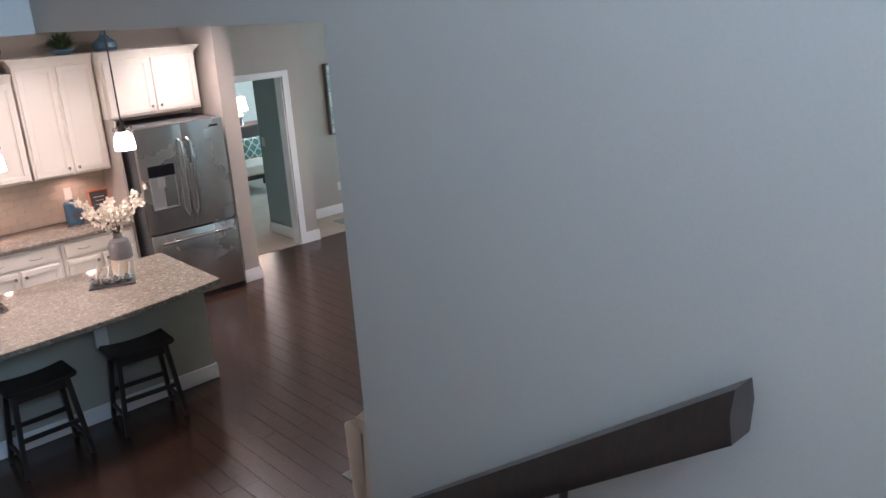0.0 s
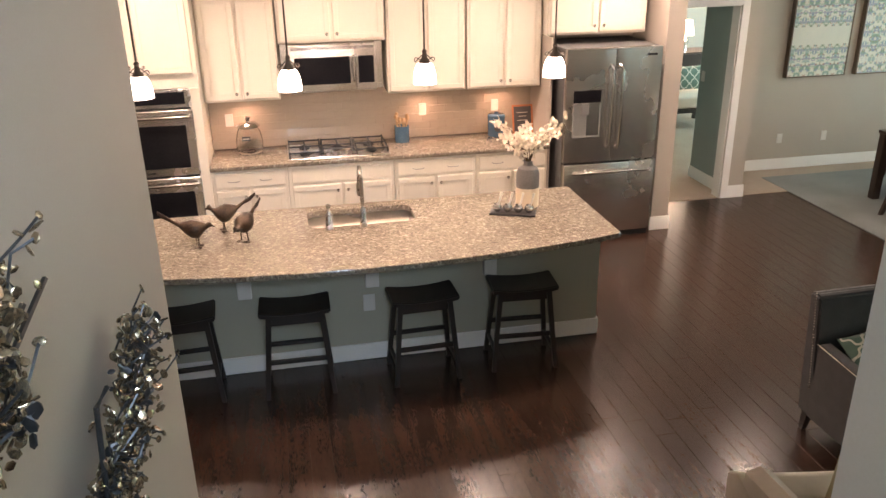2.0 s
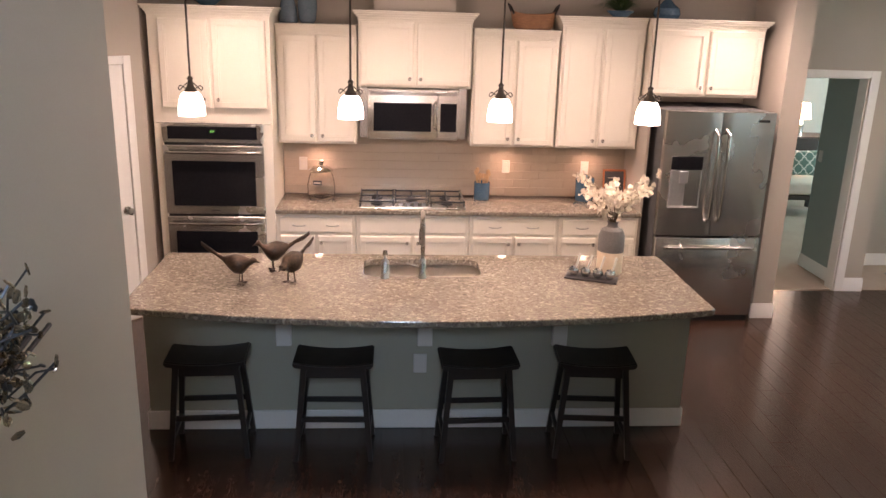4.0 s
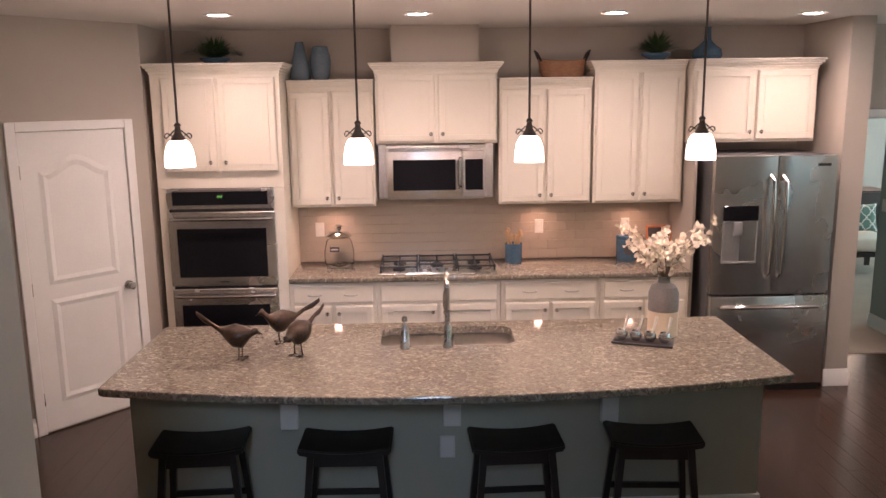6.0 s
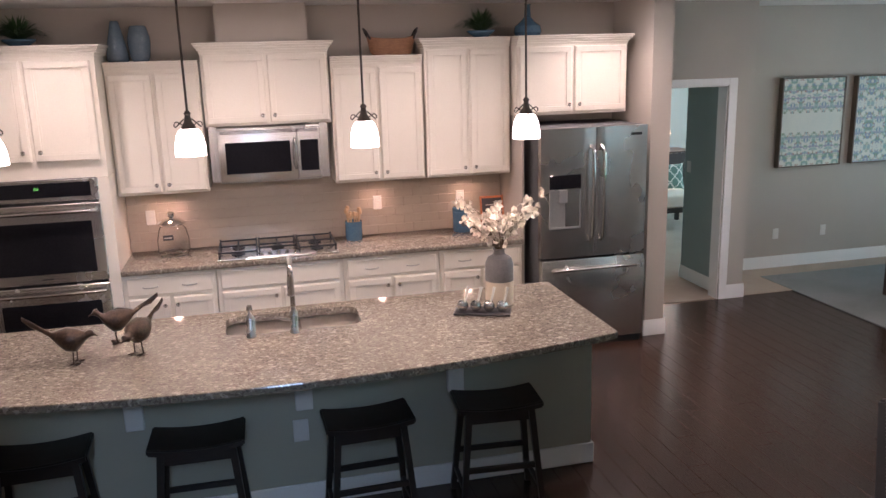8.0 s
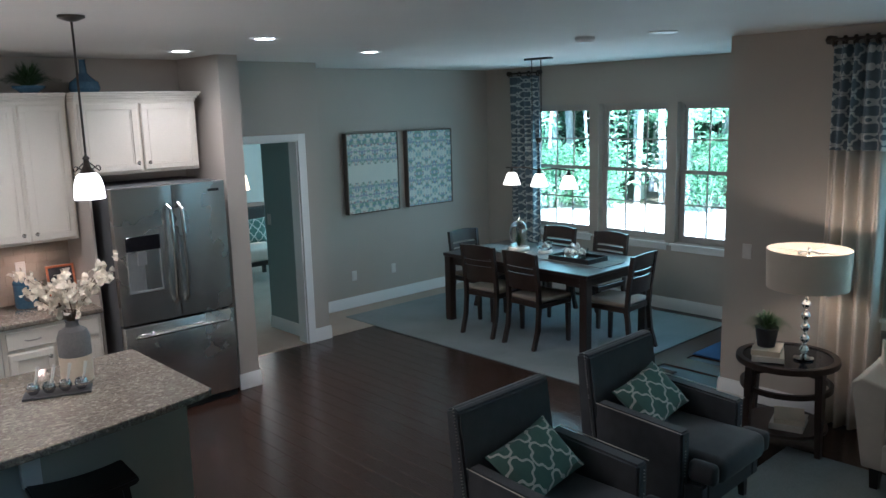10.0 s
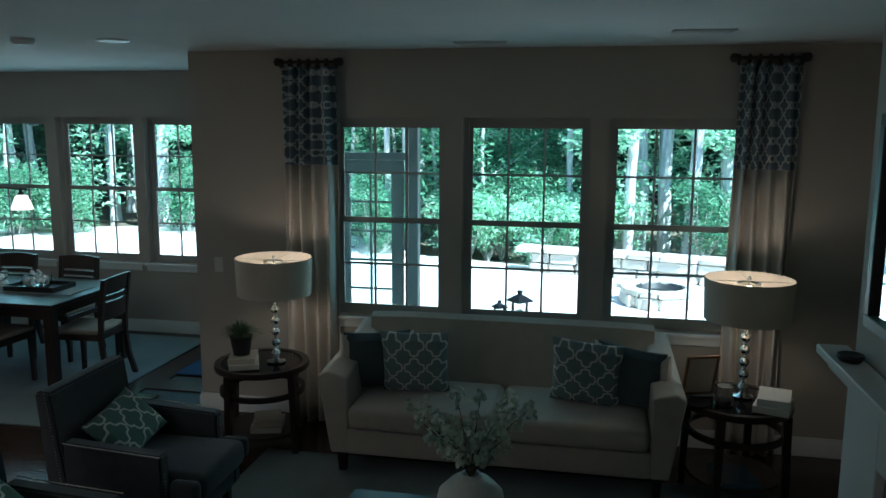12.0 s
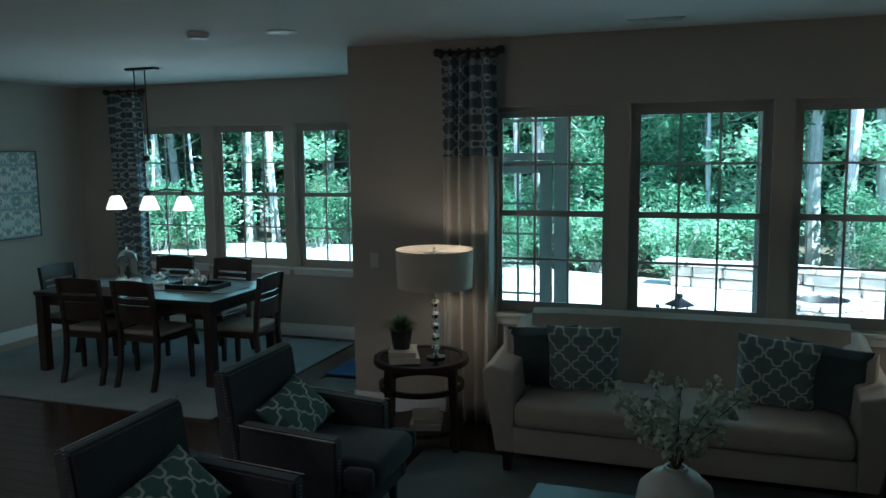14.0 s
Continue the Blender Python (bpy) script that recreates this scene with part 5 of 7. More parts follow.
# dining set
rug = thing("dining_rug", (6.73, -1.11, 0.0), "pale grey-green wool rug under the dining table", "rug")
part("pad", B(-1.26, 1.26, -1.65, 1.65, 0.001, 0.012, r=0.003), RUG, rug)
rug["category"] = "rug"
tb = thing("dining_table", (6.68, -1.36, 0.013), "dark espresso dining table set for display", "dining table")
part("tabletop", B(-0.535, 0.535, -0.97, 0.97, 0.715, 0.75, r=0.004), ESPRESSO, tb)
part("apron", boxes([(-0.475, 0.475, -0.90, -0.875, 0.62, 0.714), (-0.475, 0.475, 0.875, 0.90, 0.62, 0.714), (-0.475, -0.45, -0.875, 0.875, 0.62, 0.714), (0.45, 0.475, -0.875, 0.875, 0.62, 0.714)]), ESPRESSO, tb)
for a in (-1, 1):
    for b in (-1, 1):
        part("leg", B(a * 0.485 - 0.042, a * 0.485 + 0.042, b * 0.915 - 0.042, b * 0.915 + 0.042, 0, 0.714, r=0.004), ESPRESSO, tb)


def chair():
    """A dining chair that faces +y, with a slotted back."""
    c = thing("dining_chair", (0, 0, 0), "dark espresso dining chair with a tan upholstered seat", "dining chair", "chairs round the dining table")
    part("seat_frame", B(-0.22, 0.22, -0.21, 0.23, 0.395, 0.445, r=0.004), ESPRESSO, c)
    bm = bmesh.new()
    box(bm, -0.215, 0.215, -0.19, 0.235, 0.446, 0.49, r=0.018, seg=3)
    part("seat", bm, SEATCLOTH, c)
    for s in (-1, 1):
        lg = bmesh.new()
        skewleg(lg, (s * 0.20, 0.20, 0.394), (s * 0.20, 0.205, 0), 0.042, 0.032)
        part("leg", lg, ESPRESSO, c)
        prev = None
        lg = bmesh.new()
        ring = []
        for y, z in ((-0.29, 0.0), (-0.235, 0.18), (-0.212, 0.40), (-0.225, 0.60), (-0.27, 0.93)):
            ring.append([lg.verts.new((s * 0.20 + a * 0.018, y + b * 0.02, z)) for a, b in ((-1, -1), (1, -1), (1, 1), (-1, 1))])
        for p, q in zip(ring, ring[1:]):
            for i in range(4):
                lg.faces.new((p[i], p[(i + 1) % 4], q[(i + 1) % 4], q[i]))
        lg.faces.new(ring[0][::-1])
        lg.faces.new(ring[-1])
        part("leg", lg, ESPRESSO, c)
    for z0, z1, nm in ((0.565, 0.725, "back_panel"), (0.745, 0.785, "back_slat"), (0.805, 0.93, "top_rail")):
        bm = bmesh.new()
        n = 8
        g = []
        for i in range(n + 1):
            u = 2 * i / n - 1
            x = u * 0.181
            bow = -0.022 * (1 - u * u)
            pts = []
            for z, dy in ((z0, -0.01), (z0, 0.01), (z1, 0.01), (z1, -0.01)):
                y = -0.225 - 0.045 * max(0, (z - 0.6) / 0.33) + bow + dy
                pts.append(bm.verts.new((x, y, z + (0.012 * (1 - u * u) if z == z1 and nm == "top_rail" else 0))))
            g.append(pts)
        for p, q in zip(g, g[1:]):
            for i in range(4):
                bm.faces.new((p[i], p[(i + 1) % 4], q[(i + 1) % 4], q[i]))
        bm.faces.new(g[0])
        bm.faces.new(g[-1][::-1])
        bmesh.ops.recalc_face_normals(bm, faces=bm.faces[:])
        part(nm, bm, ESPRESSO, c)
    return c


ch = chair()
ch.matrix_basis = pose(6.21, -1.10, 0.013, 0, 0, -86)
for x, y, rz in ((6.21, -1.70, -93), (7.16, -1.00, 92), (7.16, -1.68, 88), (6.58, -2.37, 4), (6.60, -0.50, 178)):
    copy_thing(ch, pose(x, y, 0.013, 0, 0, rz))

TT = 0.764
rn = thing("table_runner", (6.70, -1.33, TT), "pale green-grey table runner", "table runner")
part("cloth", B(-0.19, 0.19, -0.90, 0.90, 0, 0.004), RUG, rn)
cl = thing("glass_cloche", (6.76, -0.95, TT + 0.005), "tall glass cloche over greenery on a white base", "cloche")
part("base", L([(0, 0), (0.12, 0), (0.125, 0.012), (0.115, 0.035), (0.105, 0.04), (0, 0.04)], 28), WHITECERAMIC, cl)
part("dome", L([(0.095, 0.041), (0.098, 0.20), (0.085, 0.27), (0.05, 0.315), (0.012, 0.325), (0.010, 0.335), (0.018, 0.345), (0, 0.358), ], 28, False), GLASS, cl)
part("greenery", blades(40, 0.05, 0.22, 0.004, 9), LEAFDARK, cl, loc=(0, 0, 0.041))
bw = thing("glass_bowl", (6.80, -1.29, TT + 0.005), "small glass bowl of shells on a white foot", "bowl")
part("foot", L([(0, 0), (0.075, 0), (0.08, 0.01), (0.07, 0.03), (0, 0.032)], 24), WHITECERAMIC, bw)
part("bowl", L([(0, 0.033), (0.05, 0.035), (0.085, 0.07), (0.088, 0.10), (0.075, 0.125), (0.072, 0.125), (0.084, 0.10), (0.08, 0.07), (0.045, 0.04), (0, 0.038)], 24, False), GLASS, bw)


def lumps(n, r, h, s, seed):
    rnd = random.Random(seed)
    bm = bmesh.new()
    for k in range(n):
        a, q = rnd.uniform(0, 6.28), r * rnd.uniform(0, 1) ** 0.5
        m = pose(q * math.cos(a), q * math.sin(a), s * 0.6 + h * rnd.uniform(0, 1) * (1 - q / (r * 1.3)), rnd.uniform(0, 360), rnd.uniform(0, 360), 0) @ Matrix.Diagonal((s, s * 0.8, s * 0.55, 1))
        bmesh.ops.create_icosphere(bm, subdivisions=1, radius=1, matrix=m)
    return bm


part("shells", lumps(9, 0.045, 0.05, 0.022, 3), WHITECERAMIC, bw, loc=(0, 0, 0.045))
ty = thing("wooden_tray", (6.71, -1.79, TT + 0.005), "dark wooden tray with raised rims", "tray")
part("tray", boxes([(-0.16, 0.16, -0.25, 0.25, 0, 0.012), (-0.16, -0.148, -0.25, 0.25, 0.0125, 0.045), (0.148, 0.16, -0.25, 0.25, 0.0125, 0.045), (-0.148, 0.148, -0.25, -0.238, 0.0125, 0.045), (-0.148, 0.148, 0.238, 0.25, 0.0125, 0.045)]), BLACKWOOD, ty)
gb = thing("shell_bowl", (6.71, -1.76, TT + 0.019), "wide glass bowl heaped with white coral and shells", "bowl")
part("bowl", L([(0, 0), (0.11, 0), (0.125, 0.01), (0.13, 0.10), (0.126, 0.10), (0.12, 0.012), (0, 0.006)], 28, False), GLASS, gb)
part("coral", lumps(34, 0.10, 0.14, 0.03, 4), WHITECERAMIC, gb, "", "stuff", loc=(0, 0, 0.008))

# chandelier
cd = thing("chandelier", (6.65, -1.34, CEIL), "bronze linear chandelier with three lit glass shades", "chandelier")
part("canopy", B(-0.045, 0.045, -0.16, 0.16, -0.022, -0.001, r=0.008, seg=2), BRONZE, cd)
part("rod", T([(0, 0.09, -0.02), (0, 0.09, -1.12)], 0.005, 8), BRONZE, cd)
part("rod", T([(0, -0.03, -0.02), (0, -0.03, -0.82), (0, 0.03, -0.86)], 0.005, 8), BRONZE, cd)
part("hub", L([(0, -0.79), (0.03, -0.80), (0.035, -0.82), (0.025, -0.845), (0, -0.85)], 16), BRONZE, cd)
part("bar", T([(0, -0.46, -1.12), (0, -0.2, -1.105), (0, 0, -1.13), (0, 0.2, -1.105), (0, 0.46, -1.12)], 0.008, 8), BRONZE, cd)
for y in (-0.38, 0.0, 0.38):
    part("holder", L([(0, -1.10), (0.012, -1.11), (0.014, -1.14), (0.03, -1.16), (0.03, -1.175), (0, -1.175)], 14, y=y), BRONZE, cd)
    sh = part("shade", L([(0.032, -1.165), (0.052, -1.18), (0.088, -1.275), (0.092, -1.295), (0.087, -1.295), (0.048, -1.185), (0.03, -1.172)], 24, False, y=y), OPAL2, cd, "glowing flared glass shade")
    sh.visible_shadow = False
dm = thing("doormat", (7.26, -3.28, 0.0), "deep blue doormat by the glazed door", "doormat")
part("pad", B(-0.42, 0.42, -0.26, 0.26, 0.001, 0.014, r=0.003), MATBLUE, dm)


# glazed patio doors
def glazed_door(name, w, h, cols, rows, loc, rz, label, z0=0.0, knob=1, colr=TRIM):
    g = thing(name, loc, label, "door", rz=rz)
    s = 0.12
    part("frame", boxes([(-w / 2, -w / 2 + s, -0.022, 0.022, z0, h), (w / 2 - s, w / 2, -0.022, 0.022, z0, h), (-w / 2 + s, w / 2 - s, -0.022, 0.022, z0, z0 + 0.24), (-w / 2 + s, w / 2 - s, -0.022, 0.022, h - s, h)], 0.002), colr, g)
    m = bmesh.new()
    a, b, c, d = -w / 2 + s, w / 2 - s, z0 + 0.24, h - s
    for i in range(1, cols):
        x = a + (b - a) * i / cols
        box(m, x - 0.01, x + 0.01, -0.014, 0.014, c, d)
    for i in range(1, rows):
        z = c + (d - c) * i / rows
        box(m, a, b, -0.012, 0.012, z - 0.01, z + 0.01)
    part("muntin", m, colr, g)
    pn = part("pane", B(a, b, -0.002, 0.002, c, d), PANE, g)
    pn.visible_shadow = False
    part("handle", T([(knob * (w / 2 - 0.06), -0.02, 1.0), (knob * (w / 2 - 0.06), -0.055, 1.0), (knob * (w / 2 - 0.15), -0.06, 1.0)], 0.009, 8), BRONZE, g)
    return g


glazed_door("patio_door", 0.86, 2.04, 2, 5, (7.08, -3.78, 0.0), 0, "white glazed door to the porch, closed", knob=-1)
glazed_door("porch_door", 0.68, 1.90, 2, 5, (8.2, -4.48, 0.0), 90, "pale green glazed screen door of the porch, closed", z0=0.05, colr=PORCH)

# curtains


def curtain(x, y0, y1, z0, z1, seam, label, rings):
    """A gathered panel that hangs in the plane x, with soft round pleats."""
    c = thing("curtain", (x, (y0 + y1) / 2, 0), label, "curtain")
    w = y1 - y0
    for nm, a, b, m, lab in (("printed_panel", seam, z1, CURTAINPRINT, "blue-grey quatrefoil print"), ("plain_panel", z0, seam - 0.0, CREAMCLOTH, "plain cream lower cloth")):
        if b - a < 0.05:
            continue
        bm = bmesh.new()
        n, k = 64, 14
        g = []
        for j in range(k + 1):
            z = a + (b - a) * j / k
            row = []
            for i in range(n + 1):
                u = i / n
                ph = u * 2 * math.pi * 4.5 + 0.5 * math.sin(z * 1.3 + u * 4)
                amp = 0.058 * (0.8 + 0.25 * math.sin(u * 9 + 2))
                row.append(bm.verts.new((amp * math.sin(ph) + 0.008 * math.sin(z * 2 + u * 5), -w / 2 + w * u + 0.008 * math.sin(z * 2.1 + u * 6), z)))
            g.append(row)
        for p, q in zip(g, g[1:]):
            for i in range(n):
                bm.faces.new((p[i], p[i + 1], q[i + 1], q[i]))
        ob = part(nm, bm, m, c, lab)
        so = ob.modifiers.new("thick", "SOLIDIFY")
        so.thickness = 0.003
    rd = thing("curtain_rod", (x, (y0 + y1) / 2, z1 + 0.035), "dark bronze curtain rod with round finials", "curtain rod")
    part("rod", T([(0, -w / 2 - 0.02, 0), (0, w / 2 + 0.02, 0)], 0.011, 10), BRONZE, rd)
    for i in range(rings):
        y = -w / 2 + w * i / (rings - 1)
        q = [(0.001 + 0.028 * math.cos(t), y, 0.028 * math.sin(t) - 0.012) for t in [2 * math.pi * v / 12 for v in range(13)]]
        part("ring", T(q, 0.011, 6), BRONZE, rd)
    for s in (-1, 1):
        part("finial", L([(0, -0.032), (0.02, -0.026), (0.032, 0), (0.02, 0.026), (0, 0.032)], 14, y=s * (w / 2 + 0.03)), BRONZE, rd)
    part("bracket", T([(0.0, 0, 0), (6.098 - x if x < 7 else 8.158 - x, 0, 0.0)], 0.008, 8), BRONZE, rd)
    return c


curtain(6.02, -4.865, -4.455, 0.012, 2.665, 1.965, "cream curtain with a blue-grey lattice top, gathered", 7)
curtain(6.02, -7.985, -7.60, 0.012, 2.665, 1.98, "cream curtain with a blue-grey lattice top, gathered", 7)
curtain(8.08, -0.12, 0.34, 0.014, 2.685, 0.02, "blue-grey lattice print curtain, gathered", 4)

# living room
rg = thing("living_rug", (3.72, -6.20, 0.0), "pale grey-green wool rug of the living room", "rug")
part("pad", B(-1.72, 1.72, -1.68, 1.68, 0.001, 0.012, r=0.003), RUG, rg)


def arm_shape(bm, y0, y1, depth, zb, zf, z0, flare):
    """A sofa arm from its tall back to its low front, faces +x; flare pushes the top outward."""
    n = 8
    g = []
    for i in range(n + 1):
        t = i / n
        x = -depth / 2 + depth * t
        zt = zb + (zf - zb) * t ** 0.8
        o = flare * (0.4 + 0.6 * t)
        g.append([bm.verts.new(p) for p in ((x, y0, z0), (x, y1, z0), (x, y1 + (o if flare > 0 else 0), zt - 0.03), (x, (y0 + y1) / 2 + o, zt + 0.006), (x, y0 + (o if flare < 0 else 0), zt - 0.03))])
    for p, q in zip(g, g[1:]):
        for i in range(5):
            bm.faces.new((p[i], p[(i + 1) % 5], q[(i + 1) % 5], q[i]))
    bm.faces.new(g[0])
    bm.faces.new(g[-1][::-1])
    bmesh.ops.recalc_face_normals(bm, faces=bm.faces[:])
    bmesh.ops.bevel(bm, geom=[e for e in bm.edges if e.calc_face_angle(0) > 0.5], offset=0.018, segments=3, profile=0.6, affect="EDGES")
    return bm


def sofa():
    """Faces +x, its middle at the origin."""
    s = thing("sofa", (0, 0, 0), "oatmeal linen sofa with sloping arms and two seat cushions", "sofa", "facing sofas")
    hw = 1.08
    bm = bmesh.new()
    box(bm, -0.38, 0.44, -hw + 0.12, hw - 0.12, 0.13, 0.30, r=0.02, seg=2)
    part("base", bm, BEIGECLOTH, s)
    bm = bmesh.new()
    g = []
    n = 12
    for i in range(n + 1):
        u = 2 * i / n - 1
        zt = 0.908 - 0.012 * abs(u) ** 6
        g.append([bm.verts.new(p) for p in ((-0.44, u * (hw - 0.08), 0.12), (-0.22, u * (hw - 0.08), 0.30), (-0.25, u * (hw - 0.08), 0.60), (-0.31, u * (hw - 0.08), zt - 0.03), (-0.36, u * (hw - 0.08), zt), (-0.42, u * (hw - 0.08), zt - 0.02))])
    for p, q in zip(g, g[1:]):
        for i in range(6):
            bm.faces.new((p[i], p[(i + 1) % 6], q[(i + 1) % 6], q[i]))
    bm.faces.new(g[0])
    bm.faces.new(g[-1][::-1])
    bmesh.ops.recalc_face_normals(bm, faces=bm.faces[:])
    part("backrest", bm, BEIGECLOTH, s)
    for sg in (-1, 1):
        a, b = sorted((sg * (hw - 0.13), sg * (hw - 0.01)))
        bm = arm_shape(bmesh.new(), a, b, 0.86, 0.84, 0.67, 0.13, sg * 0.085)
        part("arm", bm, BEIGECLOTH, s)
        bm = bmesh.new()
        y0, y1 = sorted((sg * 0.004, sg * (hw - 0.135)))
        box(bm, -0.22, 0.47, y0, y1, 0.305, 0.455, r=0.045, seg=4)
        for vv in bm.verts:
            if vv.co.z > 0.40:
                vv.co.z += 0.018 * max(0, 1 - ((vv.co.y - (y0 + y1) / 2) / 0.5) ** 2)
        part("seat_cushion", bm, BEIGECLOTH, s)
    for a in (-0.36, 0.38):
        for b in (-1, 1):
            part("leg", skewleg(bmesh.new(), (a, b * (hw - 0.08), 0.13), (a, b * (hw - 0.08), 0), 0.06, 0.045), BLACKWOOD, s)
    return s


s1 = sofa()
s1.matrix_basis = pose(5.60, -6.145, 0.013, 0, 0, 180)
s2 = copy_thing(s1, pose(2.02, -6.34, 0.013))


def pillow(name, w, h, material, m, label, d=0.15, group=""):
    t = thing(name, (0, 0, 0), label, "cushion", group)
    t.matrix_basis = m
    part("cover", cushion(w, h, d), material, t)
    if material is DARKTEAL:
        for s in (-1, 1):
            e = part("edge_trim", cushion(0.07, h * 0.98, 0.085, 10), CREAMCLOTH, t, "gathered cream edge")
            e.location = (s * (w / 2 - 0.012), 0, 0)
    return t


pillow("throw_pillow", 0.45, 0.45, DARKTEAL, pose(5.53, -5.29, 0.675, 15, 0, -68), "dark slate cushion with a cream edge on the sofa", group="cushions on the sofa")
pillow("throw_pillow", 0.46, 0.48, PILLOWTEAL, pose(5.50, -5.57, 0.685, 16, 0, -84), "grey-teal lattice cushion on the sofa", group="cushions on the sofa")
pillow("throw_pillow", 0.46, 0.48, PILLOWTEAL, pose(5.50, -6.70, 0.685, 16, 4, -96), "grey-teal lattice cushion on the sofa", group="cushions on the sofa")
pillow("throw_pillow", 0.45, 0.45, DARKTEAL, pose(5.50, -6.99, 0.675, 15, 3, -112), "dark slate cushion with a cream edge on the sofa", group="cushions on the sofa")
pillow("throw_pillow", 0.46, 0.46, OLIVE, pose(1.98, -5.58, 0.68, 16, 0, 100), "olive cushion on the opposite sofa")


def armchair():
    """Faces -y, its middle at the origin."""
    c = thing("armchair", (0, 0, 0), "charcoal grey armchair with nailhead trim and square arms", "armchair", "pair of grey armchairs")
    part("base", boxes([(-0.26, 0.26, -0.42, 0.25, 0.16, 0.30), (-0.335, -0.262, -0.42, -0.315, 0.16, 0.30), (0.262, 0.335, -0.42, -0.315, 0.16, 0.30)], 0.01), GREYCLOTH, c)
    bm = bmesh.new()
    pf = ((0.22, 0.30), (0.30, 0.875), (0.34, 0.89), (0.39, 0.875), (0.33, 0.14), (0.22, 0.14))
    l_ = [bm.verts.new((-0.345, y, z)) for y, z in pf]
    r_ = [bm.verts.new((0.345, y, z)) for y, z in pf]
    for i in range(6):
        bm.faces.new((l_[i], l_[(i + 1) % 6], r_[(i + 1) % 6], r_[i]))
    bm.faces.new(l_)
    bm.faces.new(r_[::-1])
    bmesh.ops.recalc_face_normals(bm, faces=bm.faces[:])
    bmesh.ops.bevel(bm, geom=[e for e in bm.edges if e.calc_face_angle(0) > 0.6], offset=0.012, segments=2, affect="EDGES")
    part("backrest", bm, GREYCLOTH, c)
    for s in (-1, 1):
        bm = bmesh.new()
        x0, x1 = sorted((s * 0.27, s * 0.355))
        pr = [(-0.31, 0.14), (-0.31, 0.585), (0.24, 0.62), (0.24, 0.14)]
        a = [bm.verts.new((x0, y, z)) for y, z in pr]
        b = [bm.verts.new((x1, y, z)) for y, z in pr]
        for i in range(4):
            bm.faces.new((a[i], a[(i + 1) % 4], b[(i + 1) % 4], b[i]))
        bm.faces.new(a)
        bm.faces.new(b[::-1])
        bmesh.ops.recalc_face_normals(bm, faces=bm.faces[:])
        bmesh.ops.bevel(bm, geom=bm.edges[:], offset=0.012, segments=2, affect="EDGES")
        part("arm", bm, GREYCLOTH, c)
        part("piping", T([(s * 0.362, -0.31, 0.585), (s * 0.362, 0.235, 0.62)], 0.0025, 6), CREAMCLOTH, c, "pale piping along the arm")
        nb = bmesh.new()
        for i in range(22):
            z = 0.17 + i * 0.018
            lathe(nb, [(0.0055, 0), (0.004, 0.003), (0, 0.004)], s * 0.32, -0.313, z, 6)
        for i in range(36):
            t = i / 35
            lathe(nb, [(0.0055, 0), (0.004, 0.003), (0, 0.004)], s * 0.348, 0.255 + 0.075 * t, 0.32 + 0.57 * t, 6)
        ob = part("nailheads", nb, NICKEL, c, "row of small nailheads", "stuff")
        for y in (-0.34, 0.28):
            part("leg", skewleg(bmesh.new(), (s * 0.30, y, 0.16), (s * 0.30, y + (0.03 if y > 0 else -0.01), 0), 0.05, 0.032), BLACKWOOD, c)
    bm = bmesh.new()
    box(bm, -0.262, 0.262, -0.50, 0.21, 0.305, 0.455, r=0.05, seg=4)
    box(bm, -0.335, -0.262, -0.49, -0.33, 0.32, 0.44, r=0.03, seg=3)
    box(bm, 0.262, 0.335, -0.49, -0.33, 0.32, 0.44, r=0.03, seg=3)
    part("seat_cushion", bm, GREYCLOTH, c)
    return c


a1 = armchair()
a1.matrix_basis = pose(3.19, -4.34, 0.003, 0, 0, 1)
a2 = copy_thing(a1, pose(4.30, -4.28, 0.003, 0, 0, 1))
pillow("lumbar_pillow", 0.47, 0.32, PILLOWGREEN, pose(3.17, -4.25, 0.59, -48, -8, 4), "green lattice lumbar cushion on an armchair", 0.13, "lumbar cushions")
pillow("lumbar_pillow", 0.47, 0.32, PILLOWGREEN, pose(4.31, -4.18, 0.59, -48, -8, 4), "green lattice lumbar cushion on an armchair", 0.13, "lumbar cushions")


def side_table(x, y):
    t = thing("side_table", (x, y, 0.0), "round espresso side table with a glass top and low shelf", "side table", "round side tables")
    part("rim", L([(0.29, 0.575), (0.325, 0.575), (0.33, 0.59), (0.325, 0.615), (0.285, 0.615), (0.285, 0.60), (0.29, 0.575)], 40, False), ESPRESSO, t)
    part("glass_top", L([(0, 0.601), (0.284, 0.601), (0.284, 0.609), (0, 0.609)], 36), BLACKGLASS, t)
    part("ring_rail", L([(0.27, 0.40), (0.295, 0.40), (0.295, 0.435), (0.27, 0.435), (0.27, 0.40)], 36, False), ESPRESSO, t)
    part("shelf", L([(0, 0.12), (0.27, 0.12), (0.275, 0.13), (0.27, 0.145), (0, 0.145)], 36), ESPRESSO, t)
    for k in range(4):
        a = math.pi / 4 + k * math.pi / 2 + 0.35
        c, s = math.cos(a), math.sin(a)
        part("leg", skewleg(bmesh.new(), (0.298 * c, 0.298 * s, 0.574), (0.318 * c, 0.318 * s, 0), 0.05, 0.036), ESPRESSO, t)
    return t


TX1, TY1, TX2, TY2 = 5.53, -4.455, 5.40, -7.61
t1 = side_table(TX1, TY1)
t2 = copy_thing(t1, pose(TX2, TY2, 0))


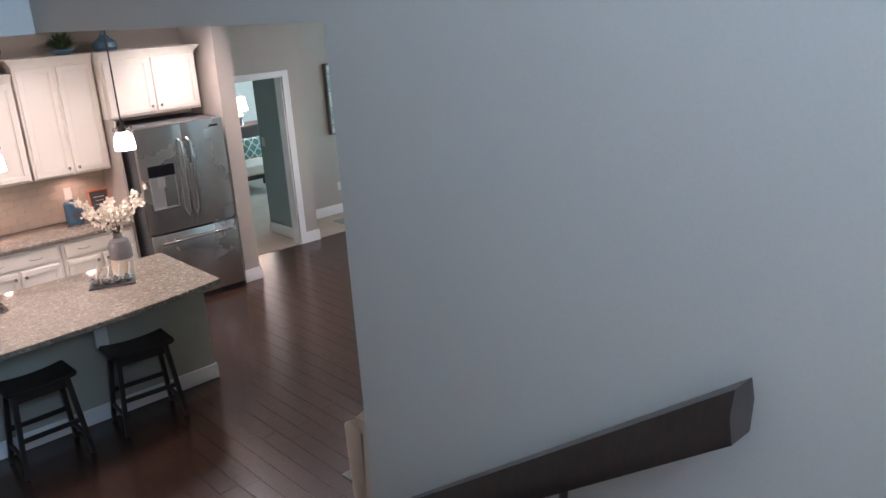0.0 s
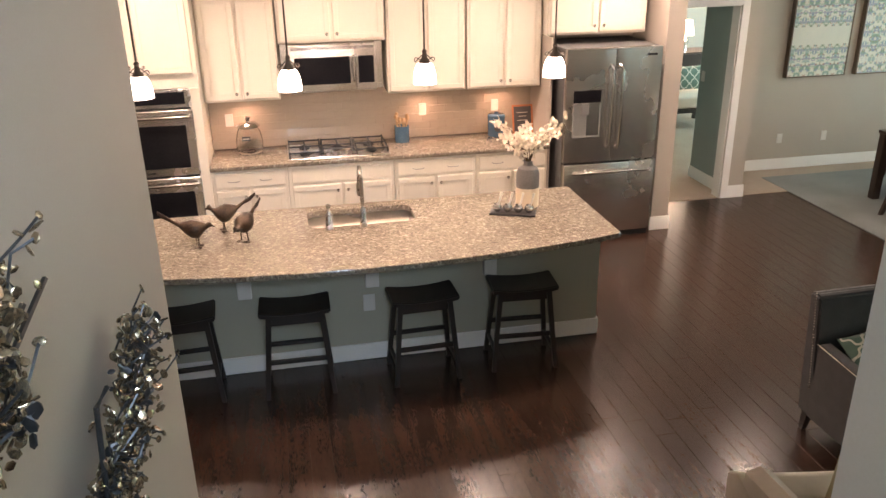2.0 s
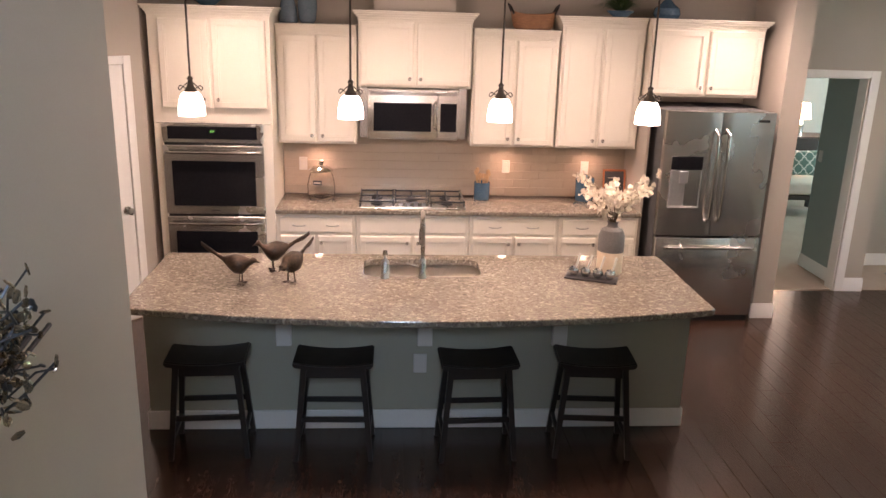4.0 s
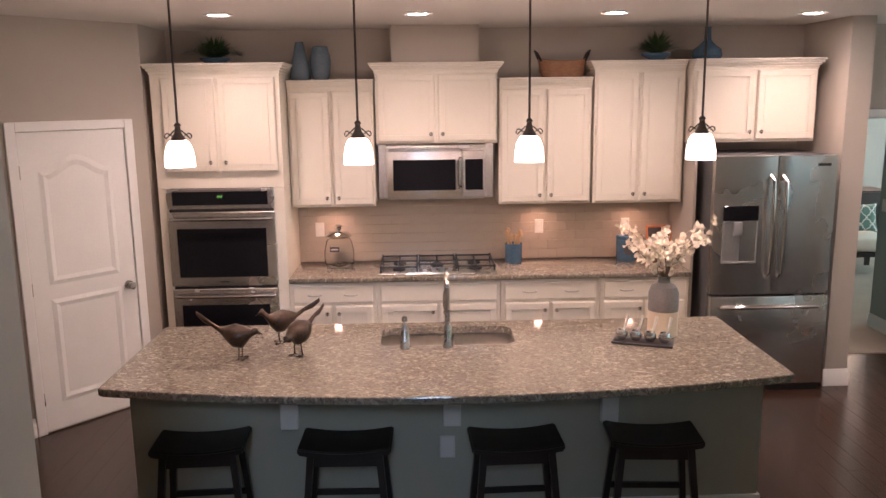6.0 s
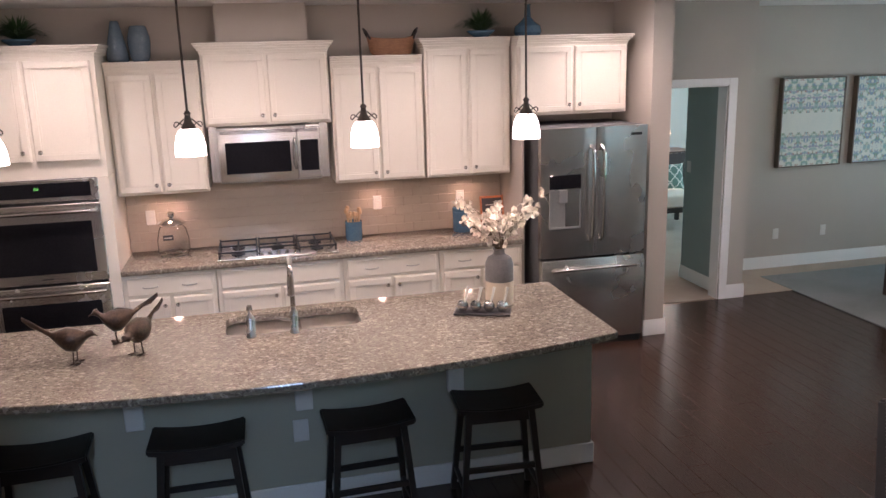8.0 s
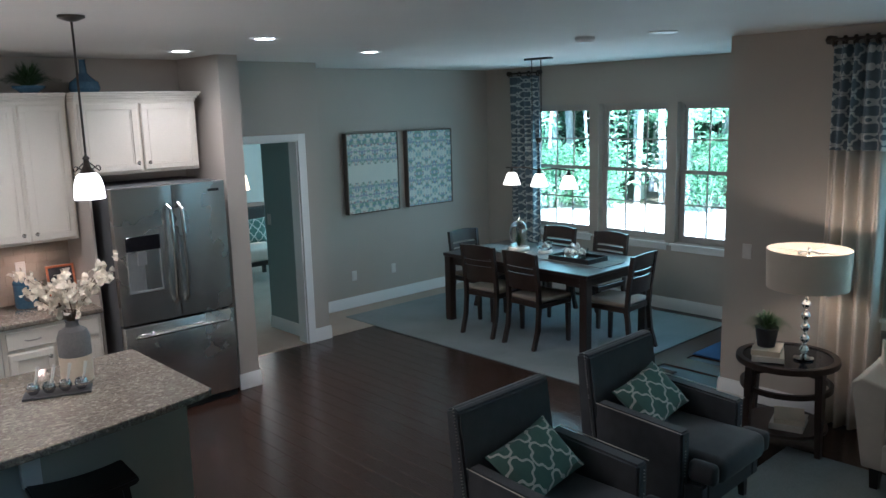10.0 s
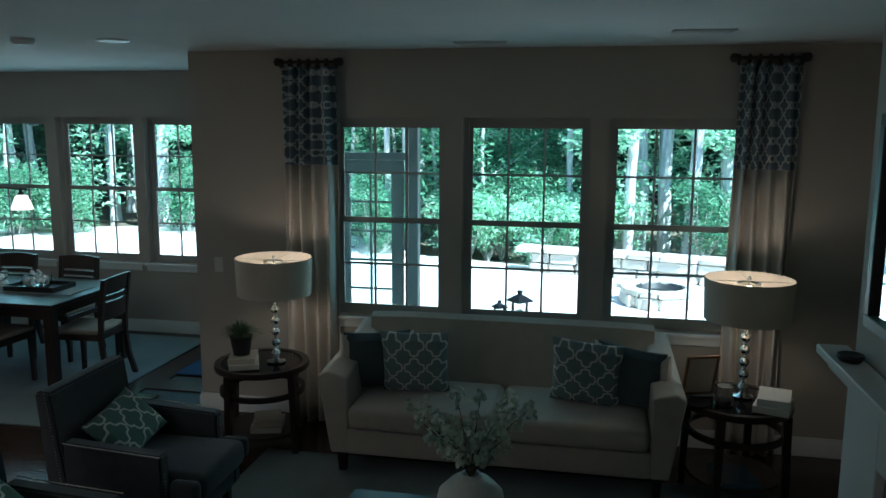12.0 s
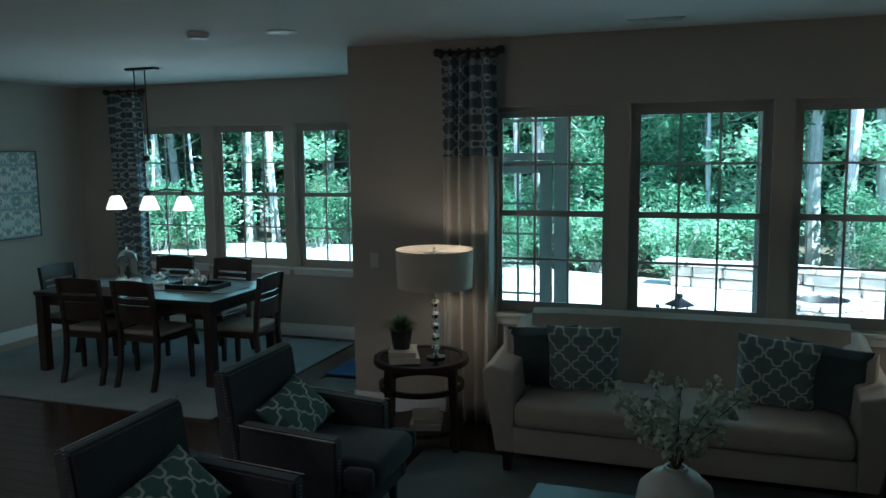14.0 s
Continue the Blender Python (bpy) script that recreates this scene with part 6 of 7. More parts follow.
def table_lamp(x, y, z):
    t = thing("table_lamp", (x, y, z), "lit drum lamp on a stacked silver ball stem", "table lamp", "lamps on the side tables")
    part("foot", L([(0, 0), (0.062, 0), (0.065, 0.006), (0.03, 0.014), (0.012, 0.03), (0, 0.03)], 24), CHROME, t)
    z0 = 0.03
    for i in range(5):
        r = 0.032
        part("ball", L([(0.007, z0), (r * 0.7, z0 + r * 0.35), (r, z0 + r), (r * 0.7, z0 + r * 1.65), (0.007, z0 + r * 2)], 18), CHROME, t)
        part("neck", L([(0.009, z0 + 2 * r), (0.014, z0 + 2 * r + 0.007), (0.009, z0 + 2 * r + 0.014)], 12), CHROME, t)
        z0 += 2 * r + 0.014
    part("stem", T([(0, 0, z0), (0, 0, 0.735)], 0.006, 8), CHROME, t)
    sh = part("shade", L([(0.252, 0.485), (0.262, 0.74), (0.258, 0.74), (0.248, 0.485)], 48, False), SHADECLOTH, t, "cream drum shade")
    part("spider", boxes([(-0.256, 0.256, -0.002, 0.002, 0.72, 0.724), (-0.002, 0.002, -0.256, 0.256, 0.72, 0.724)]), CHROME, t)
    part("diffuser_ring", L([(0.05, 0.707), (0.07, 0.71), (0.068, 0.715), (0.05, 0.711)], 24, False), WHITECERAMIC, t)
    part("bulb", L([(0, 0.585), (0.022, 0.605), (0.03, 0.635), (0.022, 0.665), (0.012, 0.695), (0, 0.695)], 16), BULB, t).visible_shadow = False
    part("finial", L([(0.005, 0.725), (0.011, 0.735), (0.009, 0.75), (0, 0.757)], 12), NICKEL, t)
    return t


l1 = table_lamp(5.535, -4.56, 0.6155)
copy_thing(l1, pose(5.455, -7.65, 0.6155))
pp = thing("potted_grass", (5.41, -4.36, 0.692), "bushy green grass plant in a black pot", "plant")
part("pot", L([(0, 0), (0.055, 0), (0.075, 0.125), (0.078, 0.13), (0.07, 0.13), (0, 0.115)], 22), SLATE, pp)
part("leaves", blades(330, 0.19, 0.19, 0.0042, 7, 0.8), LEAFDARK, pp, loc=(0, 0, 0.11))


def book(loc, rz, w, d, h, col, label):
    b = thing("book", loc, label, "book", rz=rz)
    part("cover", boxes([(-w / 2, w / 2, -d / 2, d / 2, 0, 0.003), (-w / 2, w / 2, -d / 2, d / 2, h - 0.003, h), (-w / 2, -w / 2 + 0.003, -d / 2, d / 2, 0.003, h - 0.003)]), col, b)
    part("pages", B(-w / 2 + 0.004, w / 2 - 0.005, -d / 2 + 0.004, d / 2 - 0.004, 0.0035, h - 0.0035), PAPER, b)
    return b


book((5.41, -4.375, 0.6155), 25, 0.26, 0.20, 0.036, CREAMCLOTH, "cream clothbound book under the plant")
book((5.415, -4.37, 0.6525), 18, 0.24, 0.18, 0.036, CERAMICCREAM, "tan clothbound book under the plant")
book((5.50, -4.50, 0.1455), 15, 0.27, 0.21, 0.04, CREAMCLOTH, "pale book on the lower shelf")
book((5.50, -4.50, 0.1865), 24, 0.24, 0.19, 0.035, CERAMICCREAM, "tan book on the lower shelf")
book((5.27, -7.80, 0.6155), -20, 0.27, 0.20, 0.04, CREAMCLOTH, "cream book on the side table")
book((5.27, -7.80, 0.6565), -14, 0.25, 0.18, 0.045, WHITECERAMIC, "white book on the side table")
book((5.30, -7.60, 0.1455), 10, 0.30, 0.23, 0.03, CERAMICBLUE, "blue magazine on the lower shelf")
pf = thing("photo_frame", (5.42, -7.36, 0.6155), "small tilted photo frame on the side table", "photo frame")
pf.matrix_basis = pose(5.42, -7.38, 0.618, 14, 0, -70)
part("frame", boxes([(-0.105, 0.105, 0, 0.012, 0, 0.016), (-0.105, 0.105, 0, 0.012, 0.254, 0.27), (-0.105, -0.088, 0, 0.012, 0.016, 0.254), (0.088, 0.105, 0, 0.012, 0.016, 0.254)]), WICKER, pf)
part("print", B(-0.088, 0.088, 0.004, 0.009, 0.016, 0.254), CERAMICCREAM, pf)
part("stand", B(-0.02, 0.02, 0.0125, 0.018, 0.003, 0.2), BLACKWOOD, pf)
jg = thing("metal_pitcher", (5.28, -7.52, 0.6155), "small pewter vase on the side table", "vase")
part("body", L([(0, 0), (0.05, 0), (0.055, 0.02), (0.045, 0.07), (0.04, 0.11), (0.046, 0.115), (0, 0.11)], 20), NICKEL, jg)
ds = thing("dish", (5.22, -7.36, 0.6155), "small dark dish with silver rim", "dish")
part("dish", L([(0, 0), (0.05, 0), (0.075, 0.015), (0.077, 0.02), (0.07, 0.02), (0, 0.008)], 24), BLACKGLASS, ds)

# coffee table and vase
cf = thing("coffee_table", (3.76, -6.18, 0.013), "dark wooden coffee table on the rug", "coffee table")
part("tabletop", B(-0.33, 0.33, -0.60, 0.60, 0.40, 0.44, r=0.005), ESPRESSO, cf)
for a in (-1, 1):
    for b in (-1, 1):
        part("leg", B(a * 0.28 - 0.03, a * 0.28 + 0.03, b * 0.55 - 0.03, b * 0.55 + 0.03, 0, 0.399), ESPRESSO, cf)
vv = thing("blossom_vase", (3.79, -6.22, 0.454), "round white ceramic vase of pale green blossoms", "vase of flowers")
part("vase", L([(0, 0), (0.07, 0), (0.13, 0.05), (0.158, 0.12), (0.145, 0.19), (0.09, 0.245), (0.05, 0.262), (0.046, 0.275), (0.036, 0.275), (0.034, 0.25), (0, 0.24)], 32), WHITECERAMIC, vv)
branches(vv, 0.25, 14, 0.34, 0.33, PETALG, STEM, 0.042, 12, 11)

# fireplace and mirror
ml = structure("mantel", boxes([(1.9, 4.12, -7.829, -7.70, 1.285, 1.325), (1.95, 4.07, -7.829, -7.74, 1.235, 1.285)], 0.004), TRIM, "white mantel shelf")
structure("fireplace_surround", boxes([(3.55, 3.95, -7.829, -7.79, 0, 1.234), (2.05, 2.45, -7.829, -7.79, 0, 1.234), (2.45, 3.55, -7.829, -7.79, 1.0, 1.234)], 0.004), TRIM, "white fireplace surround")
structure("firebox", boxes([(2.56, 3.44, -8.499, -8.45, 0.01, 0.94)]), BLACKIRON, "black firebox")
mr = thing("wall_mirror", (3.25, -7.83, 1.90), "framed mirror above the mantel", "mirror")
part("frame", boxes([(-0.60, 0.60, 0.001, 0.035, -0.42, -0.37), (-0.60, 0.60, 0.001, 0.035, 0.37, 0.42), (-0.60, -0.55, 0.001, 0.035, -0.37, 0.37), (0.55, 0.60, 0.001, 0.035, -0.37, 0.37)], 0.004), BRONZE, mr)
part("mirror_glass", B(-0.549, 0.549, 0.004, 0.012, -0.369, 0.369), MIRROR, mr)
bd = thing("dark_dish", (3.86, -7.765, 1.326), "dark dish on the mantel", "dish")
part("dish", L([(0, 0), (0.04, 0), (0.055, 0.02), (0.05, 0.03), (0, 0.02)], 20), BLACKIRON, bd)

# bedroom things seen through the opening
ar = thing("accent_chair", (5.75, 3.3, 0.007), "white cushioned bench with dark legs in the bedroom", "chair")
part("seat", B(-0.5, 0.5, -0.3, 0.3, 0.28, 0.46, r=0.04, seg=3), CREAMCLOTH, ar)
part("frame", B(-0.5, 0.5, -0.3, 0.3, 0.22, 0.279), BLACKWOOD, ar)
for a in (-1, 1):
    for b in (-1, 1):
        part("leg", B(a * 0.45 - 0.025, a * 0.45 + 0.025, b * 0.26 - 0.025, b * 0.26 + 0.025, 0, 0.219), BLACKWOOD, ar)
pillow("throw_pillow", 0.5, 0.36, PILLOWGREEN, pose(5.95, 3.42, 0.66, -12, 0, 0), "green lattice cushion on the bedroom bench")
dr = thing("dresser", (6.15, 4.3, 0.007), "black wooden dresser in the bedroom", "dresser")
part("body", B(-0.6, 0.6, -0.25, 0.25, 0.05, 0.92, r=0.006), BLACKWOOD, dr)
for i in range(3):
    part("drawer", B(-0.56, 0.56, -0.27, -0.251, 0.09 + i * 0.275, 0.35 + i * 0.275, r=0.004), BLACKWOOD, dr)
bl = thing("bedside_lamp", (6.3, 4.3, 0.928), "lit lamp with a cream shade on the dresser", "lamp")
part("base", L([(0, 0), (0.06, 0), (0.05, 0.06), (0.07, 0.15), (0.02, 0.24), (0, 0.24)], 20), CHROME, bl)
part("shade", L([(0.15, 0.24), (0.11, 0.46), (0.107, 0.46), (0.147, 0.24)], 28, False), emit("lit bedroom shade", (1.0, 0.62, 0.30), 0.6, (0.6, 0.5, 0.4)), bl).visible_shadow = False
ftn = plate("light_switch", (4.696, 0.75, 1.2), -90, "white light switch on the bedroom wall", "light switch", slots=False)


# wire sculptures on the stair wall
def sculpture(y0, z0, h, lean, wide, n, seed, label):
    """A wire spray on the wall x = -0.44: straight rods, and twigs with small metal leaves that lean along the stairs."""
    rnd = random.Random(seed)
    t = thing("wall_sculpture", (-0.438, y0, z0), label, "wall art", "wire sculptures on the stair wall")
    part("main_rod", T([(0.062, -0.1, -0.22), (0.062, 0.04, h + 0.08), (0.07, 0.1, h + 0.084)], 0.0055, 6), ARTMETAL, t)
    for k in range(4):
        o = (k - 1.5) * wide * 0.35
        part("main_rod", T([(0.05, o * 0.4 - 0.38, 0), (0.07, o + lean * 0.45 - 0.38, h * 0.43), (0.06, o * 1.6 + lean - 0.38, h * (0.88 - 0.05 * k))], 0.0052, 6), ARTMETAL, t)
    for k in (0.2, 0.8):
        part("standoff", B(0.0, 0.058, -0.0715, -0.0665, h * k - 0.16, h * k - 0.155), ARTMETAL, t)
    for k in range(n):
        f = rnd.uniform(0.0, 0.95) ** 0.85
        s = rnd.choice((-1, 1))
        w = wide * (0.45 + 0.55 * min(1, f * 1.6))
        a = Vector((0.06, lean * f - 0.38 + rnd.uniform(-0.3, 0.3) * w, h * 0.88 * f + rnd.uniform(-0.6, 0.6) * w))
        b = a + Vector((rnd.uniform(-0.02, 0.05), s * rnd.uniform(0.01, 0.07), rnd.uniform(0.01, 0.07)))
        c = b + Vector((rnd.uniform(-0.01, 0.04), s * rnd.uniform(0.0, 0.04), rnd.uniform(-0.02, 0.05)))
        tw = part("twig", T([a, b, c], 0.0026, 4), ARTMETAL, t)
        bm = bmesh.new()
        for j in range(6):
            q = a.lerp(b, rnd.uniform(0.0, 1.0)) + Vector((rnd.uniform(-0.02, 0.03), rnd.uniform(-0.035, 0.035), rnd.uniform(-0.035, 0.035)))
            if j == 0:
                q = c
            r_ = rnd.uniform(0.6, 1.2)
            m = Matrix.Translation(q) @ Euler([rnd.uniform(0, 6.28) for _ in range(3)]).to_matrix().to_4x4() @ Matrix.Diagonal((0.0125 * r_, 0.009 * r_, 0.003, 1))
            bmesh.ops.create_icosphere(bm, subdivisions=1, radius=1, matrix=m)
        part("metal_leaf", bm, GOLDBEAD if k % 5 else ARTMETAL, tw, "", "stuff")
    return t


sculpture(-7.06, 2.21, 0.2, 0.92, 0.2, 170, 21, "dark wire sculpture with champagne leaves, higher on the stairs")
sculpture(-6.28, 1.775, 0.2, 0.88, 0.15, 140, 22, "dark wire sculpture with champagne leaves, at the wall end")

# handrail
hr = thing("handrail", (0.56, 0, 0), "dark wooden handrail on brackets along the stair wall", "handrail")
d0 = (-6.90, 1.63)
d1 = (-7.80, 2.275)
pts = []
bm = bmesh.new()
prof = [(-0.024, -0.045), (0.024, -0.045), (0.032, 0.0), (0.022, 0.035), (-0.022, 0.035), (-0.032, 0.0)]
sl = (d1[1] - d0[1]) / (d1[0] - d0[0])
ra = [bm.verts.new((a, d0[0], d0[1] + b)) for a, b in prof]
rb = [bm.verts.new((a, d1[0], d1[1] + b)) for a, b in prof]
for i in range(6):
    bm.faces.new((ra[i], ra[(i + 1) % 6], rb[(i + 1) % 6], rb[i]))
bm.faces.new(ra)
bm.faces.new(rb[::-1])
bmesh.ops.recalc_face_normals(bm, faces=bm.faces[:])
part("rail", bm, ESPRESSO, hr)
for y in (-6.95, -7.5):
    z = d0[1] + (y - d0[0]) * sl
    part("bracket", T([(0.0, y, z - 0.045), (0.0, y, z - 0.08), (0.048, y, z - 0.10)], 0.008, 8), BRONZE, hr)

# outdoors
structure("ground", B(-60, 160, -110, 110, -0.62, -0.42), MULCH, "leaf-littered woodland ground")
patio = bmesh.new()
prism(patio, [(6.27, -11.5), (6.27, -3.85), (8.33, -3.85), (8.33, 2.6), (9.0, 10.0), (14.5, 9.5), (17.2, 4.0), (17.5, -1.0), (14.7, -3.5), (13.9, -6.0), (13.4, -9.0), (12.5, -12.0)], -0.419, -0.16)
structure("pavement", patio, PATIO, "pale sunlit concrete patio")
porch_floor = structure("porch_floor", B(6.27, 8.34, -8.8, -3.85, -0.159, -0.01), PATIO, "concrete porch floor")
porch = thing("porch_posts", (8.2, 0, -0.009), "pale green porch posts and beams", "porch")
for a, b in ((-4.98, -4.85), (-4.12, -4.0), (-6.80, -6.66), (-8.75, -8.61)):
    part("post", B(-0.06, 0.06, a, b, 0, 2.62, r=0.004), PORCH, porch)
part("beam", B(-0.07, 0.07, -8.8, -3.9, 2.621, 2.85), PORCH, porch)
part("header", B(-0.045, 0.045, -4.849, -4.121, 1.915, 1.985), PORCH, porch)
part("transom_bar", B(-0.015, 0.015, -4.849, -4.121, 2.28, 2.31), PORCH, porch)
part("muntin", B(-0.01, 0.01, -4.495, -4.475, 1.986, 2.279), PORCH, porch)
# Out of view: slab added on the posts, which also dims the living room windows.
structure("porch_roof", B(6.27, 8.45, -8.9, -3.85, 2.86, 2.95), PORCH, "unseen flat roof added over the porch posts to cut daylight")

pt = thing("patio_table", (7.75, -6.05, -0.009), "small dark metal porch table", "table")
part("top", L([(0, 0.447), (0.28, 0.447), (0.28, 0.467), (0, 0.467)], 28), BLACKIRON, pt)
for k in range(3):
    a = k * 2.094
    part("leg", T([(0.08 * math.cos(a), 0.08 * math.sin(a), 0.447), (0.24 * math.cos(a), 0.24 * math.sin(a), 0)], 0.012, 8), BLACKIRON, pt)


def lantern(x, y, s):
    t = thing("lantern", (x, y, 0.459), "dark metal and glass lantern with a peaked lid", "lantern", "lanterns on the porch table")
    part("base", B(-0.075 * s, 0.075 * s, -0.075 * s, 0.075 * s, 0, 0.02 * s), BLACKIRON, t)
    for a in (-1, 1):
        for b in (-1, 1):
            part("corner_post", B(a * 0.065 * s - 0.006, a * 0.065 * s + 0.006, b * 0.065 * s - 0.006, b * 0.065 * s + 0.006, 0.021 * s, 0.17 * s), BLACKIRON, t)
    part("lid", L([(0, 0.171 * s), (0.13 * s, 0.171 * s), (0.12 * s, 0.185 * s), (0.05 * s, 0.225 * s), (0.02 * s, 0.24 * s), (0.03 * s, 0.26 * s), (0.02 * s, 0.275 * s), (0, 0.275 * s)], 4), BLACKIRON, t)
    part("candle", L([(0, 0.021 * s), (0.03 * s, 0.021 * s), (0.03 * s, 0.09 * s), (0, 0.09 * s)], 14), WHITECERAMIC, t)
    return t


lantern(7.74, -6.05, 1.0)
lantern(7.70, -5.865, 0.66)


def stones(parent, pts, z0, rows, size, depth, seed, cap=True):
    """A dry stone wall along a curve; each stone a part."""
    rnd = random.Random(seed)
    meshes = []
    for k in range(6):
        bm = bmesh.new()
        box(bm, -0.5, 0.5, -0.5, 0.5, 0, 1)
        bmesh.ops.bevel(bm, geom=bm.edges[:], offset=0.09, segments=1, affect="EDGES")
        for v_ in bm.verts:
            v_.co += Vector([rnd.uniform(-0.03, 0.03) for _ in range(3)])
        meshes.append(finish(bm, STONE, "stone", False))
    for r in range(rows):
        for (xa, ya), (xb, yb) in zip(pts, pts[1:]):
            length = math.hypot(xb - xa, yb - ya)
            ang = math.atan2(yb - ya, xb - xa)
            q = -rnd.uniform(0, 0.1)
            while q < length - 0.05:
                w = size * rnd.uniform(0.7, 1.5)
                top = cap and r == rows - 1
                h = 0.16 if not top else 0.08
                o = new("stone", rnd.choice(meshes))
                o.parent = parent
                c = q + w / 2
                o.matrix_basis = Matrix.Translation((xa + math.cos(ang) * c, ya + math.sin(ang) * c, z0 + r * 0.165)) @ Matrix.Rotation(ang, 4, "Z") @ Matrix.Diagonal((w * 0.98, depth * (1.15 if top else rnd.uniform(0.92, 1.06)), h, 1))
                q += w


wl = thing("garden_wall", (0, 0, -0.16), "low curved tan stone wall around the patio", "stone wall")
arc = [(12.0, -11.6), (12.5, -10.4), (12.85, -9.2), (13.1, -8.0), (13.4, -6.9), (13.6, -5.8)]
stones(wl, arc, 0.0, 3, 0.42, 0.40, 31)
pit = thing("fire_pit", (11.5, -7.6, -0.159), "round stone fire pit on the patio", "fire pit")
stones(pit, [(0.44 * math.cos(t), 0.44 * math.sin(t)) for t in [2 * math.pi * k / 12 for k in range(13)]], 0.0, 2, 0.24, 0.16, 32)
part("bowl", L([(0, 0.10), (0.30, 0.12), (0.36, 0.22), (0.355, 0.23), (0.28, 0.15), (0, 0.13)], 20), BLACKIRON, pit)


def leaf_cloud(bm, centre, r, n, size, rnd, flat=0.75):
    for _ in range(n):
        d = Vector((rnd.gauss(0, 1), rnd.gauss(0, 1), rnd.gauss(0, 1))).normalized() * r * rnd.uniform(0.35, 1.0)
        d.z *= flat
        p = centre + d
        a = Vector((rnd.gauss(0, 1), rnd.gauss(0, 1), rnd.gauss(0, 0.5))).normalized() * size * rnd.uniform(0.6, 1.3)
        b = a.cross(Vector((rnd.gauss(0, 0.6), rnd.gauss(0, 0.6), 1))).normalized() * size * 0.42
        v = [bm.verts.new(q) for q in (p - a * 0.5, p + b * 0.5, p + a * 0.55, p - b * 0.5)]
        bm.faces.new(v)


def tree(seed, h, r0, crown_lo, crown_r, nleaf, label, lf=LEAF, size=0.17, lean=0.0):
    rnd = random.Random(seed)
    t = thing("tree", (0, 0, 0), label, "tree", "trees of the wood")
    trunk = bmesh.new()
    pts = [Vector((lean * (k / 7) * h * 0.1 + 0.10 * math.sin(k * 1.1 + seed), 0.10 * math.cos(k * 0.9 + seed), h * k / 7)) for k in range(8)]
    pts[0].z = -0.1
    tube(trunk, pts, r0, 9, r0 * 0.25)
    ends = []
    for k in range(11):
        f = rnd.uniform(crown_lo, 0.97)
        i = min(6, int(f * 7))
        p = pts[i].lerp(pts[i + 1], f * 7 - i)
        a = rnd.uniform(0, 6.28)
        L_ = crown_r * rnd.uniform(0.5, 1.0)
        q = p + Vector((L_ * math.cos(a), L_ * math.sin(a), L_ * rnd.uniform(0.1, 0.6)))
        m = p.lerp(q, 0.5) + Vector((0, 0, -0.08))
        tube(trunk, [p, m, q], r0 * 0.32 * (1.1 - f), 5, 0.012)
        ends += [q, m]
    part("trunk", trunk, BARK, t)
    cr_ = bmesh.new()
    for q in ends:
        leaf_cloud(cr_, q, crown_r * rnd.uniform(0.28, 0.5), nleaf // len(ends), size, rnd, 0.6)
    part("crown", cr_, lf, t)
    return t


protos = [tree(41, 9.5, 0.14, 0.22, 2.3, 4200, "slender pale-barked tree in full green leaf"),
          tree(42, 8.0, 0.05, 0.10, 2.0, 4200, "young leafy tree at the wood's edge", LEAFSUNPAINT),
          tree(43, 11.0, 0.15, 0.30, 2.6, 4400, "tall pale-barked tree in full green leaf"),
          tree(44, 7.0, 0.045, 0.08, 1.9, 4200, "small leafy tree at the wood's edge", LEAF)]
rnd = random.Random(77)
spots = []
for k in range(170):
    a = rnd.uniform(-0.55, 1.05)
    d = rnd.uniform(14.5, 30)
    x, y = 2.0 + d * math.cos(a), -6.4 + d * math.sin(a)
    if (y > -2 and d < 19) or x < 13.0 or (x < 19 and -13 < y < 0.2 and x < 16.4):
        continue
    if any((x - u) ** 2 + (y - v) ** 2 < 1.7 for u, v in spots):
        continue
    spots.append((x, y))
base_spots = [(17.8, -9.3), (17.0, -6.2), (17.8, -8.2), (17.2, -1.4)]
for i, p in enumerate(protos):
    p.matrix_basis = pose(base_spots[i][0], base_spots[i][1], -0.42)
for i, (x, y) in enumerate(spots):
    # Beyond the dining windows most trees take the leaf colour with painted sunlight.
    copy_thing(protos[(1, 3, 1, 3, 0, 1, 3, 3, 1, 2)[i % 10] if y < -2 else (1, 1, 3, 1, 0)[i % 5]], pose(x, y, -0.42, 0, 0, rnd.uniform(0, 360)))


pale = tree(45, 11.5, 0.125, 0.42, 2.2, 3200, "pale-barked tree with a bare lower trunk")
pale.matrix_basis = pose(16.0, -8.47, -0.42)
for x, y, k, turn in ((16.0, -7.4, 0.9, 80), (16.3, -2.5, 0.6, 200), (18.0, 3.45, 1.25, 130), (18.0, 7.75, 0.8, 300), (18.0, 4.95, 0.7, 20), (18.1, 4.36, 0.55, 250), (16.2, -9.9, 0.6, 160)):
    copy_thing(pale, pose(x, y, -0.42, 0, 0, turn) @ Matrix.Diagonal((k, k, 1, 1)))


def shrub(seed, r, h, label, lf):
    rnd = random.Random(seed)
    t = thing("shrub", (0, 0, 0), label, "shrub", "shrubs at the patio's edge")
    st_ = bmesh.new()
    bm = bmesh.new()
    for k in range(9):
        a = rnd.uniform(0, 6.28)
        q = Vector((r * 0.7 * math.cos(a) * rnd.uniform(0.2, 1), r * 0.7 * math.sin(a) * rnd.uniform(0.2, 1), h * rnd.uniform(0.35, 0.9)))
        tube(st_, [Vector((0, 0, -0.03)), q * 0.5, q], 0.02, 5, 0.006)
        leaf_cloud(bm, q, r * 0.45, 170, 0.10, rnd, 0.8)
    part("stems", st_, BARK, t)
    part("crown", bm, lf, t)
    return t


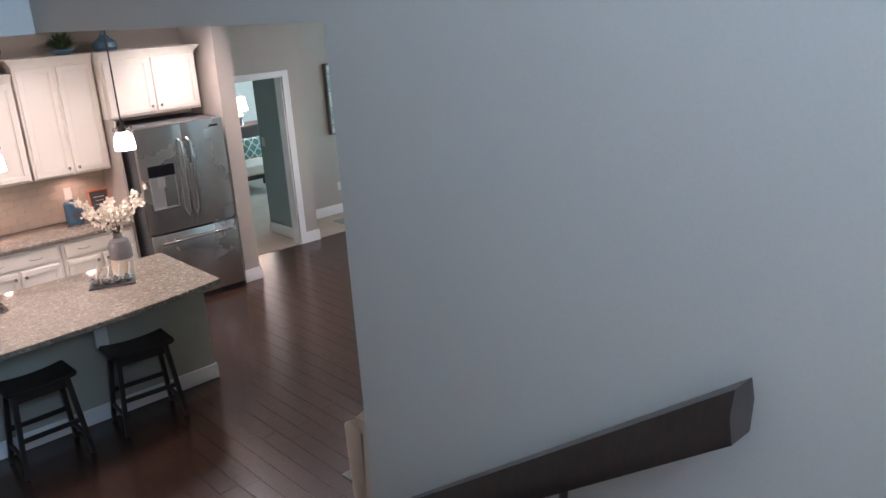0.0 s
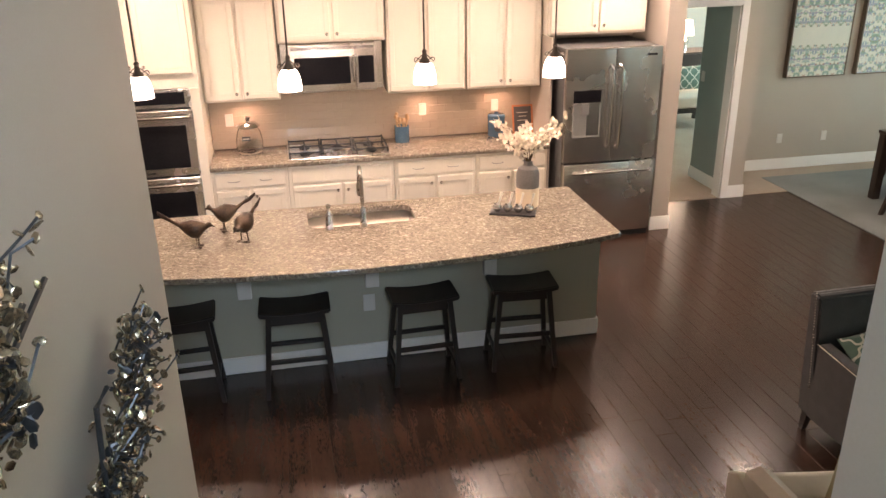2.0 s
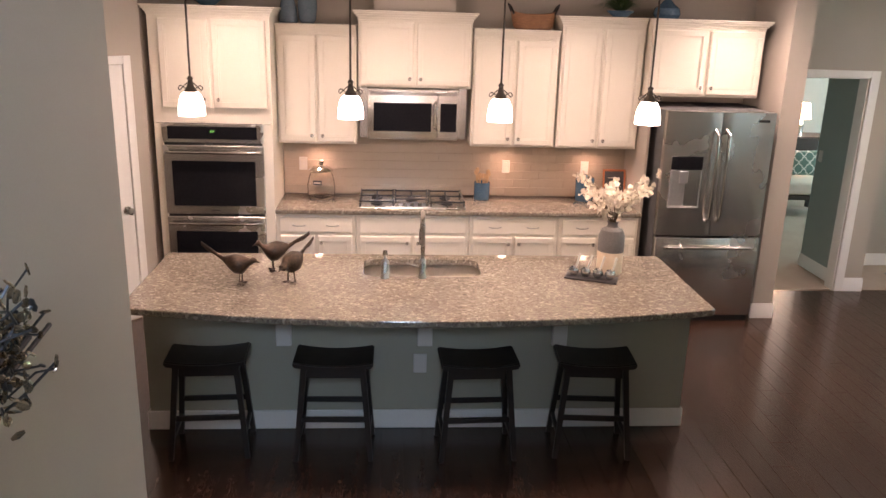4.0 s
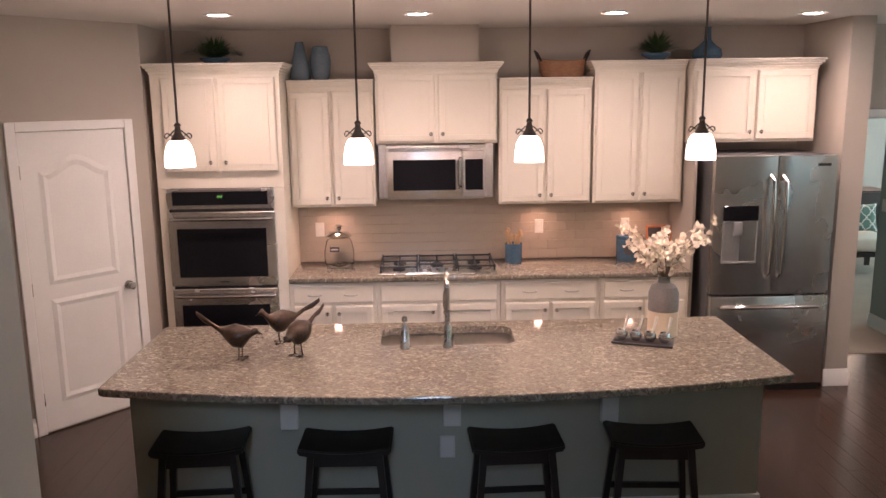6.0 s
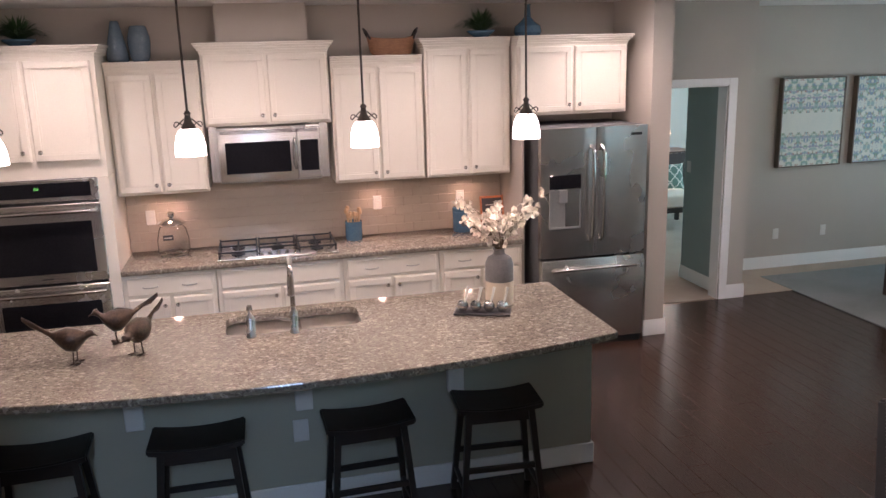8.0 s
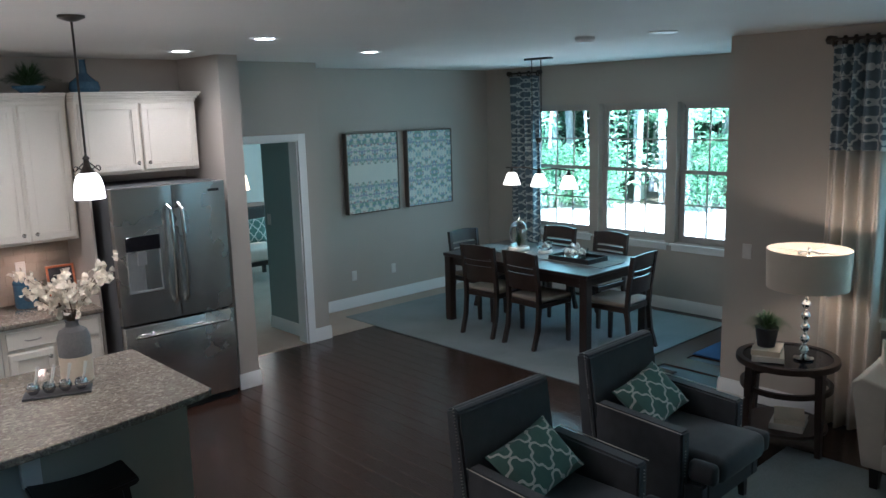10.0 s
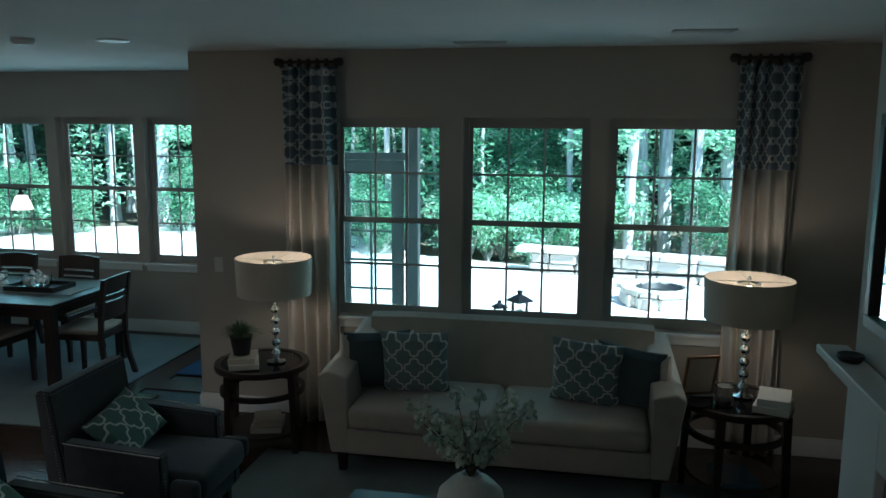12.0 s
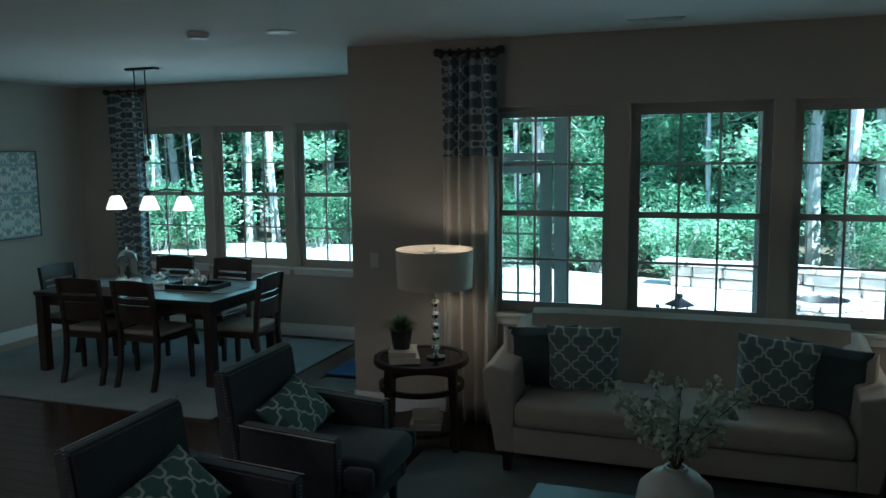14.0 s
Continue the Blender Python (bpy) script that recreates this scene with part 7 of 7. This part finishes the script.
# This shrub's brightness is sunlight painted into the leaf colour.
sh1 = shrub(51, 0.9, 1.3, "bushy green shrub with sunlight painted into its leaf colour", LEAFSUNPAINT)
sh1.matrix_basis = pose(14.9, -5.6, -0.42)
sh2 = shrub(52, 1.0, 1.7, "bushy dark green shrub", LEAF)
sh2.matrix_basis = pose(16.6, -2.9, -0.42)
for i in range(60):
    a = rnd.uniform(-0.5, 1.05)
    d = rnd.uniform(12.5, 16)
    x, y = 2.0 + d * math.cos(a), -6.4 + d * math.sin(a)
    if y > -2.0:
        x, y = 2.0 + (d + 4.5) * math.cos(a), -6.4 + (d + 4.5) * math.sin(a)
    elif x < 14.8 and -13 < y < 1.2:
        x = 14.8 + rnd.uniform(0, 2.0)
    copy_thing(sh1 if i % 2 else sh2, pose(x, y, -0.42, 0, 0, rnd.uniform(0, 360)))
# Backdrop of loose leaves, coloured dark for the shade between the trees.
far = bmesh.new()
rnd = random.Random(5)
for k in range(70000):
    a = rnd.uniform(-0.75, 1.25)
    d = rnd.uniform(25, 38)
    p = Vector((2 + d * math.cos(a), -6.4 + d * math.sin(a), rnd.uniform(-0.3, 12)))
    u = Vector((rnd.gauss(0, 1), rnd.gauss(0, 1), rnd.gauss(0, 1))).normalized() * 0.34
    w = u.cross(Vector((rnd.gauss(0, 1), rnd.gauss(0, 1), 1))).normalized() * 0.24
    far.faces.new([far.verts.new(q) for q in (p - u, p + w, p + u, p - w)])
fw = new("woods", finish(far, LEAFSHADE, "woods", False))
tagged(fw, "dense green leaves of the far woods, darkened by painted shade", "trees", "", "stuff")
tw = bmesh.new()
for k in range(22):
    a = rnd.uniform(-0.7, 1.2)
    d = rnd.uniform(22, 34)
    x, y = 2 + d * math.cos(a), -6.4 + d * math.sin(a)
    tube(tw, [(x, y, -0.45), (x + rnd.uniform(-0.3, 0.3), y + rnd.uniform(-0.3, 0.3), 6), (x + rnd.uniform(-0.6, 0.6), y + rnd.uniform(-0.6, 0.6), 13)], rnd.uniform(0.04, 0.09), 6, 0.03)
tagged(new("far_trunks", finish(tw, BARK, "far_trunks")), "pale trunks in the far woods", "trees", "", "stuff")

# backsplash tiles
back = bpy.data.objects["wall_north_kitchen"]
tm = []
bm = bmesh.new()
box(bm, -0.076, 0.076, -0.008, 0, 0.0005, 0.0755)
bmesh.ops.bevel(bm, geom=[e for e in bm.edges if all(v.co.y < -0.007 for v in e.verts)], offset=0.0008, segments=1, affect="EDGES")
tile = finish(bm, TILE, "tile", False)
bm = bmesh.new()
box(bm, -0.036, 0.036, -0.008, 0, 0.0005, 0.0755)
half_tile = finish(bm, TILE, "tile", False)
structure("backsplash_grout", B(-0.672, 2.41, -0.0125, -0.002, 0.915, 1.47), GROUT, "cream grout bed of the backsplash")
for r in range(7):
    z = 0.916 + r * 0.076
    x = -0.672 + (0.038 if r % 2 else 0.0765)
    if r % 2:
        o = new("tile", half_tile)
        o.parent, o.location = back, (-0.672 + 0.038, -0.0135, z)
        x = -0.672 + 0.152
    while x < 2.335:
        if r < 7:
            o = new("tile", tile)
            o.parent, o.location = back, (x, -0.0135, z)
            o.rotation_euler = (rnd.uniform(-0.006, 0.006), 0, rnd.uniform(-0.004, 0.004))
        x += 0.153

# hardwood planks, along the room
fl = bpy.data.objects["floor"]
near, rest = [], []
rnd = random.Random(9)
W = 0.127
x = -2.44
while x < 8.15:
    y = -8.74 - rnd.uniform(0, 1.5)
    while y < 0.84:
        ln = rnd.uniform(1.3, 2.2)
        a, b = max(y, -9.39), min(y + ln, 0.835)
        xa, xb = x, min(x + W, 8.155)
        if xa < -0.50 and a < -5.07 and xb > -0.36:
            pass
        if b - a > 0.08:
            cx, cy = (xa + xb) / 2, (a + b) / 2
            if xb > 6.10 and cy < -3.70 or (xb < -1.66 and a > -0.62 - (-1.66 - xb) * 1.1375) or (xa < 4.89 and a > 0.0):
                pass
            else:
                if xa < 4.89 and b > -0.003:
                    b = -0.003
                if xb > 6.09 and a < -3.68:
                    a = -3.675
                (near if (cx > 1.2 and cx < 5.6 and cy > -5.2) else rest).append((xa, xb, a, b))
        y += ln
    x += W
near.sort(key=lambda q: (q[0] - 3.2) ** 2 + (q[2] / 2 + q[3] / 2 + 2.2) ** 2)
for q in near[:300]:
    bm = bmesh.new()
    w, l_ = (q[1] - q[0]) / 2 - 0.0006, (q[3] - q[2]) / 2 - 0.0008
    c = 0.0015
    lo = [bm.verts.new((sx * w, sy * l_, -0.012)) for sx, sy in ((-1, -1), (1, -1), (1, 1), (-1, 1))]
    mi = [bm.verts.new((sx * w, sy * l_, -c)) for sx, sy in ((-1, -1), (1, -1), (1, 1), (-1, 1))]
    hi = [bm.verts.new((sx * (w - c), sy * (l_ - c), 0)) for sx, sy in ((-1, -1), (1, -1), (1, 1), (-1, 1))]
    for p, r_ in ((lo, mi), (mi, hi)):
        for i in range(4):
            bm.faces.new((p[i], p[(i + 1) % 4], r_[(i + 1) % 4], r_[i]))
    bm.faces.new(hi)
    o = new("plank", finish(bm, FLOORWOOD, "plank", False))
    o.parent = fl
    o.location = ((q[0] + q[1]) / 2, (q[2] + q[3]) / 2, 0)
verts, faces = [], []
for q in near[300:] + rest:
    k = len(verts)
    verts += [(q[0] + 0.0006, q[2] + 0.0008, 0), (q[1] - 0.0006, q[2] + 0.0008, 0), (q[1] - 0.0006, q[3] - 0.0008, 0), (q[0] + 0.0006, q[3] - 0.0008, 0)]
    verts += [(a_, b_, -0.012) for a_, b_, _ in verts[k:k + 4]]
    faces += [(k, k + 1, k + 2, k + 3), (k, k + 4, k + 5, k + 1), (k + 1, k + 5, k + 6, k + 2), (k + 2, k + 6, k + 7, k + 3), (k + 3, k + 7, k + 4, k)]
me = bpy.data.meshes.new("planks")
me.from_pydata(verts, [], faces)
me.materials.append(FLOORWOOD)
o = new("planks", me)
o.parent = fl
tagged(o, kind="stuff")
